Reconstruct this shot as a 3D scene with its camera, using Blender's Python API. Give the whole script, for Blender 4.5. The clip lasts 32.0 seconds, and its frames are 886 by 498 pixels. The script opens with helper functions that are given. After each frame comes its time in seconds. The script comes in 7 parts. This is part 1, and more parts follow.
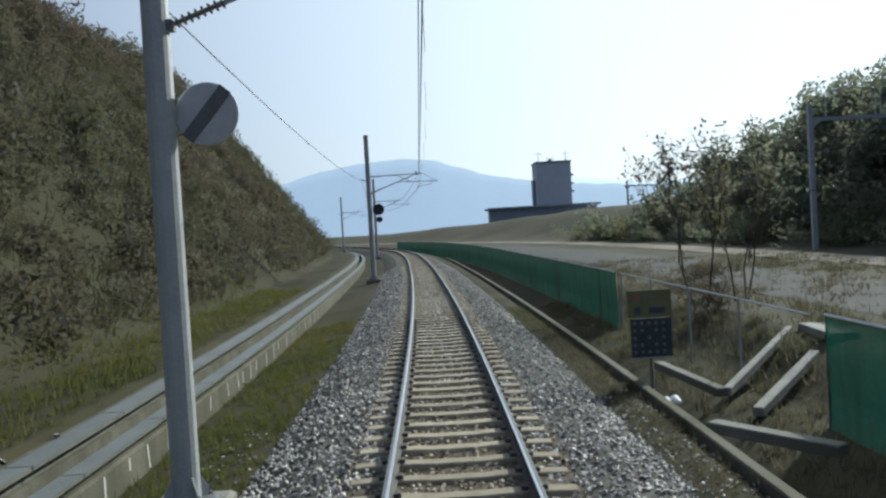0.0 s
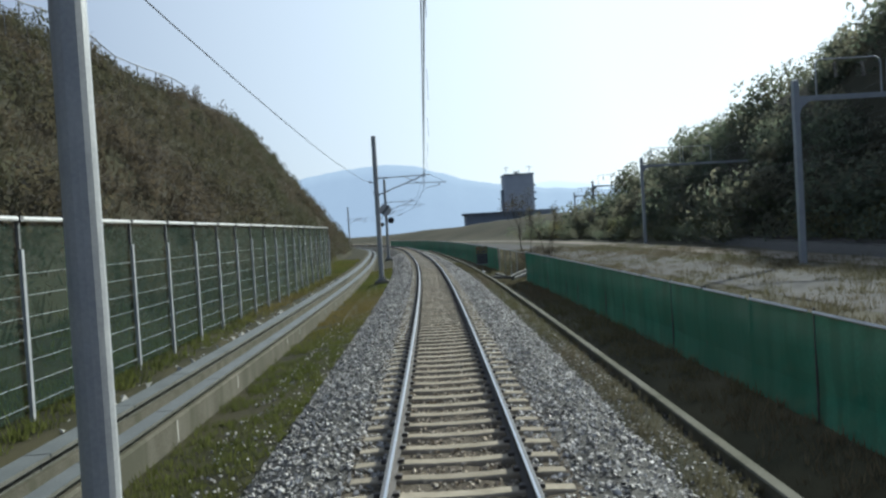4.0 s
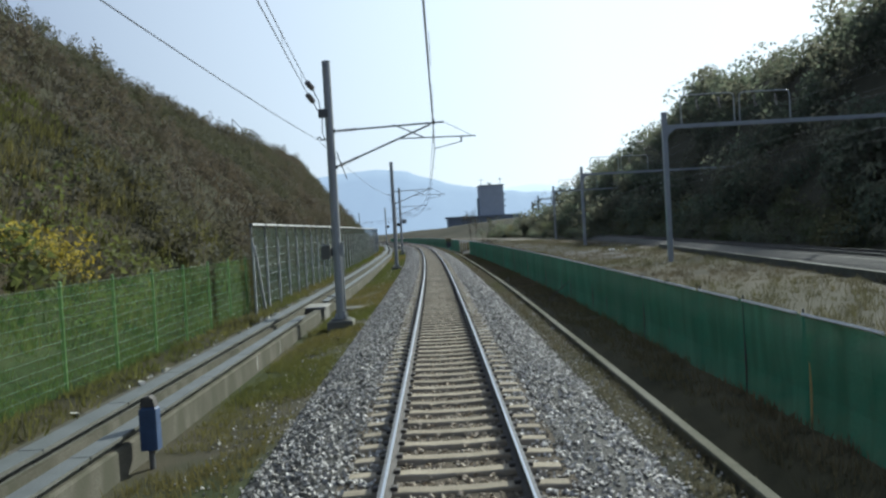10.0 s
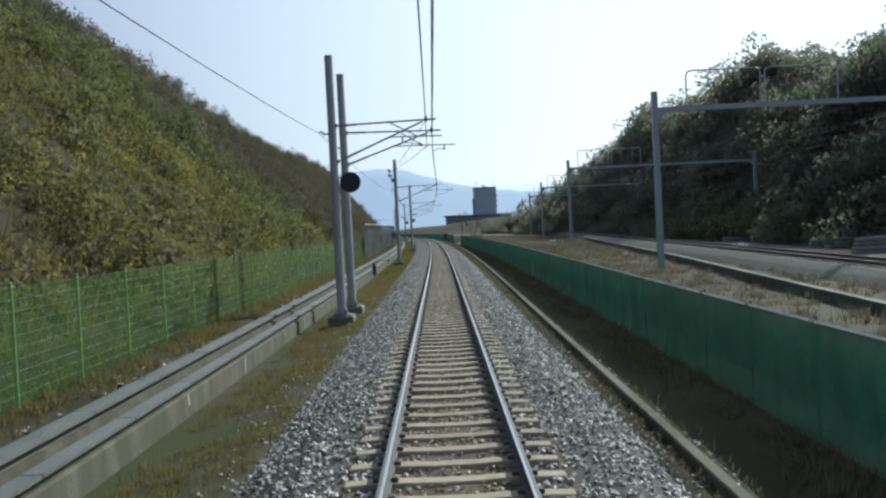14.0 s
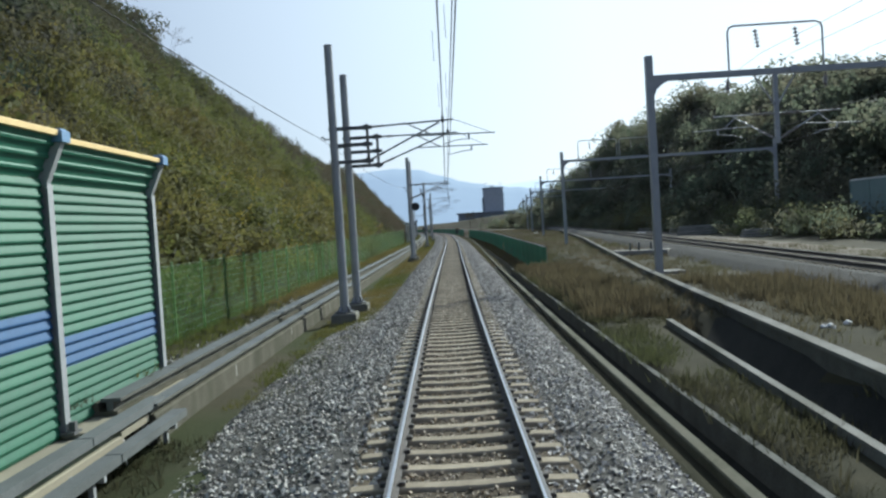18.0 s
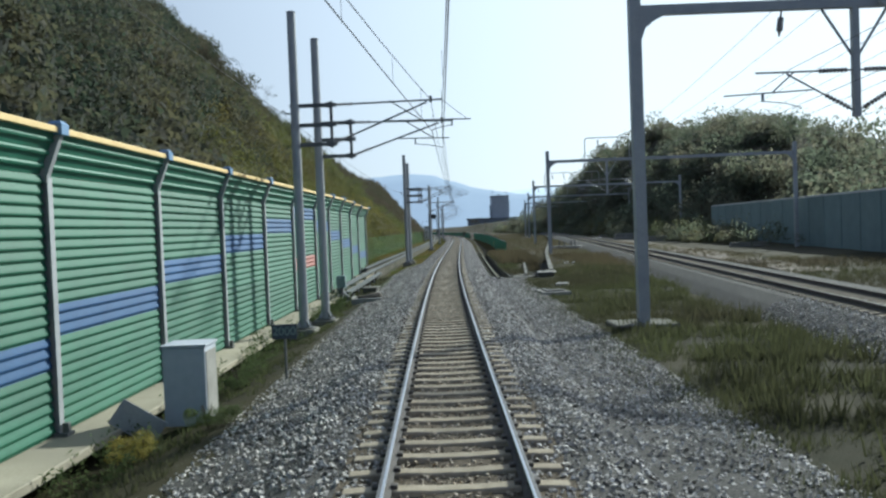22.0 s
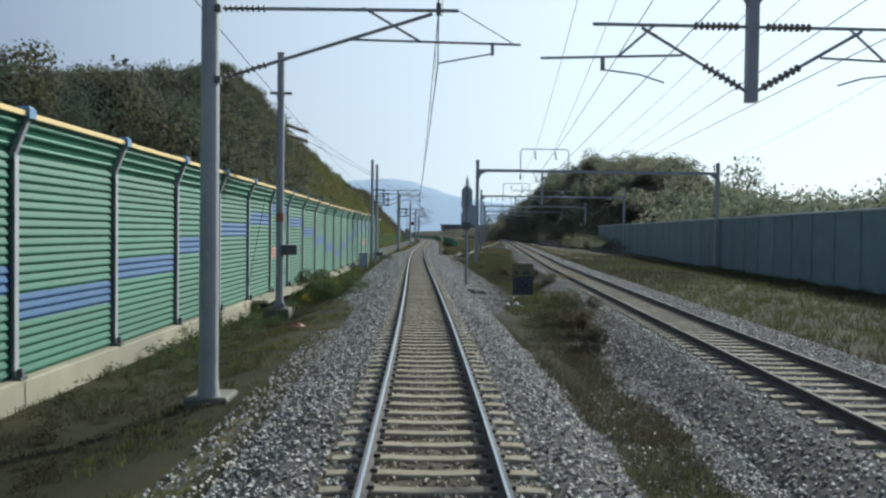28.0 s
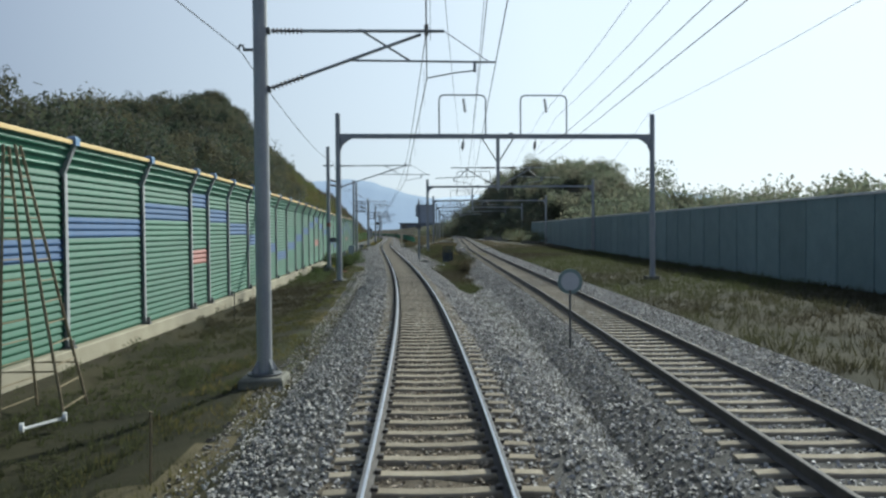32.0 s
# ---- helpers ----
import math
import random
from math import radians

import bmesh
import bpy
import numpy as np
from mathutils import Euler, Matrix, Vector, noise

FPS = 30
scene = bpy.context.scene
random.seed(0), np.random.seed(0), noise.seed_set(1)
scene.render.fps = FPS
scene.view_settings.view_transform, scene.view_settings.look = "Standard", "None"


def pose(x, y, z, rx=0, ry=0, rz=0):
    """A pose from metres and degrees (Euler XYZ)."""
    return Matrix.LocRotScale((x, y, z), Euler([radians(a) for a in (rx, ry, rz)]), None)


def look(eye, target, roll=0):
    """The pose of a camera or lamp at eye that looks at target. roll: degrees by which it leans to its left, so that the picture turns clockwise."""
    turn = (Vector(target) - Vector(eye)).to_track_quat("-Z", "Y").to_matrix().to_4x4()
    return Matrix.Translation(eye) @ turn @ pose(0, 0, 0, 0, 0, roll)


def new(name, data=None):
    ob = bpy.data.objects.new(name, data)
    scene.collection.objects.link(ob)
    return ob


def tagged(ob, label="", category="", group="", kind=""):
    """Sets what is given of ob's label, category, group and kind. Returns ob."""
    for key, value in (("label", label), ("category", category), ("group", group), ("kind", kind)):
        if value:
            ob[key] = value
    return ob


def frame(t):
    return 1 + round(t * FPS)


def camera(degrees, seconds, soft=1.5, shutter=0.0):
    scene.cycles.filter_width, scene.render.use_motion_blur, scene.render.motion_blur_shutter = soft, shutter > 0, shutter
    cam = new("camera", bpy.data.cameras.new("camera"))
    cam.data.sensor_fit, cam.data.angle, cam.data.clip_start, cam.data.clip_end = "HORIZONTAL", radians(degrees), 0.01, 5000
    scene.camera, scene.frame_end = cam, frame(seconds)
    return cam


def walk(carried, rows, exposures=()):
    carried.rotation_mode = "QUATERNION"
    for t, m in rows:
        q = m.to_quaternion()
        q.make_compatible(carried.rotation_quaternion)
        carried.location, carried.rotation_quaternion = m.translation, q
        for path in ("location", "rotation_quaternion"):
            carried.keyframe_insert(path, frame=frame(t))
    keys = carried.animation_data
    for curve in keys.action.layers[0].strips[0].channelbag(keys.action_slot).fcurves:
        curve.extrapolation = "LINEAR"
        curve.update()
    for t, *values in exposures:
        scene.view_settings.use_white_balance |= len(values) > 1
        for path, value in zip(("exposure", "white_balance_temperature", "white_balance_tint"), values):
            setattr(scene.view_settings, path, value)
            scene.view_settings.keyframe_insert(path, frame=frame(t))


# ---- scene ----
# the camera rides backwards on a train, 2.5 m over the rails
cam = camera(58.27, 32.0, soft=2.5)
RIDE = [
    (0.0, -0.121, 0.000, 2.559, 88.481, 3.286, -0.416),
    (0.5, -0.122, -5.341, 2.559, 88.489, 3.273, -0.634),
    (1.0, -0.143, -10.682, 2.559, 88.496, 3.269, -0.825),
    (1.5, -0.182, -16.022, 2.559, 88.499, 3.296, -1.003),
    (2.0, -0.239, -21.361, 2.559, 88.498, 3.333, -1.174),
    (2.5, -0.312, -26.696, 2.559, 88.478, 3.367, -1.338),
    (3.0, -0.400, -32.026, 2.559, 88.472, 3.397, -1.484),
    (3.5, -0.501, -37.351, 2.559, 88.524, 3.404, -1.603),
    (4.0, -0.613, -42.668, 2.559, 88.588, 3.428, -1.713),
    (4.5, -0.736, -47.975, 2.559, 88.638, 3.511, -1.834),
    (5.0, -0.871, -53.269, 2.559, 88.667, 3.617, -1.960),
    (5.5, -1.016, -58.548, 2.559, 88.652, 3.744, -2.088),
    (6.0, -1.171, -63.813, 2.559, 88.623, 3.834, -2.211),
    (6.5, -1.333, -69.068, 2.559, 88.600, 3.831, -2.324),
    (7.0, -1.502, -74.312, 2.559, 88.584, 3.721, -2.415),
    (7.5, -1.679, -79.546, 2.559, 88.588, 3.394, -2.471),
    (8.0, -1.861, -84.777, 2.559, 88.599, 3.093, -2.517),
    (8.5, -2.047, -90.014, 2.559, 88.608, 3.096, -2.583),
    (9.0, -2.243, -95.262, 2.559, 88.612, 3.187, -2.649),
    (9.5, -2.457, -100.527, 2.559, 88.605, 3.237, -2.692),
    (10.0, -2.683, -105.818, 2.559, 88.587, 3.270, -2.729),
    (10.5, -2.915, -111.143, 2.559, 88.546, 3.247, -2.784),
    (11.0, -3.152, -116.513, 2.559, 88.508, 3.226, -2.824),
    (11.5, -3.391, -121.935, 2.559, 88.498, 3.276, -2.831),
    (12.0, -3.630, -127.410, 2.559, 88.499, 3.329, -2.821),
    (12.5, -3.864, -132.932, 2.559, 88.509, 3.356, -2.802),
    (13.0, -4.096, -138.500, 2.559, 88.505, 3.316, -2.785),
    (13.5, -4.328, -144.113, 2.559, 88.446, 3.095, -2.767),
    (14.0, -4.561, -149.767, 2.559, 88.374, 2.881, -2.756),
    (14.5, -4.796, -155.454, 2.559, 88.316, 2.845, -2.753),
    (15.0, -5.033, -161.172, 2.559, 88.265, 2.918, -2.730),
    (15.5, -5.267, -166.916, 2.559, 88.216, 3.120, -2.664),
    (16.0, -5.495, -172.676, 2.559, 88.182, 3.355, -2.547),
    (16.5, -5.715, -178.442, 2.559, 88.182, 3.540, -2.365),
    (17.0, -5.924, -184.205, 2.559, 88.192, 3.656, -2.155),
    (17.5, -6.119, -189.957, 2.559, 88.183, 3.650, -1.959),
    (18.0, -6.298, -195.686, 2.559, 88.184, 3.532, -1.767),
    (18.5, -6.457, -201.381, 2.559, 88.226, 3.248, -1.576),
    (19.0, -6.595, -207.028, 2.559, 88.276, 2.941, -1.410),
    (19.5, -6.708, -212.619, 2.559, 88.303, 2.763, -1.279),
    (20.0, -6.803, -218.146, 2.559, 88.329, 2.628, -1.187),
    (20.5, -6.882, -223.605, 2.559, 88.368, 2.499, -1.137),
    (21.0, -6.949, -228.988, 2.559, 88.411, 2.386, -1.094),
    (21.5, -7.009, -234.290, 2.559, 88.456, 2.309, -1.017),
    (22.0, -7.062, -239.514, 2.559, 88.494, 2.203, -0.942),
    (22.5, -7.111, -244.666, 2.559, 88.508, 1.999, -0.902),
    (23.0, -7.156, -249.750, 2.559, 88.516, 1.727, -0.897),
    (23.5, -7.200, -254.768, 2.559, 88.530, 1.362, -0.924),
    (24.0, -7.244, -259.726, 2.559, 88.545, 0.993, -0.988),
    (24.5, -7.290, -264.628, 2.559, 88.558, 0.730, -1.104),
    (25.0, -7.343, -269.481, 2.559, 88.572, 0.489, -1.252),
    (25.5, -7.404, -274.288, 2.559, 88.583, 0.208, -1.412),
    (26.0, -7.475, -279.053, 2.559, 88.599, -0.066, -1.595),
    (26.5, -7.560, -283.778, 2.559, 88.628, -0.315, -1.810),
    (27.0, -7.658, -288.468, 2.559, 88.666, -0.517, -2.061),
    (27.5, -7.774, -293.124, 2.559, 88.715, -0.653, -2.349),
    (28.0, -7.910, -297.751, 2.559, 88.764, -0.700, -2.673),
    (28.5, -8.068, -302.356, 2.559, 88.809, -0.615, -3.033),
    (29.0, -8.252, -306.945, 2.559, 88.836, -0.444, -3.417),
    (29.5, -8.465, -311.522, 2.559, 88.818, -0.199, -3.818),
    (30.0, -8.710, -316.086, 2.559, 88.791, 0.051, -4.220),
    (30.5, -8.991, -320.635, 2.559, 88.796, 0.224, -4.618),
    (31.0, -9.306, -325.167, 2.559, 88.785, 0.350, -4.996),
    (31.5, -9.654, -329.681, 2.559, 88.708, 0.418, -5.342),
    (32.0, -10.034, -334.177, 2.559, 88.611, 0.464, -5.665),
]
walk(cam, [(r[0], pose(*r[1:])) for r in RIDE], [(0, 0.77, 5820, 0), (14, 0.80, 5760, 0), (24, 0.71, 5720, -1), (32, 0.55, 5870, 0)])

# curvature of the railway line, 1/km, every 10 m from U0
U0, U1 = -240, 420
BENDS = [1.52, 1.71, 1.91, 2.11, 2.33, 2.57, 2.82, 3.10, 3.39, 3.67, 3.93, 4.11, 4.18, 4.06, 3.69, 3.09, 2.31, 1.50, 0.85, 0.50, 0.55, 0.87, 1.15, 1.07, 0.75, 0.58, 0.54, 0.45, 0.41, 0.42, 0.39, 0.29, 0.20, 0.26, 0.25, 0.15, -0.01, -0.07, -0.03, 0.01, -0.08, -0.28, -0.48, -0.56, -0.61, -0.52, -0.36, -0.27, -0.19, -0.01, 0.17, 0.37, 0.57, 0.87, 1.24, 1.56, 1.66, 1.61, 1.49, 1.34, 1.16, 0.98, 0.78, 0.59, 0.39, 0.19, -0.01]

# ---- world and sun: hazy autumn light from ahead on the right ----
world = bpy.data.worlds.new("sky")
scene.world = world
world.use_nodes = True
wn = world.node_tree.nodes
sky = wn.new("ShaderNodeTexSky")
sky.sky_type, sky.sun_disc = "NISHITA", False
sky.sun_elevation, sky.sun_rotation = radians(31), radians(42)
sky.air_density, sky.dust_density, sky.ozone_density = 1.0, 1.0, 2.0
# thin bright haze all over the sky, thicker towards the horizon
co, sep, thick, veil = wn.new("ShaderNodeTexCoord"), wn.new("ShaderNodeSeparateXYZ"), wn.new("ShaderNodeMapRange"), wn.new("ShaderNodeMix")
veil.data_type = "RGBA"
thick.inputs[1].default_value, thick.inputs[2].default_value, thick.inputs[3].default_value, thick.inputs[4].default_value = 0.0, 0.7, 0.93, 0.80
wl = world.node_tree.links.new
wl(co.outputs["Generated"], sep.inputs[0])
wl(sep.outputs["Z"], thick.inputs[0])
# forward scattering: the haze is white on the sun's side, lavender away from it
dot, side, tone = wn.new("ShaderNodeVectorMath"), wn.new("ShaderNodeMapRange"), wn.new("ShaderNodeMix")
dot.operation, tone.data_type = "DOT_PRODUCT", "RGBA"
tone.inputs[6].default_value, tone.inputs[7].default_value = (1.06, 1.17, 1.70, 1), (5.05, 5.17, 5.43, 1)
dot.inputs[1].default_value = (math.sin(radians(42)), math.cos(radians(42)), 0.3)
side.inputs[1].default_value, side.inputs[2].default_value, side.inputs[3].default_value, side.inputs[4].default_value = 0.28, 0.92, 0.0, 1.0
wl(co.outputs["Generated"], dot.inputs[0])
wl(dot.outputs["Value"], side.inputs[0])
wl(side.outputs[0], tone.inputs[0])
wl(tone.outputs[2], veil.inputs[7])
wl(thick.outputs[0], veil.inputs[0])
wl(sky.outputs[0], veil.inputs[6])
wl(veil.outputs[2], wn["Background"].inputs[0])
wn["Background"].inputs[1].default_value = 0.12
sun = new("sun", bpy.data.lights.new("sun", "SUN"))
sun.data.energy, sun.data.angle, sun.data.color = 3.5, radians(2.0), (1.0, 0.94, 0.84)
sun.matrix_world = look((0, 0, 60), (-math.sin(radians(42)) * 50, -math.cos(radians(42)) * 50, 30))


# ---- the line in plan: u runs along it with the ride, l to the right of it ----
def line_table():
    us = np.arange(-400, U1 + 1, 1.0)
    k = np.interp(us, np.linspace(U0, U1, len(BENDS)), BENDS) / 1000
    th = -np.concatenate([[0], np.cumsum((k[1:] + k[:-1]) / 2)])
    th -= th[400]
    fx, fy = -np.sin(th), np.cos(th)
    x = np.concatenate([[0], np.cumsum(-(fx[1:] + fx[:-1]) / 2)])
    y = np.concatenate([[0], np.cumsum(-(fy[1:] + fy[:-1]) / 2)])
    return us, th, x - x[400], y - y[400]


LU, LTH, LX, LY = line_table()


def at(u, l, z):
    """World points (n, 3) from arrays of u, l, z."""
    u, l, z = np.broadcast_arrays(np.asarray(u, float), np.asarray(l, float), np.asarray(z, float))
    over = np.minimum(u - LU[0], 0) + np.maximum(u - LU[-1], 0)
    h = np.interp(u, LU, LTH)
    c, s = np.cos(h), np.sin(h)
    return np.stack([np.interp(u, LU, LX) + l * c + over * s, np.interp(u, LU, LY) + l * s - over * c, z], -1)


def stand(u, l, z, turn=0.0):
    """Pose on the line: x to the right, y ahead, z up."""
    p = at(u, l, z)
    return pose(*p, 0, 0, math.degrees(float(np.interp(u, LU, LTH))) + turn)


# ---- materials ----
def mat(name, a, b=None, rough=0.8, metal=0.0, scale=3.0, fine=40.0, bump=0.2, spread=0.0, island=False, mixc=None, clear=0.0, thin=0.0, streak=None):
    m = bpy.data.materials.new(name)
    m.use_nodes = True
    t = m.node_tree
    n, k = t.nodes, t.links.new
    bs = n["Principled BSDF"]
    bs.inputs["Roughness"].default_value, bs.inputs["Metallic"].default_value = rough, metal
    if rough >= 0.9:
        bs.inputs["Specular IOR Level"].default_value = 0.1
    b = b or tuple(c * 0.7 for c in a)
    geo = n.new("ShaderNodeNewGeometry")
    n1, n2 = n.new("ShaderNodeTexNoise"), n.new("ShaderNodeTexNoise")
    n1.inputs["Scale"].default_value, n1.inputs["Detail"].default_value = scale, 4
    n2.inputs["Scale"].default_value, n2.inputs["Detail"].default_value = fine, 3
    k(geo.outputs["Position"], n1.inputs["Vector"])
    k(geo.outputs["Position"], n2.inputs["Vector"])
    add = n.new("ShaderNodeMath")
    add.operation = "ADD"
    k(n1.outputs["Fac"], add.inputs[0])
    k(n2.outputs["Fac"], add.inputs[1])
    ramp = n.new("ShaderNodeMapRange")
    ramp.inputs[1].default_value, ramp.inputs[2].default_value = 0.75, 1.25
    k(add.outputs[0], ramp.inputs[0])
    mix = n.new("ShaderNodeMix")
    mix.data_type = "RGBA"
    mix.inputs[6].default_value, mix.inputs[7].default_value = (*a, 1), (*b, 1)
    k(ramp.outputs[0], mix.inputs[0])
    out = mix.outputs[2]
    if mixc:
        n3 = n.new("ShaderNodeTexNoise")
        n3.inputs["Scale"].default_value, n3.inputs["Detail"].default_value = scale * 0.13, 3
        k(geo.outputs["Position"], n3.inputs["Vector"])
        r3 = n.new("ShaderNodeMapRange")
        r3.inputs[1].default_value, r3.inputs[2].default_value = 0.42, 0.6
        k(n3.outputs["Fac"], r3.inputs[0])
        m3 = n.new("ShaderNodeMix")
        m3.data_type = "RGBA"
        m3.inputs[7].default_value = (*mixc, 1)
        k(r3.outputs[0], m3.inputs[0])
        k(out, m3.inputs[6])
        out = m3.outputs[2]
    if streak:
        mp, n4, r4, m4 = n.new("ShaderNodeMapping"), n.new("ShaderNodeTexNoise"), n.new("ShaderNodeMapRange"), n.new("ShaderNodeMix")
        mp.inputs["Scale"].default_value = (1.3, 1.3, 0.22)
        n4.inputs["Scale"].default_value, n4.inputs["Detail"].default_value = 1.6, 5
        r4.inputs[1].default_value, r4.inputs[2].default_value = 0.44, 0.62
        m4.data_type = "RGBA"
        m4.inputs[7].default_value = (*streak, 1)
        k(geo.outputs["Position"], mp.inputs["Vector"])
        k(mp.outputs[0], n4.inputs["Vector"])
        k(n4.outputs["Fac"], r4.inputs[0])
        k(r4.outputs[0], m4.inputs[0])
        k(out, m4.inputs[6])
        out = m4.outputs[2]
    if spread:
        hue = n.new("ShaderNodeHueSaturation")
        rnd = geo.outputs["Random Per Island"] if island else n.new("ShaderNodeObjectInfo").outputs["Random"]
        mr = n.new("ShaderNodeMapRange")
        mr.inputs[3].default_value, mr.inputs[4].default_value = 1 - spread, 1 + spread
        k(rnd, mr.inputs[0])
        k(mr.outputs[0], hue.inputs["Value"])
        k(out, hue.inputs["Color"])
        out = hue.outputs[0]
    k(out, bs.inputs["Base Color"])
    if bump:
        bp = n.new("ShaderNodeBump")
        bp.inputs["Strength"].default_value, bp.inputs["Distance"].default_value = bump, 0.02
        k(add.outputs[0], bp.inputs["Height"])
        k(bp.outputs[0], bs.inputs["Normal"])
    if thin:
        soft_n, norm = n.new("ShaderNodeVectorMath"), n.new("ShaderNodeVectorMath")
        soft_n.operation, norm.operation = "MULTIPLY_ADD", "NORMALIZE"
        soft_n.inputs[1].default_value, soft_n.inputs[2].default_value = (0.42, 0.42, 0.42), (0.0, 0.0, 0.72)
        k(geo.outputs["Normal"], soft_n.inputs[0])
        k(soft_n.outputs[0], norm.inputs[0])
        k(norm.outputs[0], bs.inputs["Normal"])
        tl, mt = n.new("ShaderNodeBsdfTranslucent"), n.new("ShaderNodeMixShader")
        mt.inputs[0].default_value = thin
        k(out, tl.inputs["Color"])
        k(bs.outputs[0], mt.inputs[1])
        k(tl.outputs[0], mt.inputs[2])
        k(mt.outputs[0], n["Material Output"].inputs["Surface"])
    if clear:
        tr, ms, outp = n.new("ShaderNodeBsdfTransparent"), n.new("ShaderNodeMixShader"), n["Material Output"]
        ms.inputs[0].default_value = clear
        k(bs.outputs[0], ms.inputs[1])
        k(tr.outputs[0], ms.inputs[2])
        k(ms.outputs[0], outp.inputs["Surface"])
    return m


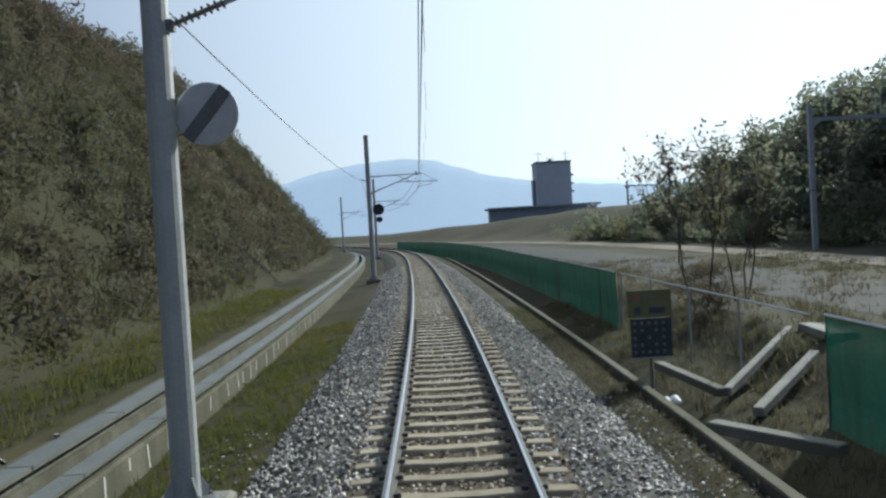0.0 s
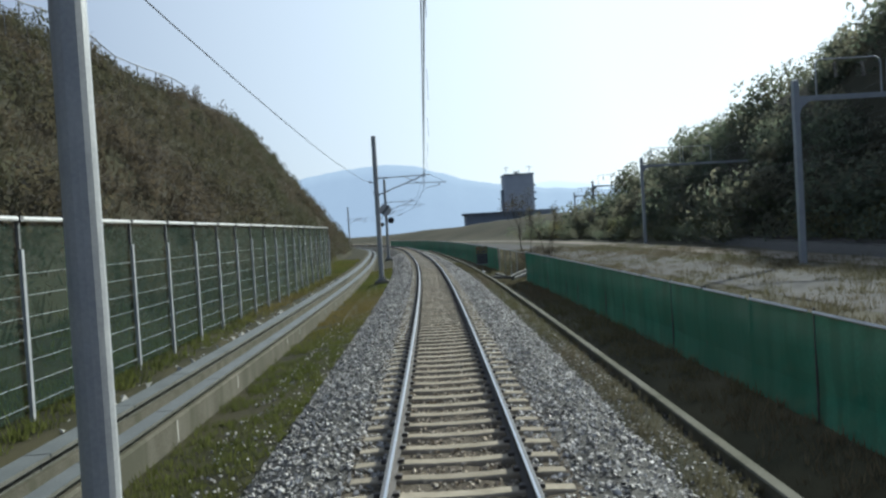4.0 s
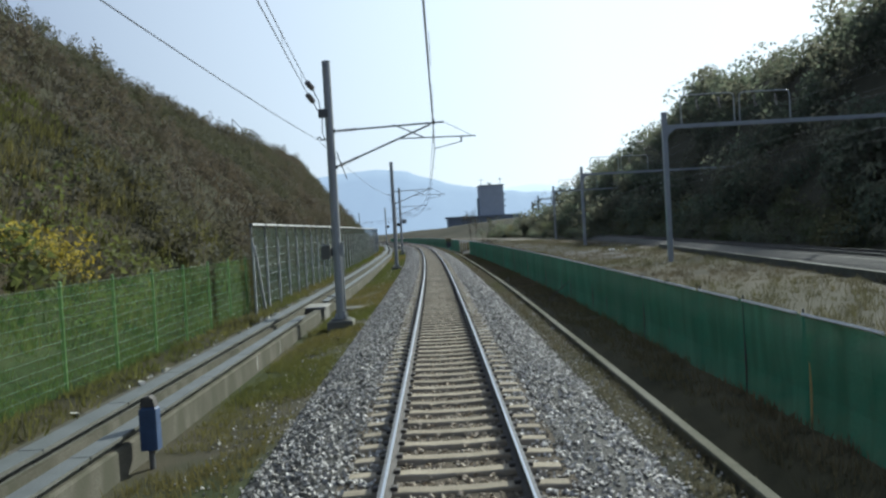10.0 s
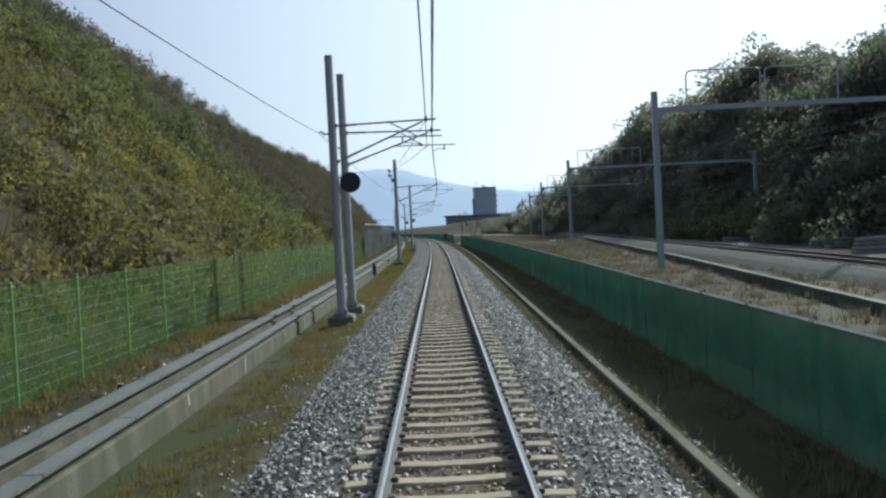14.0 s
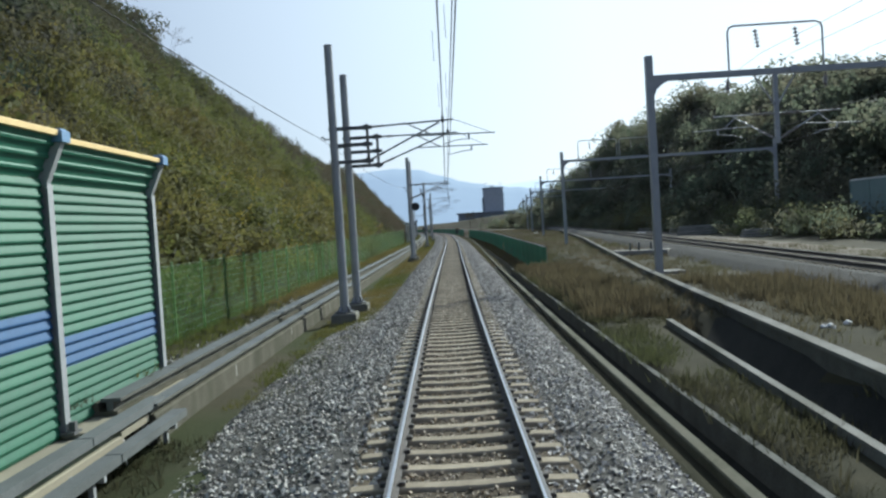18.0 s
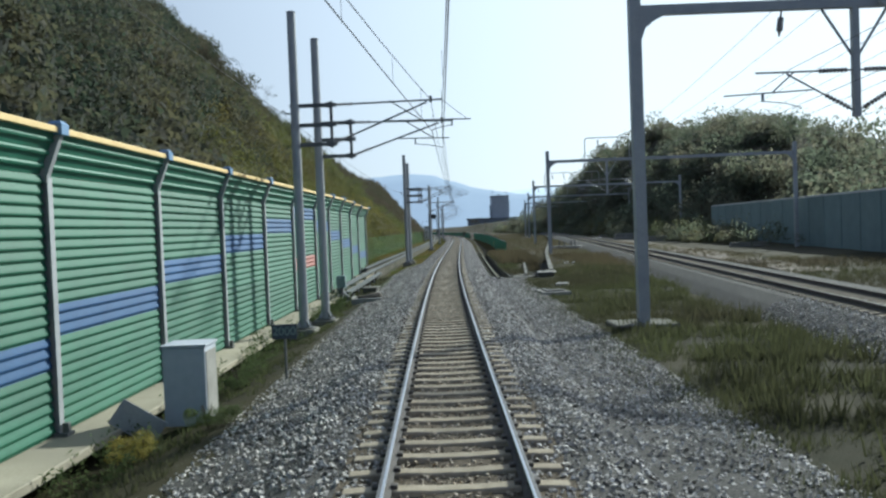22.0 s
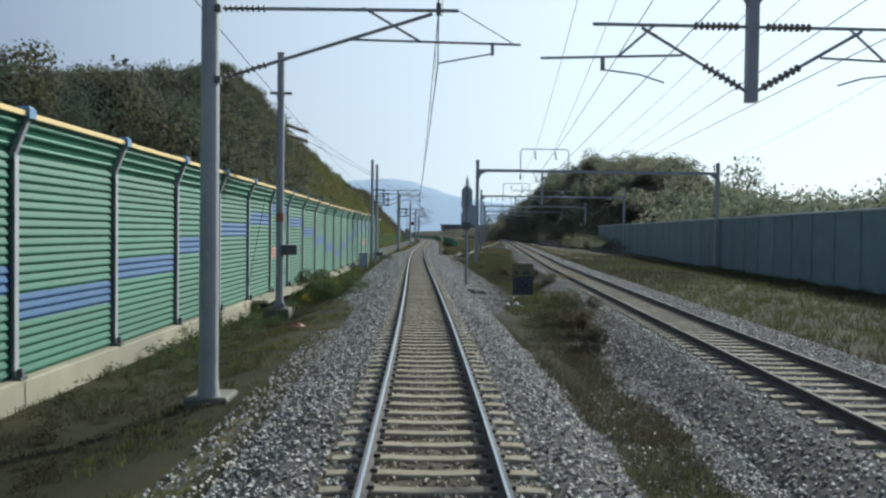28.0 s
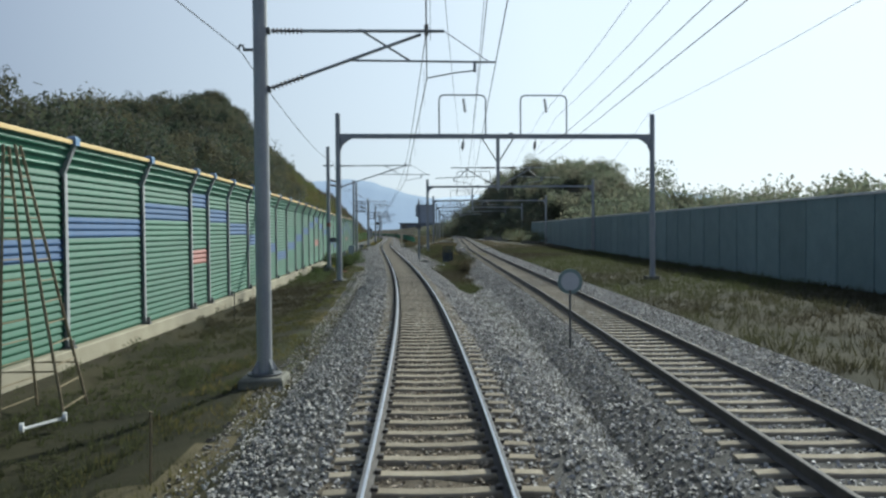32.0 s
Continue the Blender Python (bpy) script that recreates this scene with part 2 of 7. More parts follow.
M = {
    # ballast beds darker than their stones: shadow in the gaps put into the colour
    "ballast_brown": mat("ballast_brown", (0.15, 0.125, 0.09), (0.065, 0.054, 0.039), 0.9, scale=14, fine=60, bump=0.8),
    "stone_brown": mat("stone_brown", (0.47, 0.40, 0.30), (0.30, 0.255, 0.19), 0.75, scale=20, fine=90, bump=0.3, spread=0.5, island=True, mixc=(0.36, 0.29, 0.20)),
    "ballast": mat("ballast", (0.125, 0.12, 0.108), (0.05, 0.048, 0.043), 0.9, scale=14, fine=60, bump=0.8),
    "stone": mat("stone", (0.50, 0.475, 0.43), (0.31, 0.295, 0.265), 0.7, scale=20, fine=90, bump=0.3, spread=0.65, island=True, mixc=(0.40, 0.375, 0.335)),
    "sleeper": mat("sleeper", (0.355, 0.31, 0.235), (0.25, 0.215, 0.155), 0.9, scale=5, fine=60, bump=0.3, spread=0.15),
    "sleepers": mat("sleepers", (0.355, 0.31, 0.235), (0.25, 0.215, 0.155), 0.9, scale=5, fine=60, bump=0.3, spread=0.15, island=True),
    "rail_top": mat("rail_top", (0.55, 0.57, 0.6), (0.45, 0.46, 0.48), 0.28, 1.0, scale=2, fine=60, bump=0.02),
    "rail_dull": mat("rail_dull", (0.15, 0.145, 0.14), (0.105, 0.10, 0.095), 0.5, 0.4, scale=3, fine=60, bump=0.04),
    "rail_side": mat("rail_side", (0.09, 0.08, 0.07), (0.06, 0.053, 0.047), 0.8, scale=6, fine=60),
    "concrete": mat("concrete", (0.25, 0.245, 0.22), (0.165, 0.16, 0.14), 0.9, scale=1.5, fine=30, bump=0.3, mixc=(0.13, 0.128, 0.105)),
    "wall_concrete": mat("wall_concrete", (0.145, 0.135, 0.108), (0.085, 0.08, 0.06), 0.9, scale=1.5, fine=30, bump=0.3, streak=(0.085, 0.083, 0.06)),
    "moss_concrete": mat("moss_concrete", (0.118, 0.112, 0.08), (0.07, 0.07, 0.046), 0.9, scale=2.5, fine=30, bump=0.4, mixc=(0.135, 0.13, 0.10)),
    "footing": mat("footing", (0.25, 0.243, 0.205), (0.16, 0.156, 0.13), 0.9, scale=2.5, fine=30, bump=0.4, mixc=(0.15, 0.148, 0.12)),
    "concrete_light": mat("concrete_light", (0.35, 0.34, 0.305), (0.23, 0.223, 0.20), 0.9, scale=2, fine=40, bump=0.2, spread=0.08),
    "soil": mat("soil", (0.038, 0.035, 0.020), (0.026, 0.027, 0.014), 0.95, scale=2.5, fine=30, bump=0.6, mixc=(0.05, 0.045, 0.025)),
    "field": mat("field", (0.06, 0.055, 0.034), (0.042, 0.041, 0.025), 0.95, scale=0.5, fine=12, bump=0.6, mixc=(0.072, 0.064, 0.042)),
    "hill_soil": mat("hill_soil", (0.05, 0.043, 0.028), (0.036, 0.033, 0.021), 0.95, scale=0.9, fine=9, bump=1.0, mixc=(0.045, 0.044, 0.024)),
    "steel": mat("steel", (0.40, 0.41, 0.41), (0.32, 0.33, 0.34), 0.5, 0.1, scale=2, fine=25, bump=0.05),
    "dark_steel": mat("dark_steel", (0.16, 0.165, 0.165), (0.11, 0.11, 0.11), 0.6, 0.3, scale=3, fine=30, bump=0.05),
    "white_steel": mat("white_steel", (0.72, 0.72, 0.7), (0.55, 0.55, 0.52), 0.5, scale=3, fine=30, bump=0.05),
    "pale_pipe": mat("pale_pipe", (0.56, 0.56, 0.54), (0.42, 0.42, 0.40), 0.55, scale=3, fine=30, bump=0.05),
    "wire": mat("wire", (0.10, 0.095, 0.09), (0.07, 0.065, 0.06), 0.5, 0.6, bump=0),
    "insulator": mat("insulator", (0.22, 0.20, 0.19), (0.15, 0.13, 0.12), 0.3, scale=8, bump=0.05),
    "green_panel": mat("green_panel", (0.0175, 0.118, 0.063), (0.014, 0.095, 0.051), 0.64, scale=1.2, fine=18, bump=0.06, spread=0.10),
    "blue_panel": mat("blue_panel", (0.022, 0.088, 0.215), (0.018, 0.072, 0.18), 0.7, scale=1.2, fine=18, bump=0.06, spread=0.08),
    "blue_cap": mat("blue_cap", (0.15, 0.26, 0.42), (0.12, 0.22, 0.36), 0.5, scale=2, fine=20, bump=0.04),
    "red_panel": mat("red_panel", (0.33, 0.115, 0.085), (0.26, 0.095, 0.07), 0.55, scale=1.2, fine=18, bump=0.06),
    "dark_green_panel": mat("dark_green_panel", (0.035, 0.16, 0.10), (0.028, 0.125, 0.075), 0.5, scale=1.2, fine=18, bump=0.06),
    "ochre": mat("ochre", (0.74, 0.55, 0.24), (0.64, 0.46, 0.19), 0.6, scale=2, fine=25, bump=0.05),
    "net": mat("net", (0.09, 0.37, 0.235), (0.068, 0.29, 0.185), 0.95, scale=0.8, fine=14, bump=0.15, clear=0.12, mixc=(0.075, 0.27, 0.175), streak=(0.062, 0.25, 0.155)),
    "mesh_green": mat("mesh_green", (0.055, 0.12, 0.03), (0.04, 0.095, 0.022), 0.95, scale=1, fine=14, bump=0, clear=0.62),
    "mesh_dark": mat("mesh_dark", (0.026, 0.05, 0.036), (0.02, 0.038, 0.028), 0.95, scale=1, fine=14, bump=0, clear=0.5),
    "mesh_line": mat("mesh_line", (0.04, 0.085, 0.025), (0.03, 0.065, 0.02), 0.6, scale=3, bump=0.05),
    "lime": mat("lime", (0.5, 0.49, 0.45), (0.36, 0.35, 0.31), 0.9, scale=6, fine=40, bump=0.1),
    "green_post": mat("green_post", (0.16, 0.28, 0.08), (0.12, 0.22, 0.065), 0.6, scale=3, bump=0.05),
    "leaf_brown": mat("leaf_brown", (0.11, 0.09, 0.06), (0.088, 0.073, 0.048), 0.8, scale=0.6, fine=3, bump=0, spread=0.06, island=True, mixc=(0.082, 0.082, 0.045), thin=0.55),
    "leaf_umber": mat("leaf_umber", (0.10, 0.088, 0.05), (0.075, 0.07, 0.038), 0.8, scale=0.5, fine=3, bump=0, spread=0.2, island=True, mixc=(0.07, 0.082, 0.04), thin=0.55),
    "leaf_green": mat("leaf_green", (0.145, 0.16, 0.045), (0.10, 0.12, 0.036), 0.8, scale=0.2, fine=3, bump=0, spread=0.2, island=True, mixc=(0.15, 0.125, 0.046), thin=0.5),
    "leaf_dark": mat("leaf_dark", (0.055, 0.074, 0.048), (0.04, 0.057, 0.037), 0.8, scale=1.4, fine=3, bump=0, spread=0.10, island=True, mixc=(0.10, 0.095, 0.055), thin=0.6),
    # far-hill leaves lifted towards pale grey-green: haze put into the base colour
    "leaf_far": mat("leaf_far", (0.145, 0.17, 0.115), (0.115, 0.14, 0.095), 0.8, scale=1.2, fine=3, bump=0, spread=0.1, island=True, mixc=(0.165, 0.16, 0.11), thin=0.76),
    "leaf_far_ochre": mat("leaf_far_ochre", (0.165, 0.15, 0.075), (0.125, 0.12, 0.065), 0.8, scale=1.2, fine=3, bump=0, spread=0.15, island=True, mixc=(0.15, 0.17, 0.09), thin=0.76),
    "leaf_gold": mat("leaf_gold", (0.50, 0.38, 0.04), (0.30, 0.26, 0.05), 0.8, scale=0.3, fine=3, bump=0, spread=0.4, island=True, thin=0.4),
    "leaf_yellow": mat("leaf_yellow", (0.30, 0.25, 0.04), (0.20, 0.18, 0.04), 0.8, scale=0.3, fine=3, bump=0, spread=0.3, island=True, thin=0.4),
    "grass": mat("grass", (0.125, 0.135, 0.036), (0.085, 0.10, 0.028), 0.9, scale=0.4, fine=5, bump=0, spread=0.3, island=True, mixc=(0.165, 0.135, 0.05), thin=0.5),
    "dry_grass": mat("dry_grass", (0.155, 0.13, 0.085), (0.115, 0.10, 0.065), 0.9, scale=0.4, fine=5, bump=0, spread=0.3, island=True, mixc=(0.12, 0.115, 0.06), thin=0.4),
    "leaf_lush": mat("leaf_lush", (0.105, 0.135, 0.055), (0.075, 0.10, 0.04), 0.9, scale=0.6, fine=4, bump=0, spread=0.3, island=True, thin=0.4),
    "scrub_grass": mat("scrub_grass", (0.085, 0.07, 0.047), (0.062, 0.054, 0.036), 0.9, scale=0.4, fine=5, bump=0, spread=0.12, island=True, mixc=(0.075, 0.078, 0.04), thin=0.4),
    "tall_dry": mat("tall_dry", (0.125, 0.104, 0.062), (0.088, 0.075, 0.046), 0.9, scale=0.4, fine=5, bump=0, spread=0.2, island=True, mixc=(0.11, 0.095, 0.055), thin=0.5),
    "weed": mat("weed", (0.07, 0.062, 0.04), (0.05, 0.047, 0.03), 0.9, scale=0.4, fine=5, bump=0, spread=0.3, island=True, mixc=(0.08, 0.09, 0.04), thin=0.5),
    "bark": mat("bark", (0.10, 0.085, 0.065), (0.06, 0.05, 0.04), 0.9, scale=6, fine=40, bump=0.5),
    "asphalt": mat("asphalt", (0.085, 0.082, 0.076), (0.06, 0.058, 0.055), 0.9, scale=2, fine=40, bump=0.2),
    "facade": mat("facade", (0.46, 0.49, 0.53), (0.40, 0.43, 0.47), 0.8, scale=0.5, fine=6, bump=0.05),
    "facade_dark": mat("facade_dark", (0.26, 0.29, 0.32), (0.21, 0.235, 0.26), 0.7, scale=0.5, fine=6, bump=0.05),
    "sign_back": mat("sign_back", (0.5, 0.51, 0.52), (0.42, 0.43, 0.44), 0.5, 0.3, scale=6, bump=0.03),
    "black": mat("black", (0.02, 0.02, 0.022), (0.015, 0.015, 0.016), 0.5, scale=6, bump=0.03),
    "white": mat("white", (0.78, 0.78, 0.76), (0.62, 0.62, 0.6), 0.6, scale=5, bump=0.05),
    "mud": mat("mud", (0.035, 0.035, 0.030), (0.023, 0.024, 0.02), 0.95, scale=2, fine=20, bump=0.4),
    "ledge": mat("ledge", (0.45, 0.41, 0.31), (0.34, 0.31, 0.225), 0.9, scale=1.2, fine=30, bump=0.3, mixc=(0.30, 0.275, 0.21)),
    "concrete_dark": mat("concrete_dark", (0.16, 0.16, 0.14), (0.10, 0.10, 0.085), 0.9, scale=2, fine=30, bump=0.3),
    "sound_wall": mat("sound_wall", (0.20, 0.275, 0.27), (0.16, 0.225, 0.22), 0.7, scale=0.8, fine=10, bump=0.1, spread=0.08),
}


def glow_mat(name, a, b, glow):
    """Far ridges: a glow of their own stands in for the haze."""
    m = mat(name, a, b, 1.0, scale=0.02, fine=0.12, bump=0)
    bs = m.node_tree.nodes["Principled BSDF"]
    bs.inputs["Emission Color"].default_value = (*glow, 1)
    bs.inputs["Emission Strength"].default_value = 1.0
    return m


# ---- mesh helpers ----
def mesh_of(name, verts, faces, mats):
    me = bpy.data.meshes.new(name)
    verts = np.asarray(verts, np.float32)
    if isinstance(faces, np.ndarray):
        n, k = faces.shape
        me.vertices.add(len(verts))
        me.vertices.foreach_set("co", verts.ravel())
        me.loops.add(n * k)
        me.loops.foreach_set("vertex_index", faces.astype(np.int32).ravel())
        me.polygons.add(n)
        me.polygons.foreach_set("loop_start", np.arange(0, n * k, k, dtype=np.int32))
        me.polygons.foreach_set("use_smooth", np.zeros(n, bool))
        me.update(calc_edges=True)
    else:
        me.from_pydata(verts.tolist(), [], faces)
        me.update()
    for m in mats if isinstance(mats, (list, tuple)) else [mats]:
        me.materials.append(M[m] if isinstance(m, str) else m)
    return me


def put(name, me, parent=None, m=None, label=""):
    ob = new(name, me)
    ob.parent = parent
    if m is not None:
        ob.matrix_basis = m
    return tagged(ob, label) if label else ob


class Shape:
    """Collects boxes, tubes and the like into one mesh."""

    def __init__(self):
        self.v, self.f = [], []

    def add(self, verts, faces):
        o = len(self.v)
        self.v += [tuple(p) for p in verts]
        self.f += [tuple(i + o for i in f) for f in faces]
        return self

    def box(self, c, s, turn=None, bevel=0.0):
        hx, hy, hz = s[0] / 2, s[1] / 2, s[2] / 2
        b = min(bevel, hx * 0.6, hy * 0.6, hz)
        ring = lambda x, y, z: [(-x, -y, z), (x, -y, z), (x, y, z), (-x, y, z)]
        if b:
            vs = ring(hx, hy, -hz) + ring(hx, hy, hz - b) + ring(hx - b, hy - b, hz)
        else:
            vs = ring(hx, hy, -hz) + ring(hx, hy, hz)
        n = len(vs) // 4
        fs = [(3, 2, 1, 0)] + [(4 * r + i, 4 * r + (i + 1) % 4, 4 * r + 4 + (i + 1) % 4, 4 * r + 4 + i) for r in range(n - 1) for i in range(4)]
        fs.append(tuple(range(4 * n - 4, 4 * n)))
        rot = turn.to_3x3() if turn is not None else Matrix.Identity(3)
        return self.add([rot @ Vector(p) + Vector(c) for p in vs], fs)

    def tube(self, pts, r, n=8, r1=None, caps=True):
        pts = [Vector(p) for p in pts]
        vs, fs = [], []
        for i, p in enumerate(pts):
            d = (pts[min(i + 1, len(pts) - 1)] - pts[max(i - 1, 0)]).normalized()
            a = d.orthogonal().normalized() if i == 0 else (a - d * a.dot(d)).normalized()
            b = d.cross(a)
            q = r if r1 is None else r + (r1 - r) * i / (len(pts) - 1)
            vs += [p + q * (math.cos(2 * math.pi * j / n) * a + math.sin(2 * math.pi * j / n) * b) for j in range(n)]
        for i in range(len(pts) - 1):
            fs += [(i * n + j, i * n + (j + 1) % n, i * n + n + (j + 1) % n, i * n + n + j) for j in range(n)]
        if caps:
            fs += [tuple(range(n - 1, -1, -1)), tuple(range(len(vs) - n, len(vs)))]
        return self.add(vs, fs)

    def prism(self, outline, y0, y1):
        """An outline in x and z, drawn out along y."""
        n = len(outline)
        vs = [(x, y0, z) for x, z in outline] + [(x, y1, z) for x, z in outline]
        fs = [(i, (i + 1) % n, n + (i + 1) % n, n + i) for i in range(n)] + [tuple(range(n - 1, -1, -1)), tuple(range(n, 2 * n))]
        return self.add(vs, fs)

    def lathe(self, c, axis, rings, n=14):
        """Rings of (distance along the axis, radius)."""
        c, d = Vector(c), Vector(axis).normalized()
        a = d.orthogonal().normalized()
        b = d.cross(a)
        vs = [c + d * h + r * (math.cos(2 * math.pi * j / n) * a + math.sin(2 * math.pi * j / n) * b) for h, r in rings for j in range(n)]
        fs = [(i * n + j, i * n + (j + 1) % n, i * n + n + (j + 1) % n, i * n + n + j) for i in range(len(rings) - 1) for j in range(n)]
        fs += [tuple(range(n - 1, -1, -1)), tuple(range(len(vs) - n, len(vs)))]
        return self.add(vs, fs)

    def mesh(self, name, mats):
        return mesh_of(name, self.v, self.f, mats)


def part(name, shape, material, parent, label=""):
    return put(name, shape.mesh(name, material), parent, None, label)


def thing(name, m, label, category, group="", kind=""):
    ob = new(name)
    ob.empty_display_size = 0.3
    ob.matrix_basis = m
    return tagged(ob, label, category, group, kind)


def sweep(name, outline, u0, u1, step, mats, pick=None, parent=None, close=False, dl=None, wob=0.0):
    """Draws an outline of (l, z) along the line from u0 to u1."""
    us = np.linspace(u0, u1, max(2, int(round((u1 - u0) / step)) + 1))
    o = np.array(outline, float)
    k = len(o)
    L = o[None, :, 0] + (dl(us)[:, None] if dl else 0)
    Z = np.broadcast_to(o[None, :, 1], (len(us), k)).copy()
    L = np.broadcast_to(L, Z.shape).copy()
    if wob:
        rs = np.random.RandomState(len(us) + k)
        Z[:, 1:-1] += rs.uniform(-wob, wob, Z[:, 1:-1].shape)
        L[:, 1:-1] += rs.uniform(-wob, wob, Z[:, 1:-1].shape)
    V = at(us[:, None], L, Z).reshape(-1, 3)
    nk = k if close else k - 1
    i, j = np.meshgrid(np.arange(len(us) - 1), np.arange(nk), indexing="ij")
    a, b = i * k + j, i * k + (j + 1) % k
    F = np.stack([a, b, b + k, a + k], -1).reshape(-1, 4)
    me = mesh_of(name, V, F, mats)
    if pick is not None:
        me.polygons.foreach_set("material_index", np.tile(np.array(pick, np.int32), len(us) - 1))
    if close:
        ends = bmesh.new()
        ends.from_mesh(me)
        ends.verts.ensure_lookup_table()
        ends.faces.new([ends.verts[q] for q in range(k - 1, -1, -1)])
        ends.faces.new([ends.verts[len(V) - k + q] for q in range(k)])
        ends.to_mesh(me)
        ends.free()
    return put(name, me, parent)


def scatter(name, base_v, base_f, places, sizes, mats, parent=None, flat=0.0, seed=1, tilt=0.5, label="", category="", group=""):
    """Many copies of a small mesh joined into one object of stuff."""
    rs = np.random.RandomState(seed)
    base_v, base_f = np.asarray(base_v, float), np.asarray(base_f)
    n, k = len(places), len(base_v)
    a, b, c = rs.uniform(0, 2 * np.pi, n), rs.uniform(-tilt, tilt, n), rs.uniform(-tilt, tilt, n)
    ca, sa, cb, sb, cc, sc = np.cos(a), np.sin(a), np.cos(b), np.sin(b), np.cos(c), np.sin(c)
    R = np.stack([np.stack([ca * cb, ca * sb * sc - sa * cc, ca * sb * cc + sa * sc], -1), np.stack([sa * cb, sa * sb * sc + ca * cc, sa * sb * cc - ca * sc], -1), np.stack([-sb, cb * sc, cb * cc], -1)], 1)
    S = sizes[:, None, None] * rs.uniform(0.75, 1.3, (n, 1, 3))
    V = np.einsum("nij,nkj->nki", R, base_v[None] * S) + places[:, None, :]
    F = (base_f[None] + (np.arange(n) * k)[:, None, None]).reshape(-1, base_f.shape[1])
    ob = put(name, mesh_of(name, V.reshape(-1, 3), F, mats), parent)
    return tagged(ob, label, category, group, "stuff") if parent is None else ob


def tuft(rs, n, height, spread):
    """Blades of grass round a point."""
    v, f = [], []
    for i in range(n):
        a, r, h = rs.uniform(0, 6.28), rs.uniform(0, spread), height * rs.uniform(0.5, 1.1)
        x, y, lean = r * math.cos(a), r * math.sin(a), rs.uniform(0.1, 0.6) * h
        b = rs.uniform(0, 6.28)
        w = 0.05 * height + 0.012
        v += [(x - w * math.sin(b), y + w * math.cos(b), -0.03), (x + w * math.sin(b), y - w * math.cos(b), -0.03), (x + lean * math.cos(a), y + lean * math.sin(a), h)]
        f.append((3 * i, 3 * i + 1, 3 * i + 2))
    return v, np.array(f)


def clump(rs, n, leaf):
    """A ragged ball of small leaves, about 1 m across."""
    v, f = [], []
    lumps = [(rs.normal(0, 0.24, 2), rs.uniform(0.15, 0.75), rs.uniform(0.16, 0.34)) for _ in range(7)]
    for i in range(n):
        (c, z, r) = lumps[rs.randint(len(lumps))]
        d = rs.normal(0, 1, 3)
        d /= np.linalg.norm(d)
        p = np.array([c[0], c[1], z]) + d * r * rs.uniform(0.55, 1.1)
        a, b = rs.normal(0, 1, 3), rs.normal(0, 1, 3)
        a, b = a / np.linalg.norm(a) * leaf, b / np.linalg.norm(b) * leaf * 0.7
        v += [p - a * 1.15, p + b * 1.7, p + a]
        f.append((3 * i, 3 * i + 1, 3 * i + 2))
    return v, np.array(f)


def crown(rs, n, leaf, loose=0.35):
    """A dense rounded tree crown, about 1 m across: many small leaves in round lumps."""
    lumps = [(np.clip(rs.normal(0, 0.22, 2), -0.27, 0.27), rs.uniform(0.08, 0.58), rs.uniform(0.20, 0.32)) for _ in range(9)]
    v, f = [], []
    for _ in range(n):
        c, z, r = lumps[rs.randint(9)]
        d = rs.normal(0, 1, 3)
        d /= np.linalg.norm(d)
        p = np.array([c[0], c[1], z]) + d * r * rs.uniform(0.4, 1.05) ** 0.4
        a = np.cross(d, rs.normal(0, 1, 3)) + rs.normal(0, loose, 3)
        b = np.cross(d, a) + rs.normal(0, loose, 3)
        a, b = a / np.linalg.norm(a) * leaf, b / np.linalg.norm(b) * leaf
        o = len(v)
        v += [p - a, p + b * 1.3, p + a]
        f.append((o, o + 1, o + 2))
    return v, np.array(f)


def airy_crown(rs, n, leaf):
    """A looser crown, whose leaves hang all ways and let the light through."""
    return crown(rs, n, leaf, 1.2)


def full_crown(rs, n, leaf):
    """A full, round-topped crown of a broad-leaved tree."""
    return crown(rs, n, leaf, 0.6)


# ---- the lie of the land ----
RIDGE_U = [-400, -240, -150, -120, -100, -70, -40, 0, 30, 60, 85, 110, 140, 165, 190, 210, 225, 240, 260, 300, 350, 420]
RIDGE_Z = [7, 10, 14, 18.5, 19.5, 19.5, 17.5, 16.8, 20.5, 26, 31, 37, 30.5, 21.5, 14.5, 12.5, 11, 10.5, 9.6, 7.2, 6, 5]


def bumps(u, l, s):
    return np.sin(u * s * 1.3 + l * s * 0.7) * np.sin(l * s * 1.1 - u * s * 0.45 + 1.7)


def smooth(x, a, b):
    t = np.clip((x - a) / (b - a), 0, 1)
    return t * t * (3 - 2 * t)


def wall_l(u):
    """Where the retaining wall's face stands."""
    return np.interp(u, [-60, -5, 80, 165, 200], [-4.7, -4.73, -4.95, -5.25, -5.35])


def foot_l(u):
    """How far left of the line the hillside begins."""
    return np.interp(u, [182, 200, 230, 280, 350], [8.4, 9.4, 10.2, 11.8, 13.6])


def slope_k(u):
    """How steeply the hillside rises."""
    return np.interp(u, [-140, -80, -30, 10, 30, 80, 100, 130], [1.30, 1.26, 1.08, 0.92, 0.88, 0.88, 0.95, 0.92])


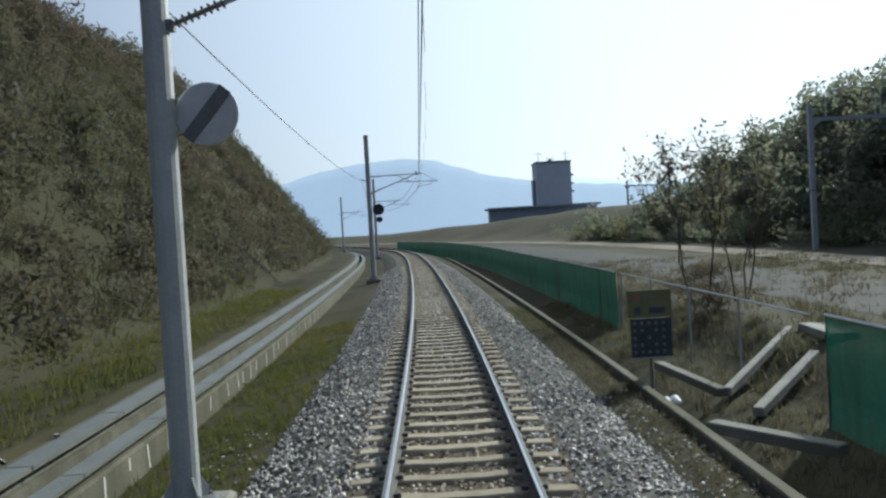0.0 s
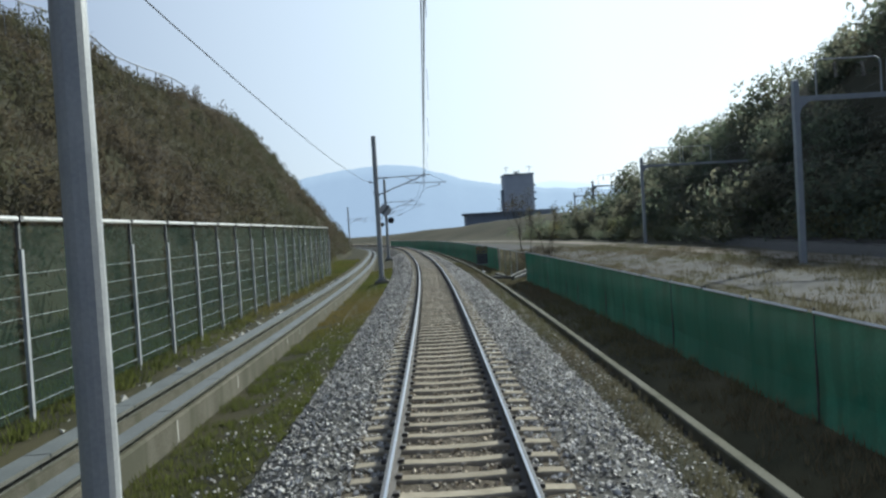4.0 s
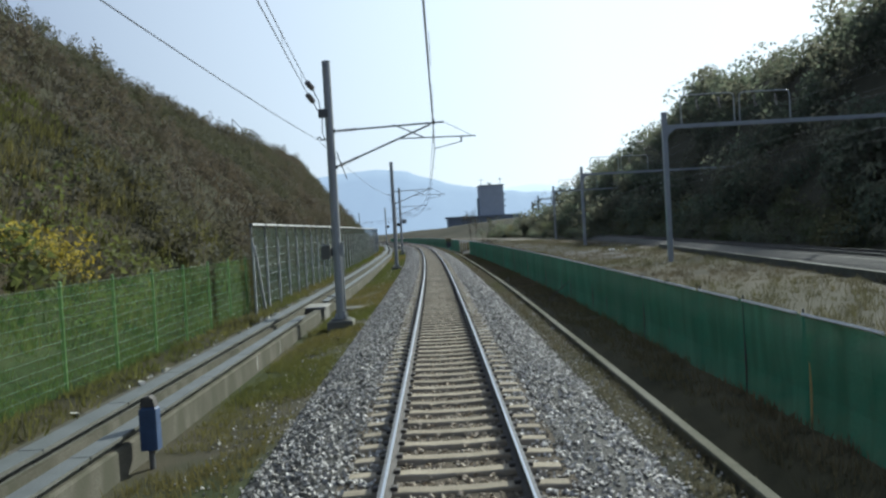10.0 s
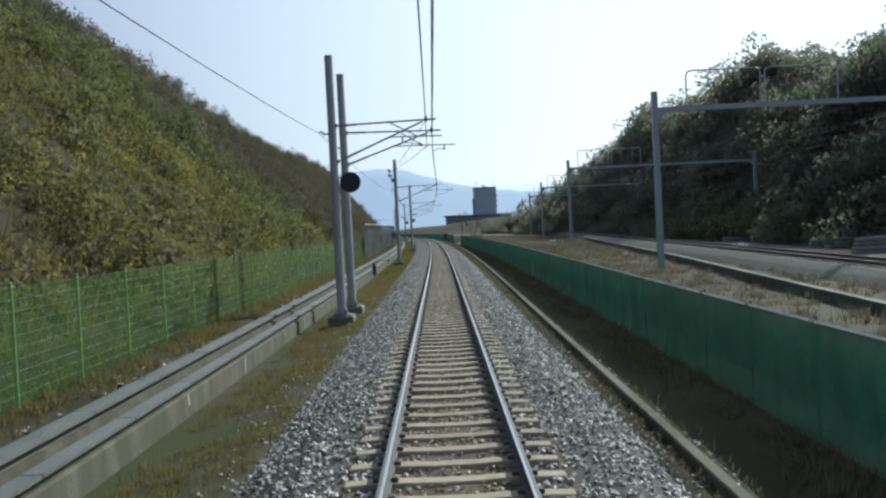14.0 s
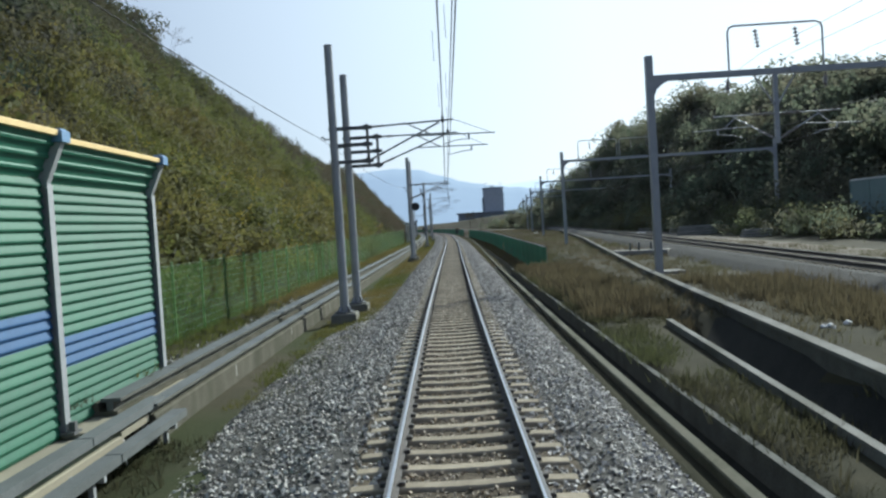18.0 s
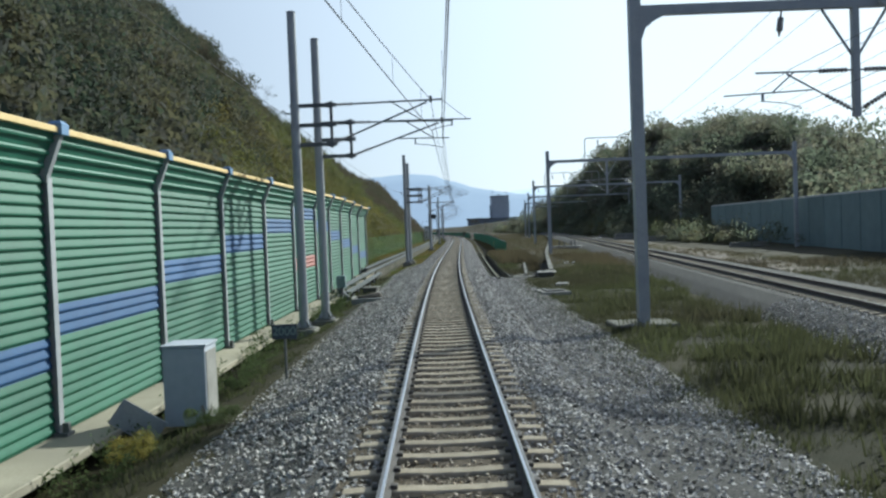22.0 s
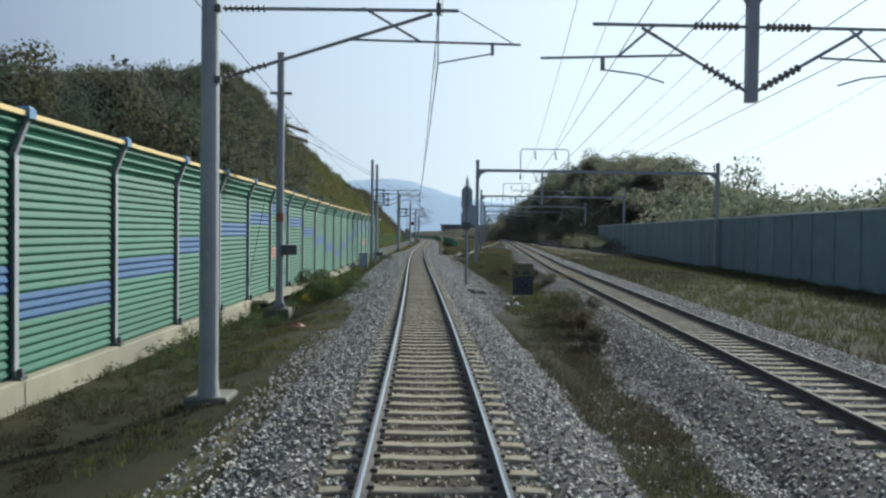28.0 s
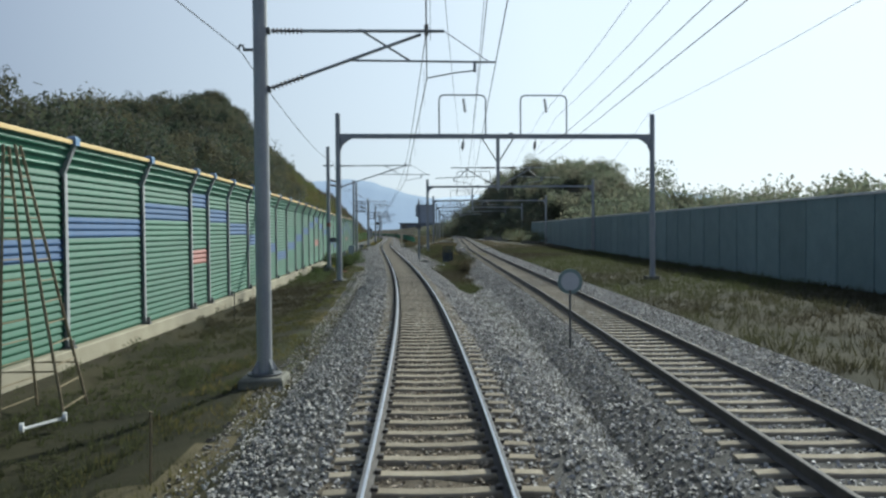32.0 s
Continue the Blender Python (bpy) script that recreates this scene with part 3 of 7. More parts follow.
def ground_z(u, l):
    u, l = np.broadcast_arrays(np.asarray(u, float), np.asarray(l, float))
    walled = 1 - smooth(u, 180, 186)
    # the grass strip beside the ballast on the left
    z = np.full(u.shape, -0.75)
    z = np.where((l < -2.6) & (l > -9), -0.72 - 0.22 * walled * smooth(-l, 2.6, 4.6) - (0.6 - 0.2 * smooth(u, 258, 275)) * (1 - walled) * smooth(-l, 3.6, 6.2), z)
    # behind the retaining wall, or the low ground under the noise barrier
    up = np.where(l < wall_l(u) - 1.0, -0.12, z)
    z = np.where(walled > 0.5, up, np.where(l < -9.5, -0.7, z))
    # left hillside
    rise = np.maximum(-l - foot_l(u), 0) * slope_k(u)
    top = np.interp(u, RIDGE_U, RIDGE_Z)
    hill = np.minimum(rise, top + np.interp(u, [60, 120, 220, 260], [0.10, -0.05, -0.05, 0.08]) * np.maximum(-l - foot_l(u) - top / slope_k(u), 0))
    hill = hill + np.minimum(rise, 2.0) * (0.28 * bumps(u, l, 0.21) + 0.16 * bumps(u, l, 0.63))
    z = np.where(l < -8.4, np.where(walled > 0.5, -0.12, -0.9) + hill, z)
    # right: verge, ditch, bank, plain
    old = 1 - smooth(u, 141, 144)
    cut = smooth(l, 3.65, 3.75) * (1 - smooth(l, 5.0, 6.3))
    zr = -0.62 - 1.3 * cut - 0.95 * smooth(l, 5.2, 6.2) * (1 - smooth(l, 7.2, 9.5))
    cut2 = smooth(l, 3.15, 3.25) * (1 - smooth(l, 3.95, 4.05))
    edge = np.interp(u, [170, 189], [6.4, 5.1])
    cut3 = smooth(l, edge + 0.1, edge + 0.25) * (1 - smooth(l, edge + 1.35, edge + 1.6)) * smooth(u, 166, 172) * (1 - smooth(u, 186.8, 188.4))
    zs = -0.62 - 1.0 * cut2 - 0.12 * smooth(l, 4.0, 4.4) - 0.7 * cut3 + 0.12 * smooth(l, 7.5, 9.5)
    flat = -0.66 - 0.1 * smooth(l, 2.6, 4)
    mid = (1 - smooth(u, 189.6, 191.4)) * (1 - old)
    zr = zr * old + zs * mid + flat * (1 - old - mid)
    zr = zr + 0.05 * smooth(l, 8, 12) * bumps(u, l, 0.5) - 0.2 * smooth(l, 9, 14)
    crest = np.interp(u, [-260, -130, -100, -75, -50, -20, 10, 50, 85, 110, 130, 160, 260], [2, 7, 13, 20, 24, 26.5, 26.5, 22, 19, 11, 6, 4, 3])
    back = np.interp(u, [-20, 40, 85, 120], [84, 78, 62, 60])
    far_hill = crest * (smooth(l, 33, 60) - 0.92 * smooth(l, back, back + 40)) + 0.06 * crest * bumps(u, l, 0.12) * smooth(l, 40, 60)
    z = np.where(l > 2.6, zr + far_hill, z)
    # sunk under the ballast, which lies on it
    return np.where(np.abs(l) < 2.4, -0.85, z)


M["verge_soil"] = mat("verge_soil", (0.085, 0.074, 0.05), (0.055, 0.052, 0.032), 0.95, scale=1.3, fine=40, bump=0.8, mixc=(0.05, 0.058, 0.026))
M["tan_soil"] = mat("tan_soil", (0.145, 0.12, 0.07), (0.085, 0.075, 0.042), 0.95, scale=1.1, fine=25, bump=0.8, mixc=(0.055, 0.056, 0.028))


DRAIN = lambda u: np.interp(u, [20, 50, 93, 112, 154, 166, 178, 187.3], [25.0, 21.5, 17.0, 14.7, 9.9, 8.75, 7.6, 6.67])


def make_ground():
    us = np.concatenate([[-2600, -1500, -900, -600], np.arange(-400, 346, 2.0), [360, 400, 500, 700, 1200, 2500]])
    ls = np.concatenate([[-210, -170, -130, -100, -80, -65], np.arange(-56, -9, 2.0), np.arange(-8.8, 12, 0.32), np.arange(12, 44, 2.0), np.arange(44, 120, 6.0), [140, 200, 320, 600, 1200, 2600]])
    u, l = np.meshgrid(us, ls, indexing="ij")
    p = at(u, l, ground_z(u, l)).reshape(-1, 3)
    k = len(ls)
    i, j = np.meshgrid(np.arange(len(us) - 1), np.arange(k - 1), indexing="ij")
    a = i * k + j
    f = np.stack([a, a + k, a + k + 1, a + 1], -1).reshape(-1, 4)[:, ::-1]
    # a wide skirt out to the horizon
    o = len(p)
    p = np.concatenate([p, [(-4500, -4500, -3), (4500, -4500, -3), (4500, 4500, -3), (-4500, 4500, -3)]])
    f = np.concatenate([f, [(o, o + 1, o + 2, o + 3)]])
    me = mesh_of("ground", p, f, ["soil", "field", "hill_soil", "tan_soil", "mud", "verge_soil"])
    lm = np.concatenate([((ls[j] + ls[j + 1]) / 2).ravel(), [99]])
    um = np.concatenate([((us[i] + us[i + 1]) / 2).ravel(), [0]])
    me.polygons.foreach_set("material_index", np.where(lm < -8.4, 2, np.where((lm > 7.6) & ((lm > 60) | (um < 172)), 1, np.where((um > 142) & (um < 188.5) & (((lm > 3.1) & (lm < 4.05)) | ((um > 166) & (lm > np.interp(um, [166, 178.8, 188.2], [6.75, 5.85, 5.2])) & (lm < DRAIN(um)))), 4, np.where((um > 60) & (um < 200) & (lm < -2.5) & (lm > -5.6), 5, np.where((um > 284 + 3 * np.sin(lm * 5)) & (lm < -2.9) & (lm > -3.75 - 0.3 * np.sin(um * 0.37) - 0.3 * np.sin(um * 0.91 + 1)), 3, 0))))).astype(np.int32))
    me.polygons.foreach_set("use_smooth", np.ones(len(f), bool))
    return tagged(put("ground", me), "brown grassy ground with a bushy hillside and a ditch", "ground", kind="structure")


make_ground()

# ---- ballast bed ----
BED = [(-2.95, -0.85), (-2.7, -0.66), (-2.2, -0.40), (-1.75, -0.225), (-1.3, -0.215), (-0.9, -0.225), (-0.4, -0.225), (0, -0.22), (0.4, -0.225), (0.9, -0.225), (1.3, -0.215), (1.75, -0.225), (2.2, -0.40), (2.7, -0.66), (2.95, -0.85)]
bed = tagged(sweep("ballast_bed", BED, -300, 345, 0.6, ["ballast", "ballast_brown"], [0] * 4 + [1] * 6 + [0] * 4, wob=0.022), "grey crushed stone ballast bed", "ballast", kind="structure")
wide = sweep("ballast_apron", [(2.1, -0.44), (2.7, -0.55), (3.6, -0.63), (4.5, -0.70), (5.3, -0.90)], 191.2, 273, 0.6, "ballast", wob=0.03, dl=lambda u: np.interp(u, [258, 272], [0, -2.7]))
tagged(wide, "grey ballast spread wide beside the track", "ballast", kind="structure")
left_wide = sweep("ballast_apron_left", [(-4.6, -0.96), (-3.9, -0.76), (-3.2, -0.66), (-2.6, -0.55), (-2.1, -0.44)], 150.0, 274, 0.6, "ballast", wob=0.03, dl=lambda u: np.interp(u, [150, 172, 259, 273], [2.1, 0.15, 0, 2.3]))
tagged(left_wide, "grey ballast spread wide beside the track", "ballast", kind="structure")
OCTA_V = np.array([(1, 0, -0.25), (-1, 0.1, -0.2), (0.1, 0.9, -0.25), (0, -0.9, -0.15), (0.2, 0.1, 0.62)]) * 0.5
OCTA_F = np.array([(0, 2, 4), (2, 1, 4), (1, 3, 4), (3, 0, 4)])


def stones(name, n, u0, u1, l0, l1, small, big, seed, zf, label, dl=None, material="stone", gap=0.0):
    rs = np.random.RandomState(seed)
    u, l = rs.uniform(u0, u1, n), rs.uniform(l0, l1, n)
    on_sleeper = (np.abs(((u / 0.6) % 1) - 0.5) < 0.19) & (np.abs(l) < 1.22)
    near_rail = np.abs(np.abs(l) - 0.7525) < 0.1
    keep = ~(near_rail | on_sleeper | (np.abs(l) < gap))
    u, l = u[keep], l[keep]
    p = at(u, l, zf(u, l) + 0.02)
    if dl:
        inside = np.abs(l + dl(u)) > 2.5
        u, l = u[inside], l[inside]
        p = at(u, l + dl(u), zf(u, l) + 0.02)
    return scatter(name, OCTA_V, OCTA_F, p, rs.uniform(small, big, len(u)), material, seed=seed, tilt=1.2, label=label, category="ballast")


bed_z = lambda u, l: np.interp(l, [p[0] for p in BED], [p[1] for p in BED])
stones("ballast_stones", 300000, -14, 336, -2.75, 2.75, 0.045, 0.095, 3, bed_z, "loose grey ballast stones on the track bed", gap=0.76)
stones("inner_ballast_stones", 52000, -14, 336, -0.7, 0.7, 0.04, 0.08, 8, bed_z, "brownish ballast stones between the rails", material="stone_brown")
stones("left_apron_stones", 26000, 151, 273, -4.4, -2.5, 0.05, 0.09, 5, lambda u, l: np.interp(l, [-4.6, -3.9, -3.2, -2.6, -2.1], [-0.96, -0.76, -0.66, -0.55, -0.44]), "loose grey ballast stones beside the track", lambda u: np.interp(u, [150, 172, 259, 273], [2.1, 0.15, 0, 2.3]))
stones("apron_stones", 25500, 191.2, 272, 2.5, 5.2, 0.05, 0.09, 4, lambda u, l: np.interp(l, [2.1, 2.7, 3.6, 4.5, 5.3], [-0.44, -0.55, -0.63, -0.70, -0.90]), "loose grey ballast stones beside the track", lambda u: np.interp(u, [258, 272], [0, -2.7]))

stones("verge_stones", 9000, -14, 142, 2.6, 3.42, 0.045, 0.085, 11, lambda u, l: -0.64 + 0 * l, "scattered ballast stones on the verge of the ditch")
stones("left_verge_stones", 3600, -14, 152, -4.0, -2.6, 0.045, 0.085, 12, lambda u, l: np.interp(l, [-4.6, -2.6], [-0.93, -0.71]), "scattered ballast stones on the grass verge")
stones("path_stones", 5200, 272, 345, -3.5, -2.6, 0.045, 0.085, 13, lambda u, l: np.interp(l, [-3.6, -2.6], [-0.72, -0.66]), "ballast stones scattered on the trodden verge")
stones("far_ballast_stones", 20000, -60, -14, -2.75, 2.75, 0.05, 0.09, 7, bed_z, "loose grey ballast stones far along the track bed")
# ---- the track: rails on concrete sleepers ----
RAIL = [(-0.075, -0.172), (0.075, -0.172), (0.075, -0.160), (0.012, -0.142), (0.010, -0.045), (0.036, -0.036), (0.037, -0.008), (0.030, 0.0), (-0.030, 0.0), (-0.037, -0.008), (-0.036, -0.036), (-0.010, -0.045), (-0.012, -0.142), (-0.075, -0.160)]
RAIL_PICK = [1, 1, 1, 1, 1, 1, 0, 0, 0, 1, 1, 1, 1, 1]
track = thing("railway_track", pose(0, 0, 0), "steel rails with polished heads on grey concrete sleepers", "railway track", kind="structure")
for side in (-0.7525, 0.7525):
    # polished along the gauge side of the head, dull on the field side
    head = RAIL[:8] + [(math.copysign(0.004, -side), 0.0005)] + RAIL[8:]
    pick = [1] * 6 + ([0, 0, 2, 2] if side < 0 else [2, 2, 0, 0]) + [1] * 5
    sweep("rail", [(side + x, z) for x, z in head], -300, 345, 2.0, ["rail_top", "rail_side", "rail_dull"], pick, track, close=True)


def sleeper_mesh():
    s = Shape()
    prof = [(-1.2, -0.18), (-0.95, -0.168), (-0.5, -0.168), (-0.25, -0.180), (0.25, -0.180), (0.5, -0.168), (0.95, -0.168), (1.2, -0.18)]
    vs, fs = [], []
    for x, z in prof:
        vs += [(x, -0.13, -0.30), (x, -0.105, z - 0.014), (x, -0.088, z), (x, 0.088, z), (x, 0.105, z - 0.014), (x, 0.13, -0.30)]
    for i in range(len(prof) - 1):
        fs += [(6 * i + j, 6 * i + 6 + j, 6 * i + 7 + j, 6 * i + 1 + j) for j in range(5)]
    fs += [(5, 4, 3, 2, 1, 0), tuple(range(42, 48))]
    return s.add(vs, fs)


SLEEPER = sleeper_mesh().mesh("sleeper", "sleeper")
for i in range(300):
    u = (int(90 / 0.6) + i + 0.5) * 0.6
    put("sleeper", SLEEPER, track, stand(u, 0, 0))


def joined_sleepers(name, us, at_pose, mats, parent):
    base = np.array([tuple(v.co) for v in SLEEPER.vertices])
    faces = [tuple(p.vertices) for p in SLEEPER.polygons]
    vs, fs = [], []
    for u in us:
        m = np.array(at_pose(u))
        fs += [tuple(q + len(vs) * len(base) for q in f) for f in faces]
        vs.append(base @ m[:3, :3].T + m[:3, 3])
    ob = put(name, mesh_of(name, np.concatenate(vs), fs, mats), parent)
    return tagged(ob, "", kind="stuff")


rest = [(k + 0.5) * 0.6 for k in range(-330, 575) if not 150 <= k < 450]
joined_sleepers("sleepers", rest, lambda u: stand(u, 0, 0), "sleepers", track)


def clip_mesh():
    s = Shape()
    for x in (-0.10, 0.10):
        s.box((x, 0, -0.145), (0.07, 0.10, 0.045), bevel=0.01)
    return s


clip_base = clip_mesh()
vs = np.array(clip_base.v)
quads = np.array([f for f in clip_base.f])
cu = np.array([(k + 0.5) * 0.6 for k in range(-40, 572)])
P = np.concatenate([np.array([np.array(stand(u, s, 0)) for u in cu]) for s in (-0.7525, 0.7525)])
V = np.einsum("nij,kj->nki", P[:, :3, :3], vs) + P[:, None, :3, 3]
F = (quads[None] + (np.arange(len(P)) * len(vs))[:, None, None]).reshape(-1, 4)
tagged(put("rail_clips", mesh_of("rail_clips", V.reshape(-1, 3), F, "rail_side"), track), "rusty rail fastenings", kind="stuff")

# ---- the second line, straight, on the right ----
A2, B2 = Vector((-2.45, -313.0, 0)), Vector((24.2, -68.0, 0))
DIR2 = (B2 - A2).normalized()
YAW2 = math.degrees(math.atan2(-DIR2.x, DIR2.y))
LEN2 = 560.0
START2 = A2 - DIR2 * 60


def bow2(s):
    """The second line bows a little towards the first."""
    return np.interp(s, [0, 70, 100, 140, 220, 560], [-0.5, -0.74, -1.3, -1.95, -1.75, -1.8])


def stand2(s, l, z, turn=0.0):
    p = START2 + DIR2 * s + Vector((DIR2.y, -DIR2.x, 0)) * (l + float(bow2(s)))
    return pose(p.x, p.y, z, 0, 0, YAW2 + turn)


def sweep2(name, outline, s0, s1, mats, parent=None, pick=None):
    k, vs, fs, idx = len(outline), [], [], []
    steps = np.linspace(s0, s1, int((s1 - s0) / 6) + 2)
    for s in steps:
        m = stand2(s, 0, 0)
        vs += [tuple(m @ Vector((x, 0, z))) for x, z in outline]
    for i in range(len(steps) - 1):
        for j in range(k - 1):
            fs.append((i * k + j, i * k + k + j, i * k + k + j + 1, i * k + j + 1))
            idx.append(pick[j] if pick else 0)
    me = mesh_of(name, vs, fs, mats)
    me.polygons.foreach_set("material_index", np.array(idx, np.int32))
    return put(name, me, parent)


tagged(sweep2("second_ballast_bed", [(-3.1, -0.95), (-2.2, -0.45), (-1.6, -0.23), (0, -0.22), (1.6, -0.23), (2.7, -0.28), (3.2, -0.50), (4.0, -0.95)], 0, LEN2, "ballast"), "grey crushed stone ballast of the second line", "ballast", kind="structure")
track2 = thing("second_railway_track", pose(0, 0, 0), "second railway track with steel rails on concrete sleepers", "railway track", kind="structure")
loop = RAIL + RAIL[:1]
for side in (-0.7525, 0.7525):
    sweep2("rail", [(side + x, z) for x, z in loop], 0, LEN2, ["rail_side", "rail_side"], track2, RAIL_PICK)
for i in range(160):
    put("sleeper", SLEEPER, track2, stand2(20 + i * 0.6, 0, 0))
joined_sleepers("sleepers", [116 + 0.6 * i for i in range(280)], lambda s: stand2(s, 0, 0), "sleepers", track2)


def stones2():
    rs = np.random.RandomState(9)
    n = 130000
    s, l = 10 + 150 * rs.uniform(0, 1, n) ** 1.3, rs.uniform(-2.9, 3.6, n)
    keep = ~((np.abs(np.abs(l) - 0.7525) < 0.1) | ((np.abs((((s - 20) / 0.6) + 0.5) % 1 - 0.5) < 0.24) & (np.abs(l) < 1.22)))
    s, l = s[keep], l[keep]
    side = np.array((DIR2.y, -DIR2.x, 0))
    p = np.array(START2)[None] + np.array(DIR2)[None] * s[:, None] + side[None] * (l + bow2(s))[:, None]
    p[:, 2] = np.interp(l, [-3.1, -2.2, -1.6, 1.6, 2.7, 3.2, 4.0], [-0.95, -0.45, -0.23, -0.23, -0.28, -0.50, -0.95]) + 0.012
    scatter("second_ballast_stones", OCTA_V, OCTA_F, p, rs.uniform(0.05, 0.09, len(s)), "stone", seed=10, tilt=1.2, label="loose grey ballast stones on the second line", category="ballast")


stones2()


def second_line_l(us):
    """How far right of the first line the second one runs."""
    s = np.linspace(0, 200, 801)
    side = np.array((DIR2.y, -DIR2.x, 0))
    p = np.array(START2)[None] + np.array(DIR2)[None] * s[:, None] + side[None] * bow2(s)[:, None]
    out = []
    for u in us:
        o, e = at(u, 0, 0), at(u, 1, 0)
        d = p - o
        k = np.argmin(np.abs(d @ (at(u + 0.5, 0, 0) - o)))
        out.append(float(d[k] @ (e - o)))
    return np.array(out)


def ballast_between():
    us = np.arange(268, 345.1, 0.6)
    lb = second_line_l(us) - 1.9
    k = np.linspace(0, 1, 11)
    L = 2.15 + (lb - 2.15)[:, None] * k[None]
    deep = np.interp(us, [268, 284, 300], [0.52, 0.30, 0.10])[:, None]
    rs = np.random.RandomState(91)
    Z = -0.42 - deep * np.sin(np.pi * np.clip(k, 0, 1))[None] ** 0.7 + rs.uniform(-0.02, 0.02, L.shape)
    v = at(us[:, None], L, Z).reshape(-1, 3)
    i, j = np.meshgrid(np.arange(len(us) - 1), np.arange(10), indexing="ij")
    q = i * 11 + j
    fill = mesh_of("ballast_between_tracks", v, np.stack([q, q + 11, q + 12, q + 1], -1).reshape(-1, 4)[:, ::-1], ["ballast", "soil"])
    earthy = lambda u, r: (r > 0.14 + 0.04 * np.sin(u * 1.3)) & (r < 0.62 + 0.06 * np.sin(u * 0.8)) & (u < 297 - 12 * np.abs(r - 0.3))
    fill.polygons.foreach_set("material_index", earthy(us[i] + 0.3, k[j] + 0.05).ravel().astype(np.int32))
    tagged(put("ballast_between_tracks", fill), "grey ballast and bare soil in the strip between the two tracks", "ballast", kind="structure")
    n = 84000
    u, r = 345 - 76 * rs.uniform(0, 1, n) ** 1.25, rs.uniform(0, 1, n)
    l = 2.15 + (np.interp(u, us, lb) - 2.15) * r
    z = -0.42 - np.interp(u, us, deep[:, 0]) * np.sin(np.pi * r) ** 0.7
    bare = ~earthy(u, r) | (rs.uniform(0, 1, n) < 0.10)
    scatter("stones_between_tracks", OCTA_V, OCTA_F, at(u, l, z + 0.01)[bare], rs.uniform(0.045, 0.085, int(bare.sum())), "stone", seed=92, tilt=1.2, label="loose grey ballast stones between the two tracks", category="ballast")
    grown = earthy(u, r) & (rs.uniform(0, 1, n) < 0.16)
    grown |= (u > 296) & (u < 330) & (np.abs(r - 0.42) < 0.2) & (rs.uniform(0, 1, n) < 0.012)
    tv, tf = tuft(rs, 9, 1.0, 1.6)
    zt = np.maximum(z, -0.77)
    scatter("weeds_between_tracks", tv, tf, at(u, l, zt)[grown], rs.uniform(0.07, 0.2, int(grown.sum())), "weed", seed=95, tilt=0.2, label="brown weeds in the strip between the two tracks", category="grass")


ballast_between()

# ---- retaining wall with two cable ducts on the left ----
wall = tagged(sweep("retaining_wall", [(0, -1.3), (0, -0.50), (-0.04, -0.46), (-0.27, -0.46), (-0.27, -0.85), (-0.66, -0.85), (-0.66, -0.36), (-1.0, -0.36), (-1.0, -0.2), (-1.3, -0.2), (-1.3, -1.3)], -120, 182, 1.5, "wall_concrete", close=True, dl=wall_l), "stained grey concrete retaining wall", "wall", kind="structure")


def duct(l, z, w, h):
    d = thing("cable_duct", pose(0, 0, 0), "grey cable duct along the top of the retaining wall", "cable duct")
    us = np.arange(-118, 181, 3.0)
    for a in us:
        if abs(a - 72.5) < 1.6 and l > -0.5:
            continue
        m = z + h * 0.72
        o = [(l - w / 2 + 0.1, z), (l - w / 2 + 0.1, m), (l - w / 2, m), (l - w / 2, z + h), (l + w / 2, z + h), (l + w / 2, m), (l + w / 2 - 0.14, m), (l + w / 2 - 0.14, z)]
        # only the top keeps the duct colour; dark sides imitate shade under the lid
        sweep("duct_segment", o, a + 0.02, a + 2.985, 1.5, ["duct", "concrete_dark"], [1, 1, 1, 0, 1, 1, 1, 1], d, close=True, dl=wall_l)
    return d


M["pale_soil"] = mat("pale_soil", (0.15, 0.125, 0.085), (0.095, 0.08, 0.055), 0.95, scale=2, fine=30, bump=0.6)
M["duct"] = mat("duct", (0.135, 0.145, 0.142), (0.09, 0.098, 0.095), 0.6, scale=1.5, fine=30, bump=0.08, spread=0.03)
duct(-0.11, -0.457, 0.30, 0.18)
duct(-0.78, -0.357, 0.36, 0.22)
tagged(sweep("duct_trough_soil", [(-0.64, -0.62), (-0.45, -0.57), (-0.29, -0.60)], -118, 181, 1.0, "pale_soil", dl=wall_l, wob=0.02), "tan soil and leaves between the ducts", "soil", kind="structure")
lime_rs = np.random.RandomState(17)
lime_u = -60.0
while lime_u < 178:
    lime_u += lime_rs.uniform(0.4, 1.5) if -45 < lime_u < -1 else lime_rs.uniform(2.0, 8.0)
    lh, lean = lime_rs.uniform(0.15, 0.42), lime_rs.uniform(-0.08, 0.08)
    ls_ = Shape().prism([(0, 0), (0.004, 0), (0.004, lh), (0, lh)], -0.035, 0.02)
    ls_.v = [(x, y + lean * (lh - z) / lh, z) for x, y, z in ls_.v]
    put("lime_streak", ls_.mesh("lime_streak", "lime"), wall, stand(lime_u, float(wall_l(lime_u)), -0.52 - lh))

rub_rs = np.random.RandomState(93)
rub_u = rub_rs.uniform(-12, 178, 620)
rub_l = wall_l(rub_u) - rub_rs.uniform(1.05, 1.5, 620)
scatter("wall_rubble", OCTA_V, OCTA_F, at(rub_u, rub_l, -0.16 + 0 * rub_u), rub_rs.uniform(0.08, 0.26, 620), "lime", seed=94, tilt=0.7, label="pale rubble and broken concrete along the wall top", category="rubble")

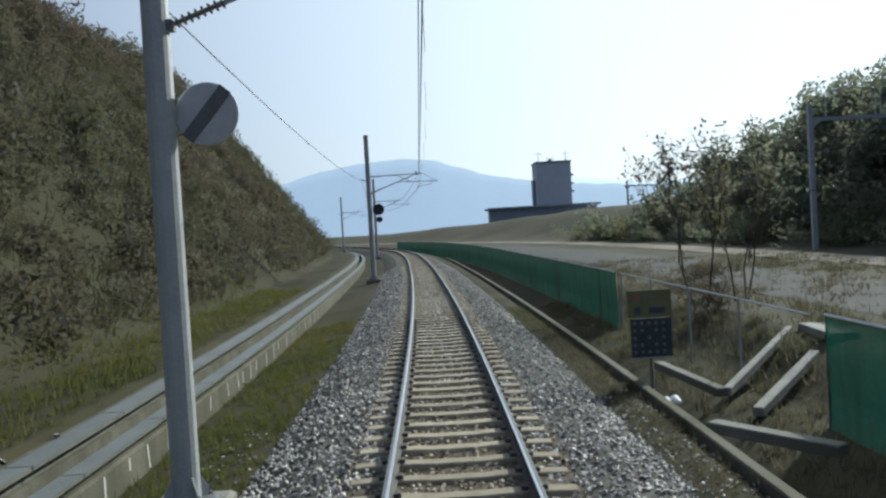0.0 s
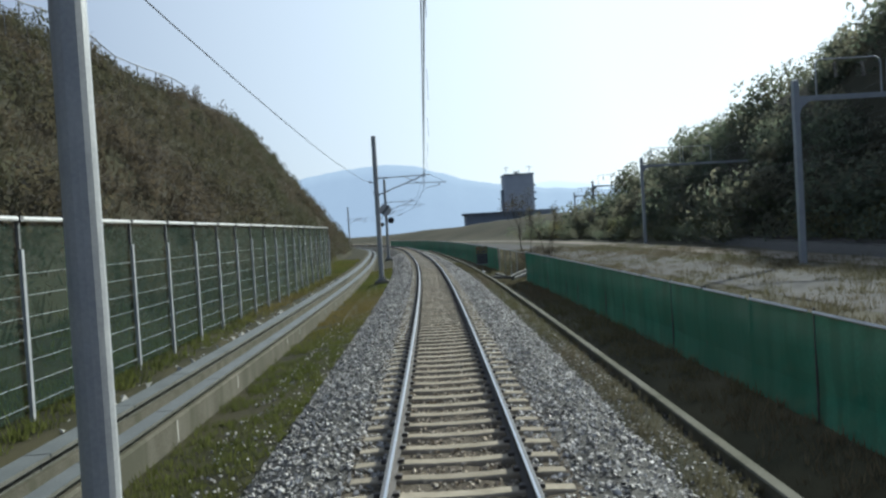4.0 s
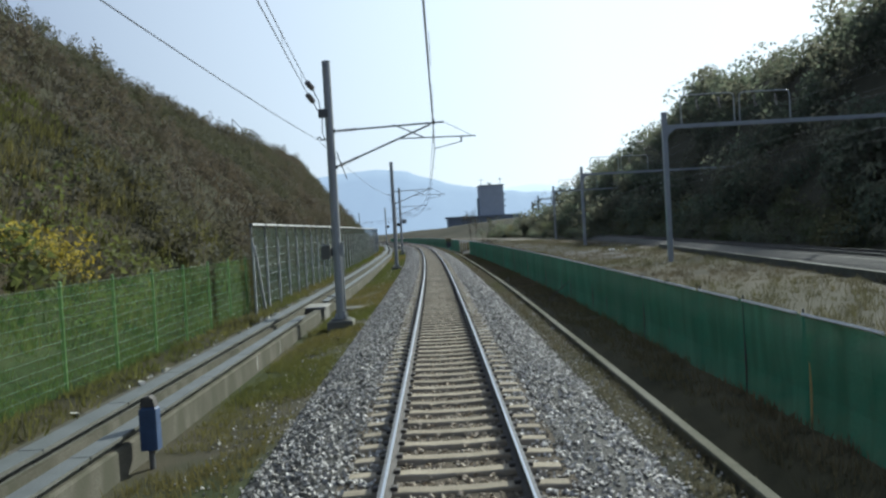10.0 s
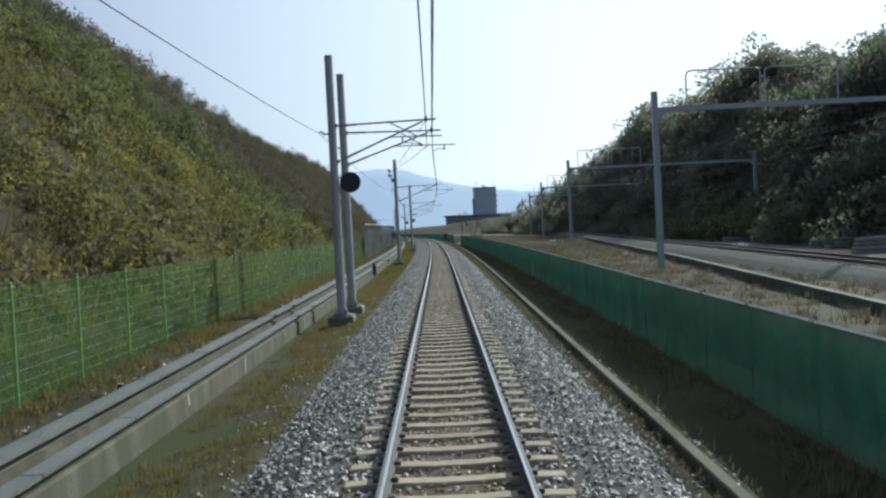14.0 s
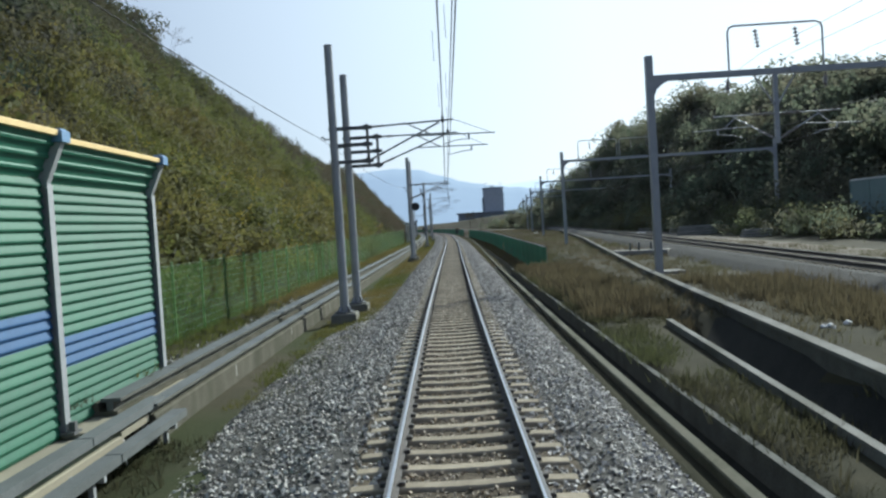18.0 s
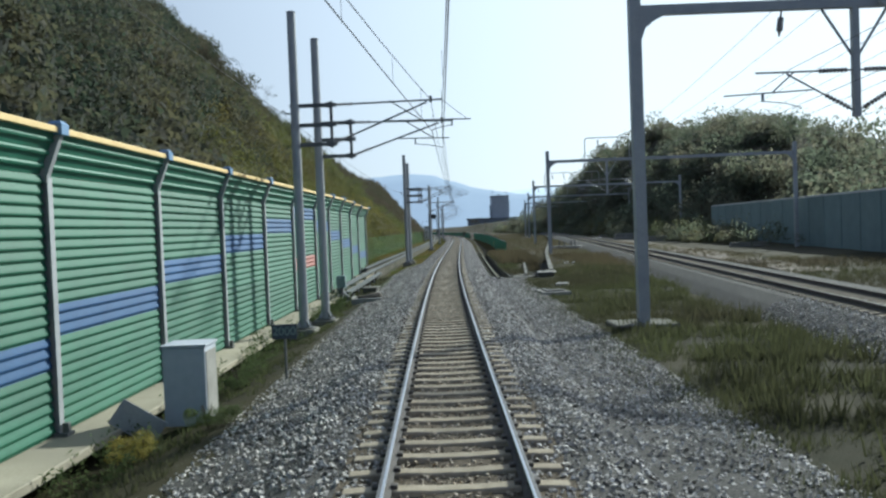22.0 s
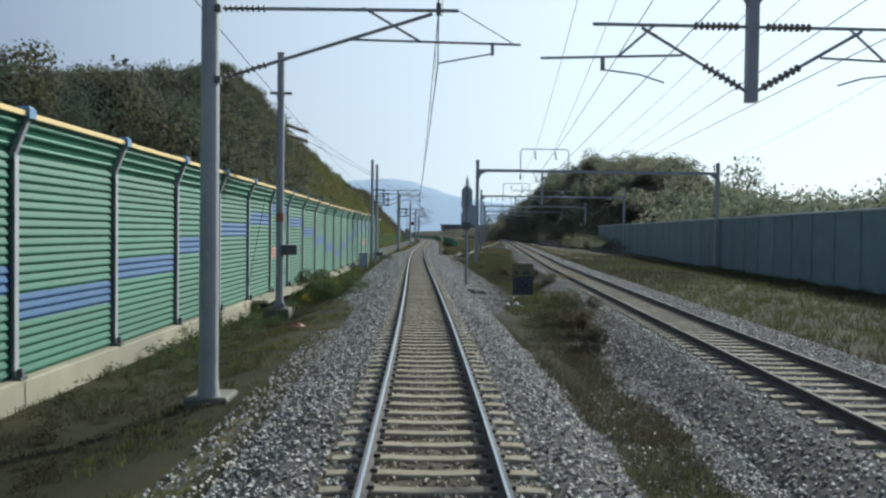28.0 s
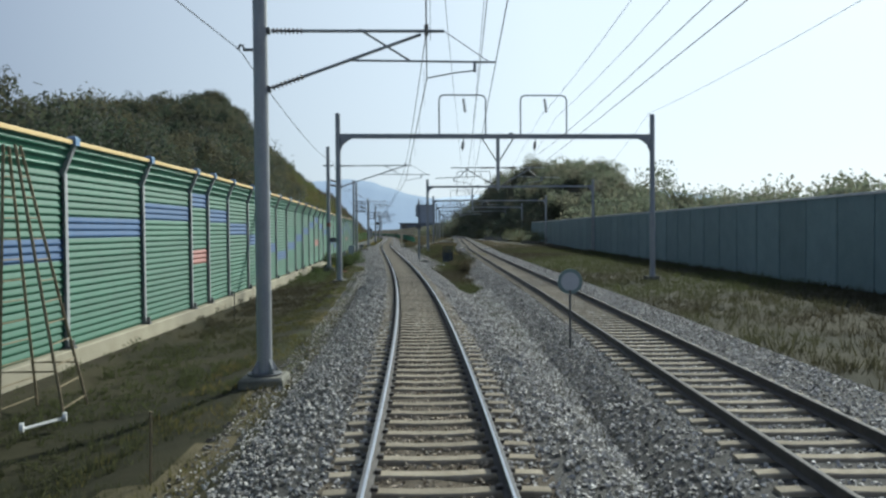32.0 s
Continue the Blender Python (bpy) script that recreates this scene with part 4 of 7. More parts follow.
# ---- kerb of the ditch on the right ----
tagged(sweep("ditch_kerb", [(3.44, -2.2), (3.44, -0.50), (3.46, -0.48), (3.60, -0.48), (3.62, -0.50), (3.62, -2.2)], -80, 142, 2.0, "moss_concrete", close=True, dl=lambda u: np.interp(u, [-80, 70, 142], [0, 0, -0.45])), "mossy weathered concrete kerb along the ditch", "kerb", kind="structure")
tagged(sweep("channel_kerb", [(2.95, -1.9), (2.95, -0.50), (2.97, -0.48), (3.12, -0.48), (3.14, -0.50), (3.14, -1.9)], 142, 192.6, 2.0, "moss_concrete", close=True, dl=lambda u: np.interp(u, [142, 192], [0.05, 0.0])), "yellowish concrete edge of the drain channel", "kerb", kind="structure")
tagged(sweep("channel_far_kerb", [(3.98, -1.9), (3.98, -0.72), (4.1, -0.72), (4.1, -1.9)], 142, 190.4, 2.0, "concrete_dark", close=True), "dark concrete far edge of the drain channel", "kerb", kind="structure")
# body darker than its coping: stain and the face's shade, both in the colour
drain_wall = tagged(sweep("drain_wall", [(0, -1.5), (0, -0.463), (0.24, -0.463), (0.24, -1.5)], 20, 187.3, 2.0, "concrete_dark", close=True, dl=DRAIN), "concrete drain wall across the grass, its face darkened for stain and shade", "wall", kind="structure")
sweep("coping", [(-0.03, -0.46), (-0.03, -0.38), (0.27, -0.38), (0.27, -0.46)], 20, 187.3, 2.0, "concrete", parent=drain_wall, close=True, dl=DRAIN)
tagged(sweep("inner_channel_kerb", [(0, -1.5), (0, -0.56), (0.16, -0.56), (0.16, -1.5)], 173, 188.2, 2.0, "concrete", close=True, dl=lambda u: np.interp(u, [166, 178.8, 188.2], [6.6, 5.68, 4.98])), "pale concrete kerb between the drain channels", "kerb", kind="structure")

# ---- overhead line: masts with cantilevers ----
def ribbed(shape, p, q, r0, r1, n):
    """A ribbed rod insulator from p to q."""
    p, q = Vector(p), Vector(q)
    d, rings = (q - p).length, []
    for i in range(n):
        h = d * i / n
        rings += [(h, r0), (h + d / n * 0.3, r0), (h + d / n * 0.4, r1), (h + d / n * 0.7, r1), (h + d / n * 0.8, r0)]
    return shape.lathe(p, q - p, rings + [(d, r0)], 10)


def cantilever(root, x0, reach, z_top=6.13, z_low=5.05, z_end=6.2, reg=1.4, z_reg=5.66, touch=0.0, z_touch=5.3, hook=0.9, y=0.0):
    """Arm tubes from x0 beside the pole to the wires over the track, whose middle lies at reach.

    reg, touch and hook: end of the registration tube, contact wire and steady arm's hook, from the track's middle.
    """
    q = lambda x, z: (x, y, z)
    n0 = lambda a, b, k: tuple(Vector(a) + (Vector(b) - Vector(a)) * k)
    top0, top1 = q(x0, z_top), q(reach + touch + 0.38, z_end)
    low0, low1 = q(x0, z_low), q(reach + touch - 0.12, z_end - 0.07)
    arm = part("top_tube", Shape().tube([n0(top0, top1, 0.19), top1], 0.035), "steel", root)
    put("insulator", ribbed(Shape(), n0(top0, top1, 0.02), n0(top0, top1, 0.2), 0.03, 0.065, 8).mesh("insulator", "insulator"), arm)
    arm = part("stay_tube", Shape().tube([n0(low0, low1, 0.2), low1], 0.035), "steel", root)
    put("insulator", ribbed(Shape(), n0(low0, low1, 0.02), n0(low0, low1, 0.23), 0.03, 0.065, 8).mesh("insulator", "insulator"), arm)
    knee = n0(low0, low1, (z_reg + 0.04 - z_low) / (z_end - 0.07 - z_low))
    reg1 = q(reach + reg, z_reg)
    part("registration_tube", Shape().tube([knee, reg1], 0.024), "steel", root)
    brace0 = n0(top0, top1, (reach + touch - 1.35 - x0) / (top1[0] - x0))
    part("brace_tube", Shape().tube([q(brace0[0] - 0.08, brace0[2] + 0.04), q(reach + touch - 0.35, z_reg + 0.03)], 0.024), "steel", root)
    bend = q(reach + touch + (hook - touch) * 0.55, z_touch + 0.13)
    s = Shape().box(q(reach + hook, z_reg - 0.09), (0.06, 0.06, 0.24)).tube([q(reach + hook, z_reg - 0.18), bend, q(reach + touch, z_touch + 0.02)], 0.016)
    part("steady_arm", s, "steel", root)
    if reg > 1.0:
        part("tie_wire", Shape().tube([top1, q(reach + reg - 0.15, z_reg + 0.02)], 0.009, 5), "wire", root)
    for p, dims in ((q(reach + touch, z_end + 0.02), (0.09, 0.09, 0.22)), (q(x0, z_top), (0.1, 0.14, 0.12)), (q(x0, z_low), (0.1, 0.14, 0.12))):
        part("clamp", Shape().box(p, dims), "dark_steel", root)


# arms by mast: z_top, z_low, z_end, reg, z_reg, touch, z_touch, hook
ARMS = {
    76.9: (6.34, 5.04, 6.46, 1.62, 5.90, 0.10, 5.49, 1.08),
    117.4: (6.55, 5.27, 6.48, 0.80, 5.88, -0.15, 5.62, 0.34),
    120.7: (6.42, 5.12, 6.50, 0.25, 5.88, -0.32, 5.52, -1.2),
    162.9: (6.31, 5.15, 6.29, 1.82, 5.72, 0.20, 5.37, 1.14),
    166.4: (6.28, 5.05, 6.38, 1.92, 5.81, 0.03, 5.49, 0.96),
    209.3: (6.71, 5.45, 6.64, 0.36, 5.99, 0.10, 5.62, -0.93),
    212.0: (6.97, 5.62, 7.02, 1.10, 6.31, -0.26, 5.95, 0.45),
    282.6: (6.72, 5.38, 6.76, 1.69, 6.14, 0.12, 5.74, 1.15),
    317.3: (6.80, 5.57, 6.80, 1.51, 6.14, 0.04, 5.78, 1.07),
}
PLAIN_ARM = (6.13, 5.07, 6.20, 1.40, 5.66, -0.03, 5.29, 0.9)


def mast(u, l, top, out=0.0, arm=True, base=-0.66, stub=5.95):
    root = thing("catenary_mast", stand(u, l, 0), "round grey steel catenary mast on a concrete footing", "catenary mast", "catenary masts along the line")
    part("pole", Shape().tube([(0, 0, base + 0.2), (0, 0, top)], 0.165, 16, 0.15), "steel", root)
    part("pole_cap", Shape().lathe((0, 0, top - 0.02), (0, 0, 1), [(0, 0.155), (0.03, 0.158), (0.05, 0.12)], 16), "dark_steel", root)
    part("footing", Shape().box((0, 0, base - 0.15), (0.92, 0.98, 0.6), bevel=0.05), "footing", root, "weathered concrete footing")
    part("base_plate", Shape().lathe((0, 0, base + 0.148), (0, 0, 1), [(0, 0.36), (0.045, 0.365), (0.055, 0.33)], 24), "dark_steel", root)
    for k in range(4):
        a = Matrix.Rotation(math.pi / 4 + k * math.pi / 2, 4, "Z")
        g = Shape().prism([(0.15, base + 0.2), (0.33, base + 0.2), (0.33, base + 0.24), (0.16, base + 0.5), (0.15, base + 0.5)], -0.012, 0.012)
        g.v = [tuple(a @ Vector(p)) for p in g.v]
        part("gusset", g, "steel", root)
        b = a @ Vector((0.30, 0.0, base + 0.2))
        part("anchor_bolt", Shape().lathe(tuple(b), (0, 0, 1), [(0, 0.03), (0.03, 0.03), (0.04, 0.016), (0.1, 0.016)], 6), "dark_steel", root)
    za, zl, ze, reg, zr, touch, zt, hook = ARMS.get(u, PLAIN_ARM)
    x0 = 0.16
    if out:
        x0 = out
        for z in (za, (za + zl) / 2, zl):
            s = Shape().box((out / 2, 0, z), (out + 0.34, 0.1, 0.13))
            s.prism([(out - 0.22, z - 0.065), (out + 0.03, z - 0.11), (out + 0.06, z + 0.11), (out - 0.08, z + 0.1), (out - 0.22, z + 0.065)], -0.06, 0.06)
            part("bracket_arm", s, "dark_steel", root)
        part("bracket_post", Shape().box((out, 0, (za + zl) / 2), (0.1, 0.1, za - zl + 0.24)), "dark_steel", root)
    if arm:
        cantilever(root, x0, -l, za, zl, ze, reg, zr, touch, zt, hook)
    if stub:
        s = Shape().box((-0.24, 0, stub), (0.24, 0.05, 0.05)).tube([(-0.34, 0, stub), (-0.37, 0, stub + 0.1), (-0.43, 0, stub + 0.1), (-0.47, 0, stub)], 0.025, 6)
        part("feeder_bracket", s, "dark_steel", root)
    return root


FEED = [(-139, -3.45, 5.9), (-95.5, -3.45, 5.9), (-51.8, -3.6, 5.9), (-9.3, -3.64, 5.88), (35.6, -3.62, 5.85), (76.9, -4.1, 6.05), (120.7, -4.18, 6.14), (166.4, -4.45, 5.92), (212.0, -5.4, 6.72), (282.6, -4.55, 6.95), (317.3, -3.92, 6.4), (360, -4.0, 6.5)]
MASTS = [(-139, -3.0, 8.8), (-95.5, -3.0, 8.8), (-51.8, -3.15, 8.8), (-9.3, -3.2, 8.85), (35.6, -3.2, 8.7), (76.9, -3.66, 8.85), (117.4, -3.74, 8.9), (120.7, -3.75, 8.95), (162.9, -3.97, 8.9), (166.4, -4.02, 9.35), (209.3, -4.62, 9.9), (212.0, -4.97, 10.2)]
for u, l, top in MASTS:
    mast(u, l, top, out=(1.25 if u > 150 else 0.0), base=(-0.66 if u < 200 else -0.9), stub=dict((f[0], f[2]) for f in FEED).get(u, 5.95))
mast(317.3, -3.48, 10.2, stub=6.4)
extra = mast(265.0, -5.87, 9.77, arm=False, base=-0.8, stub=0)
part("junction_box", Shape().box((0.42, -0.1, 1.75), (0.62, 0.35, 0.42), bevel=0.02), "dark_steel", extra, "grey junction box on the mast")
part("marker_band", Shape().lathe((0, 0, 2.9), (0, 0, 1), [(0, 0.17), (0, 0.172), (0.35, 0.172), (0.35, 0.17)], 16), "red_panel", extra, "faded red and yellow band")
part("crossarm", Shape().box((0, 0, 8.15), (0.9, 0.08, 0.1)), "dark_steel", extra)
part("guy_wire", Shape().tube([(-0.1, 0, 6.7), (-0.75, -3.2, -0.3)], 0.012, 5), "wire", extra)
for z in (6.55, 6.95):
    part("anchor_insulator", ribbed(Shape(), (0.15, 0.5, z), (0.75, 2.6, z - 0.05), 0.035, 0.09, 7), "insulator", extra)


def disc_sign(u, l, z, r, material, label):
    s = thing("round_sign", stand(u, l, z), label, "sign")
    part("disc", Shape().lathe((0, 0.02, 0), (0, -1, 0), [(0, r), (0.015, r + 0.01), (0.035, r + 0.01), (0.045, r - 0.01)], 36), material, s)
    for k in (0.55, -0.55):
        part("hanger", Shape().box((-r * 0.9, 0.06, r * k), (r * 1.1, 0.04, 0.05)), "dark_steel", s)
    return s


d = disc_sign(-9.4, -2.70, 4.05, 0.36, "sign_back", "round grey sign with a dark diagonal band on a mast")
part("band", Shape().box((0, -0.03, 0), (0.16, 0.006, 0.74), Matrix.Rotation(radians(40), 3, "Y").to_4x4()), "dark_steel", d)
disc_sign(-51.9, -2.6, 4.0, 0.36, "black", "round dark sign board on a mast")
disc_sign(-95.6, -2.5, 4.0, 0.36, "black", "round dark sign board on a mast")
disc_sign(120.6, -3.2, 4.35, 0.37, "black", "round dark sign board between paired masts")

# mast at the transition of fences: insulated feeder hanger and cable box
hang = thing("feeder_drop", stand(76.9, -3.66, 0), "brown insulators and drop cable on a mast", "insulator")
hang_s = ribbed(Shape(), (-0.42, -0.9, 7.3), (-0.5, -1.5, 7.42), 0.05, 0.1, 5)
hang_s2 = ribbed(Shape(), (-0.42, -0.9, 7.75), (-0.5, -1.5, 7.85), 0.05, 0.1, 5)
part("insulator", hang_s, "insulator", hang)
part("insulator", hang_s2, "insulator", hang)
part("pole_clamp", Shape().box((-0.2, 0, 7.0), (0.34, 0.3, 0.3), bevel=0.03), "dark_steel", hang)
for run in ([(-0.3, 0, 7.0), (-0.38, -0.4, 7.1), (-0.42, -0.9, 7.3)], [(-0.3, 0, 7.1), (-0.3, -0.3, 7.4), (-0.42, -0.9, 7.75)], [(-0.25, 0, 6.9), (-0.28, 0.05, 6.3), (-0.2, 0, 6.05)], [(0.2, 0, 5.6), (0.3, 0.1, 5.2), (0.5, 0.2, 4.6)]):
    part("cable", Shape().tube(run, 0.018, 6), "wire", hang)
bx = thing("mast_cabinet", stand(76.9, -4.02, 1.68), "dark metal cabinet with a pale side fixed to a mast", "cabinet")
part("body", Shape().box((-0.05, 0, 0.28), (0.3, 0.4, 0.5), bevel=0.02), "concrete", bx)
# thin panel that makes the right side lighter than the body
part("door", Shape().box((0.107, 0, 0.28), (0.014, 0.34, 0.44)), "concrete_light", bx)
part("lid", Shape().box((-0.05, 0, 0.55), (0.36, 0.46, 0.03)), "steel", bx)
part("bracket", Shape().box((0.15, 0.1, 0.28), (0.12, 0.08, 0.3)), "dark_steel", bx)
part("conduit", Shape().tube([(0.19, -0.1, -0.4), (0.19, -0.1, 2.3)], 0.03, 8).box((0.19, -0.14, 2.05), (0.12, 0.08, 0.5)), "steel", hang)


# ---- wires ----
def wire(name, p, q, sag, r, parent, n=10):
    p, q = Vector(p), Vector(q)
    pts = [p + (q - p) * (i / n) - Vector((0, 0, 4 * sag * (i / n) * (1 - i / n))) for i in range(n + 1)]
    return part(name, Shape().tube(pts, r, 5), "wire", parent)


def catenary(name, stops, label):
    """Stops of (u, l, contact z, carrier z): a carrier wire, a contact wire and their droppers."""
    root = thing(name, pose(0, 0, 0), label, "overhead wire")
    for (ua, la, ca, ta), (ub, lb, cb, tb) in zip(stops, stops[1:]):
        sag = min(0.42 * ((ub - ua) / 45) ** 2, 0.8)
        n = max(3, int((ub - ua) / 5))
        pt = lambda k, dz: tuple(at(ua + (ub - ua) * k, la + (lb - la) * k, dz))
        wire("carrier_wire", pt(0, ta), pt(1, tb), sag, 0.011, root)
        wire("contact_wire", pt(0, ca), pt(1, cb), 0.02, 0.012, root)
        for i in range(1, n):
            k = (i - 0.5) / (n - 1)
            zc, zt = ca + (cb - ca) * k, ta + (tb - ta) * k - 4 * sag * k * (1 - k)
            if zt > zc + 0.05:
                part("dropper", Shape().tube([pt(k, zc), pt(k, zt)], 0.006, 4), "wire", root)
    return root


catenary("overhead_line", [(-139, 0.2, 5.25, 6.2), (-95.5, -0.15, 5.25, 6.2), (-51.8, 0.1, 5.26, 6.2), (-9.3, -0.1, 5.28, 6.2), (35.6, -0.03, 5.29, 6.2), (76.9, 0.1, 5.49, 6.46), (117.4, -0.15, 5.62, 6.48), (162.9, 0.2, 5.37, 6.29), (209.3, 0.1, 5.62, 6.64), (282.6, 0.12, 5.74, 6.76), (317.3, 0.04, 5.78, 6.8), (345, 0.1, 5.8, 6.8)], "thin copper catenary wires over the track")
catenary("second_overhead_line", [(78.4, -4.15, 7.42, 7.85), (120.7, -0.32, 5.52, 6.5), (166.4, 0.03, 5.49, 6.38), (212.0, -0.26, 5.95, 7.02), (262.4, -5.1, 6.5, 6.9)], "second pair of catenary wires in the overlap spans")
feeder = thing("feeder_line", pose(0, 0, 0), "thin feeder wire along the masts", "overhead wire")
for (ua, la, za), (ub, lb, zb) in zip(FEED, FEED[1:]):
    wire("feeder_wire", at(ua, la, za), at(ub, lb, zb), 0.35, 0.010, feeder)

# ---- steel gantries of the main line ----
def gantry(u, l0, l1, top, hoops, hang_at=None, base=-0.95, single=False, down=1.1):
    g = thing("catenary_gantry", stand(u, l0, 0), "grey steel portal gantry with insulator hoops spanning the tracks", "catenary gantry", "gantries over the main line")
    w, beam = l1 - l0, top - down
    for x in (0, w):
        body = Shape().lathe((x, 0, base), (0, 0, 1), [(0, 0.27), (0.03, 0.27), (0.05, 0.22), (0.4, 0.185), (top - base - 0.05, 0.16), (top - base, 0.12)], 18) if single else Shape().box((x, 0, (top + base) / 2), (0.34, 0.34, top - base))
        p = part("post", body, "steel", g)
        put("footing", Shape().box((x, 0.2 if u > 200 else 0, base - 0.05), (2.0, 1.5, 0.30) if 200 < u < 230 else (0.82, 0.9, 0.34) if u > 230 else (1.1, 1.1, 0.34), bevel=0.04).mesh("footing", "footing"), p)
    part("beam", Shape().box((w / 2, 0, beam), (w, 0.22, 0.30)), "steel", g)
    for x, s in ((0.17, 1), (w - 0.17, -1)):
        part("haunch", Shape().prism([(x, beam - 0.15), (x + s * 0.75, beam - 0.15), (x + s * 0.45, beam - 0.3), (x + s * 0.15, beam - 0.55), (x, beam - 0.95)][::s], -0.1, 0.1), "steel", g)
    for a, b in hoops:
        h = 2.68 if single else 2.3
        r = 0.3
        pts = [(a, 0, beam + 0.15), (a, 0, beam + h - r), (a + 0.09, 0, beam + h - 0.09), (a + r, 0, beam + h), (b - r, 0, beam + h), (b - 0.09, 0, beam + h - 0.09), (b, 0, beam + h - r), (b, 0, beam + 0.15)]
        hp = part("hoop", Shape().tube(pts, 0.05, 8), "steel", g)
        for k in (0.52,) if single else (0.29, 0.71):
            x = a + (b - a) * k
            put("insulator", ribbed(Shape(), (x, 0, beam + h - 0.22), (x + 0.12, 0, beam + h - 1.12), 0.035, 0.12, 5).mesh("insulator", "insulator"), hp)
    if hang_at is not None:
        x = hang_at - l0
        part("drop_post", Shape().box((x, 0, beam - 1.75), (0.2, 0.2, 3.5)), "steel", g)
        for s in (-1, 1):
            part("drop_brace", Shape().tube([(x, 0, beam - 1.75), (x + s * 1.05, 0, beam - 0.1)], 0.045), "steel", g)
            t = part("arm_tube", Shape().tube([(x, 0, beam - 2.05), (x + s * 3.1, 0, beam - 2.05)], 0.035), "steel", g)
            put("insulator", ribbed(Shape(), (x + s * 0.25, 0, beam - 2.05), (x + s * 1.15, 0, beam - 2.05), 0.035, 0.08, 8).mesh("insulator", "insulator"), t)
            t = part("stay_tube", Shape().tube([(x, 0, beam - 3.35), (x + s * 2.15, 0, beam - 2.1)], 0.035), "steel", g)
            put("insulator", ribbed(Shape(), (x + s * 0.2, 0, beam - 3.23), (x + s * 0.95, 0, beam - 2.8), 0.035, 0.08, 7).mesh("insulator", "insulator"), t)
            part("registration_tube", Shape().tube([(x + s * 1.35, 0, beam - 2.62), (x + s * 4.1, 0, beam - 2.72)], 0.026), "steel", g)
            part("brace_tube", Shape().tube([(x + s * 1.9, 0, beam - 2.05), (x + s * 2.6, 0, beam - 2.66)], 0.026), "steel", g)
            part("steady_arm", Shape().box((x + s * 2.9, 0, beam - 2.82), (0.07, 0.07, 0.24)).tube([(x + s * 2.9, 0, beam - 2.92), (x + s * 2.2, 0, beam - 3.0), (x + s * 1.7, 0, beam - 3.15)], 0.018), "steel", g)
        for xx in (x - 2.25, x + 2.5):
            part("hanging_insulator", Shape().lathe((xx, 0, beam - 0.15), (-0.12, 0, -1), [(0, 0.03), (0.2, 0.035), (0.22, 0.09), (0.62, 0.10), (0.68, 0.04), (0.8, 0.03)], 10), "insulator", g)
        part("pulley", Shape().lathe((x + 0.85, -0.16, beam + 0.02), (0, -1, 0), [(0, 0.2), (0.06, 0.22), (0.12, 0.2)], 14), "steel", g)
    return g


GANTRIES = [(-160, 69.5, 90, 10.9), (-115, 44.8, 66, 10.8), (-60, 30.8, 54, 10.4), (-4.5, 22.4, 46.5, 10.2), (47, 17.6, 42, 10.3), (100.6, 13.66, 39, 10.2), (156.6, 10.2, 35.6, 10.1), (214.9, 6.15, 31.5, 10.12)]
for u, l0, l1, top in GANTRIES:
    near = u > 150
    gantry(u, l0, l1, top, [(4.5, 9.55) if u > 200 else (3.9, 8.5)] if near else [(2.0, 6.6), (6.9, 11.4)] if u > 90 else [(1.3, 5.3), (5.7, 9.5)], hang_at=l0 + (6.8 if u > 200 else 6.1) if near else None, base=-0.72 if u > 200 else -0.95)
gk = gantry(282.6, -4.2, 16.55, 10.12, [(6.55, 9.6), (11.9, 14.97)], hang_at=6.19, base=-0.75, single=True, down=1.48)
cantilever(gk, 0.17, 4.2, *ARMS[282.6], y=-0.1)
gantry(342, -8.5, 14.0, 10.2, [(6.6, 9.7), (11.95, 15.1)], hang_at=2.0, base=-0.75, single=True)


def main_wires():
    root = thing("main_line_wires", pose(0, 0, 0), "overhead wires strung between the gantries", "overhead wire")
    kinds = [(5.45, -0.2, 0.7), (7.15, -0.2, 0.7), (10.8, -0.2, 0.7), (12.5, -0.2, 0.7), (4.9, -3.0, 0.45), (9.0, -3.0, 0.45), (5.2, -4.1, 0.03), (8.7, -4.1, 0.03), (25.2, 0.0, 0.6)]
    rows = [([l0 + k[0] for k in kinds], u, top) for u, l0, l1, top in GANTRIES]
    rows.append(([3.5, 4.6, 9.0, 10.1, 4.3, 8.4, 4.6, 8.1, 16.3], 282.6, 10.15))
    rows.append(([-0.9, 0.3, 4.6, 5.8, 0.2, 4.4, 0.4, 4.2, 12.2], 342, 10.2))
    for (la, ua, ta), (lb, ub, tb) in zip(rows, rows[1:]):
        for i, (off, dz, sag) in enumerate(kinds):
            wire("line_wire", at(ua, la[i], ta + dz), at(ub, lb[i], tb + dz), sag, 0.010, root, 8)


main_wires()


# ---- noise barrier ----
BAY = 5.08
POSTS = [178.75, 183.1, 186.9, 191.1, 195.3, 199.5, 204.8, 209.9, 215.3, 220.5, 225.6, 230.8, 236.1, 241.3, 246.6, 251.9, 256.8, 261.7, 266.6, 271.7, 276.7, 281.7, 286.3, 291.6, 296.4, 300.2, 302.7, 307.9, 313.4, 318.6, 323.8, 329.0, 334.2, 339.4, 344.6]
BAYS = len(POSTS) - 1


def barrier_l(u):
    return float(np.interp(u, [175, 193, 221, 231, 280, 300, 314, 350], [-6.35, -6.5, -6.9, -7.15, -8.35, -8.75, -9.35, -10.3]))


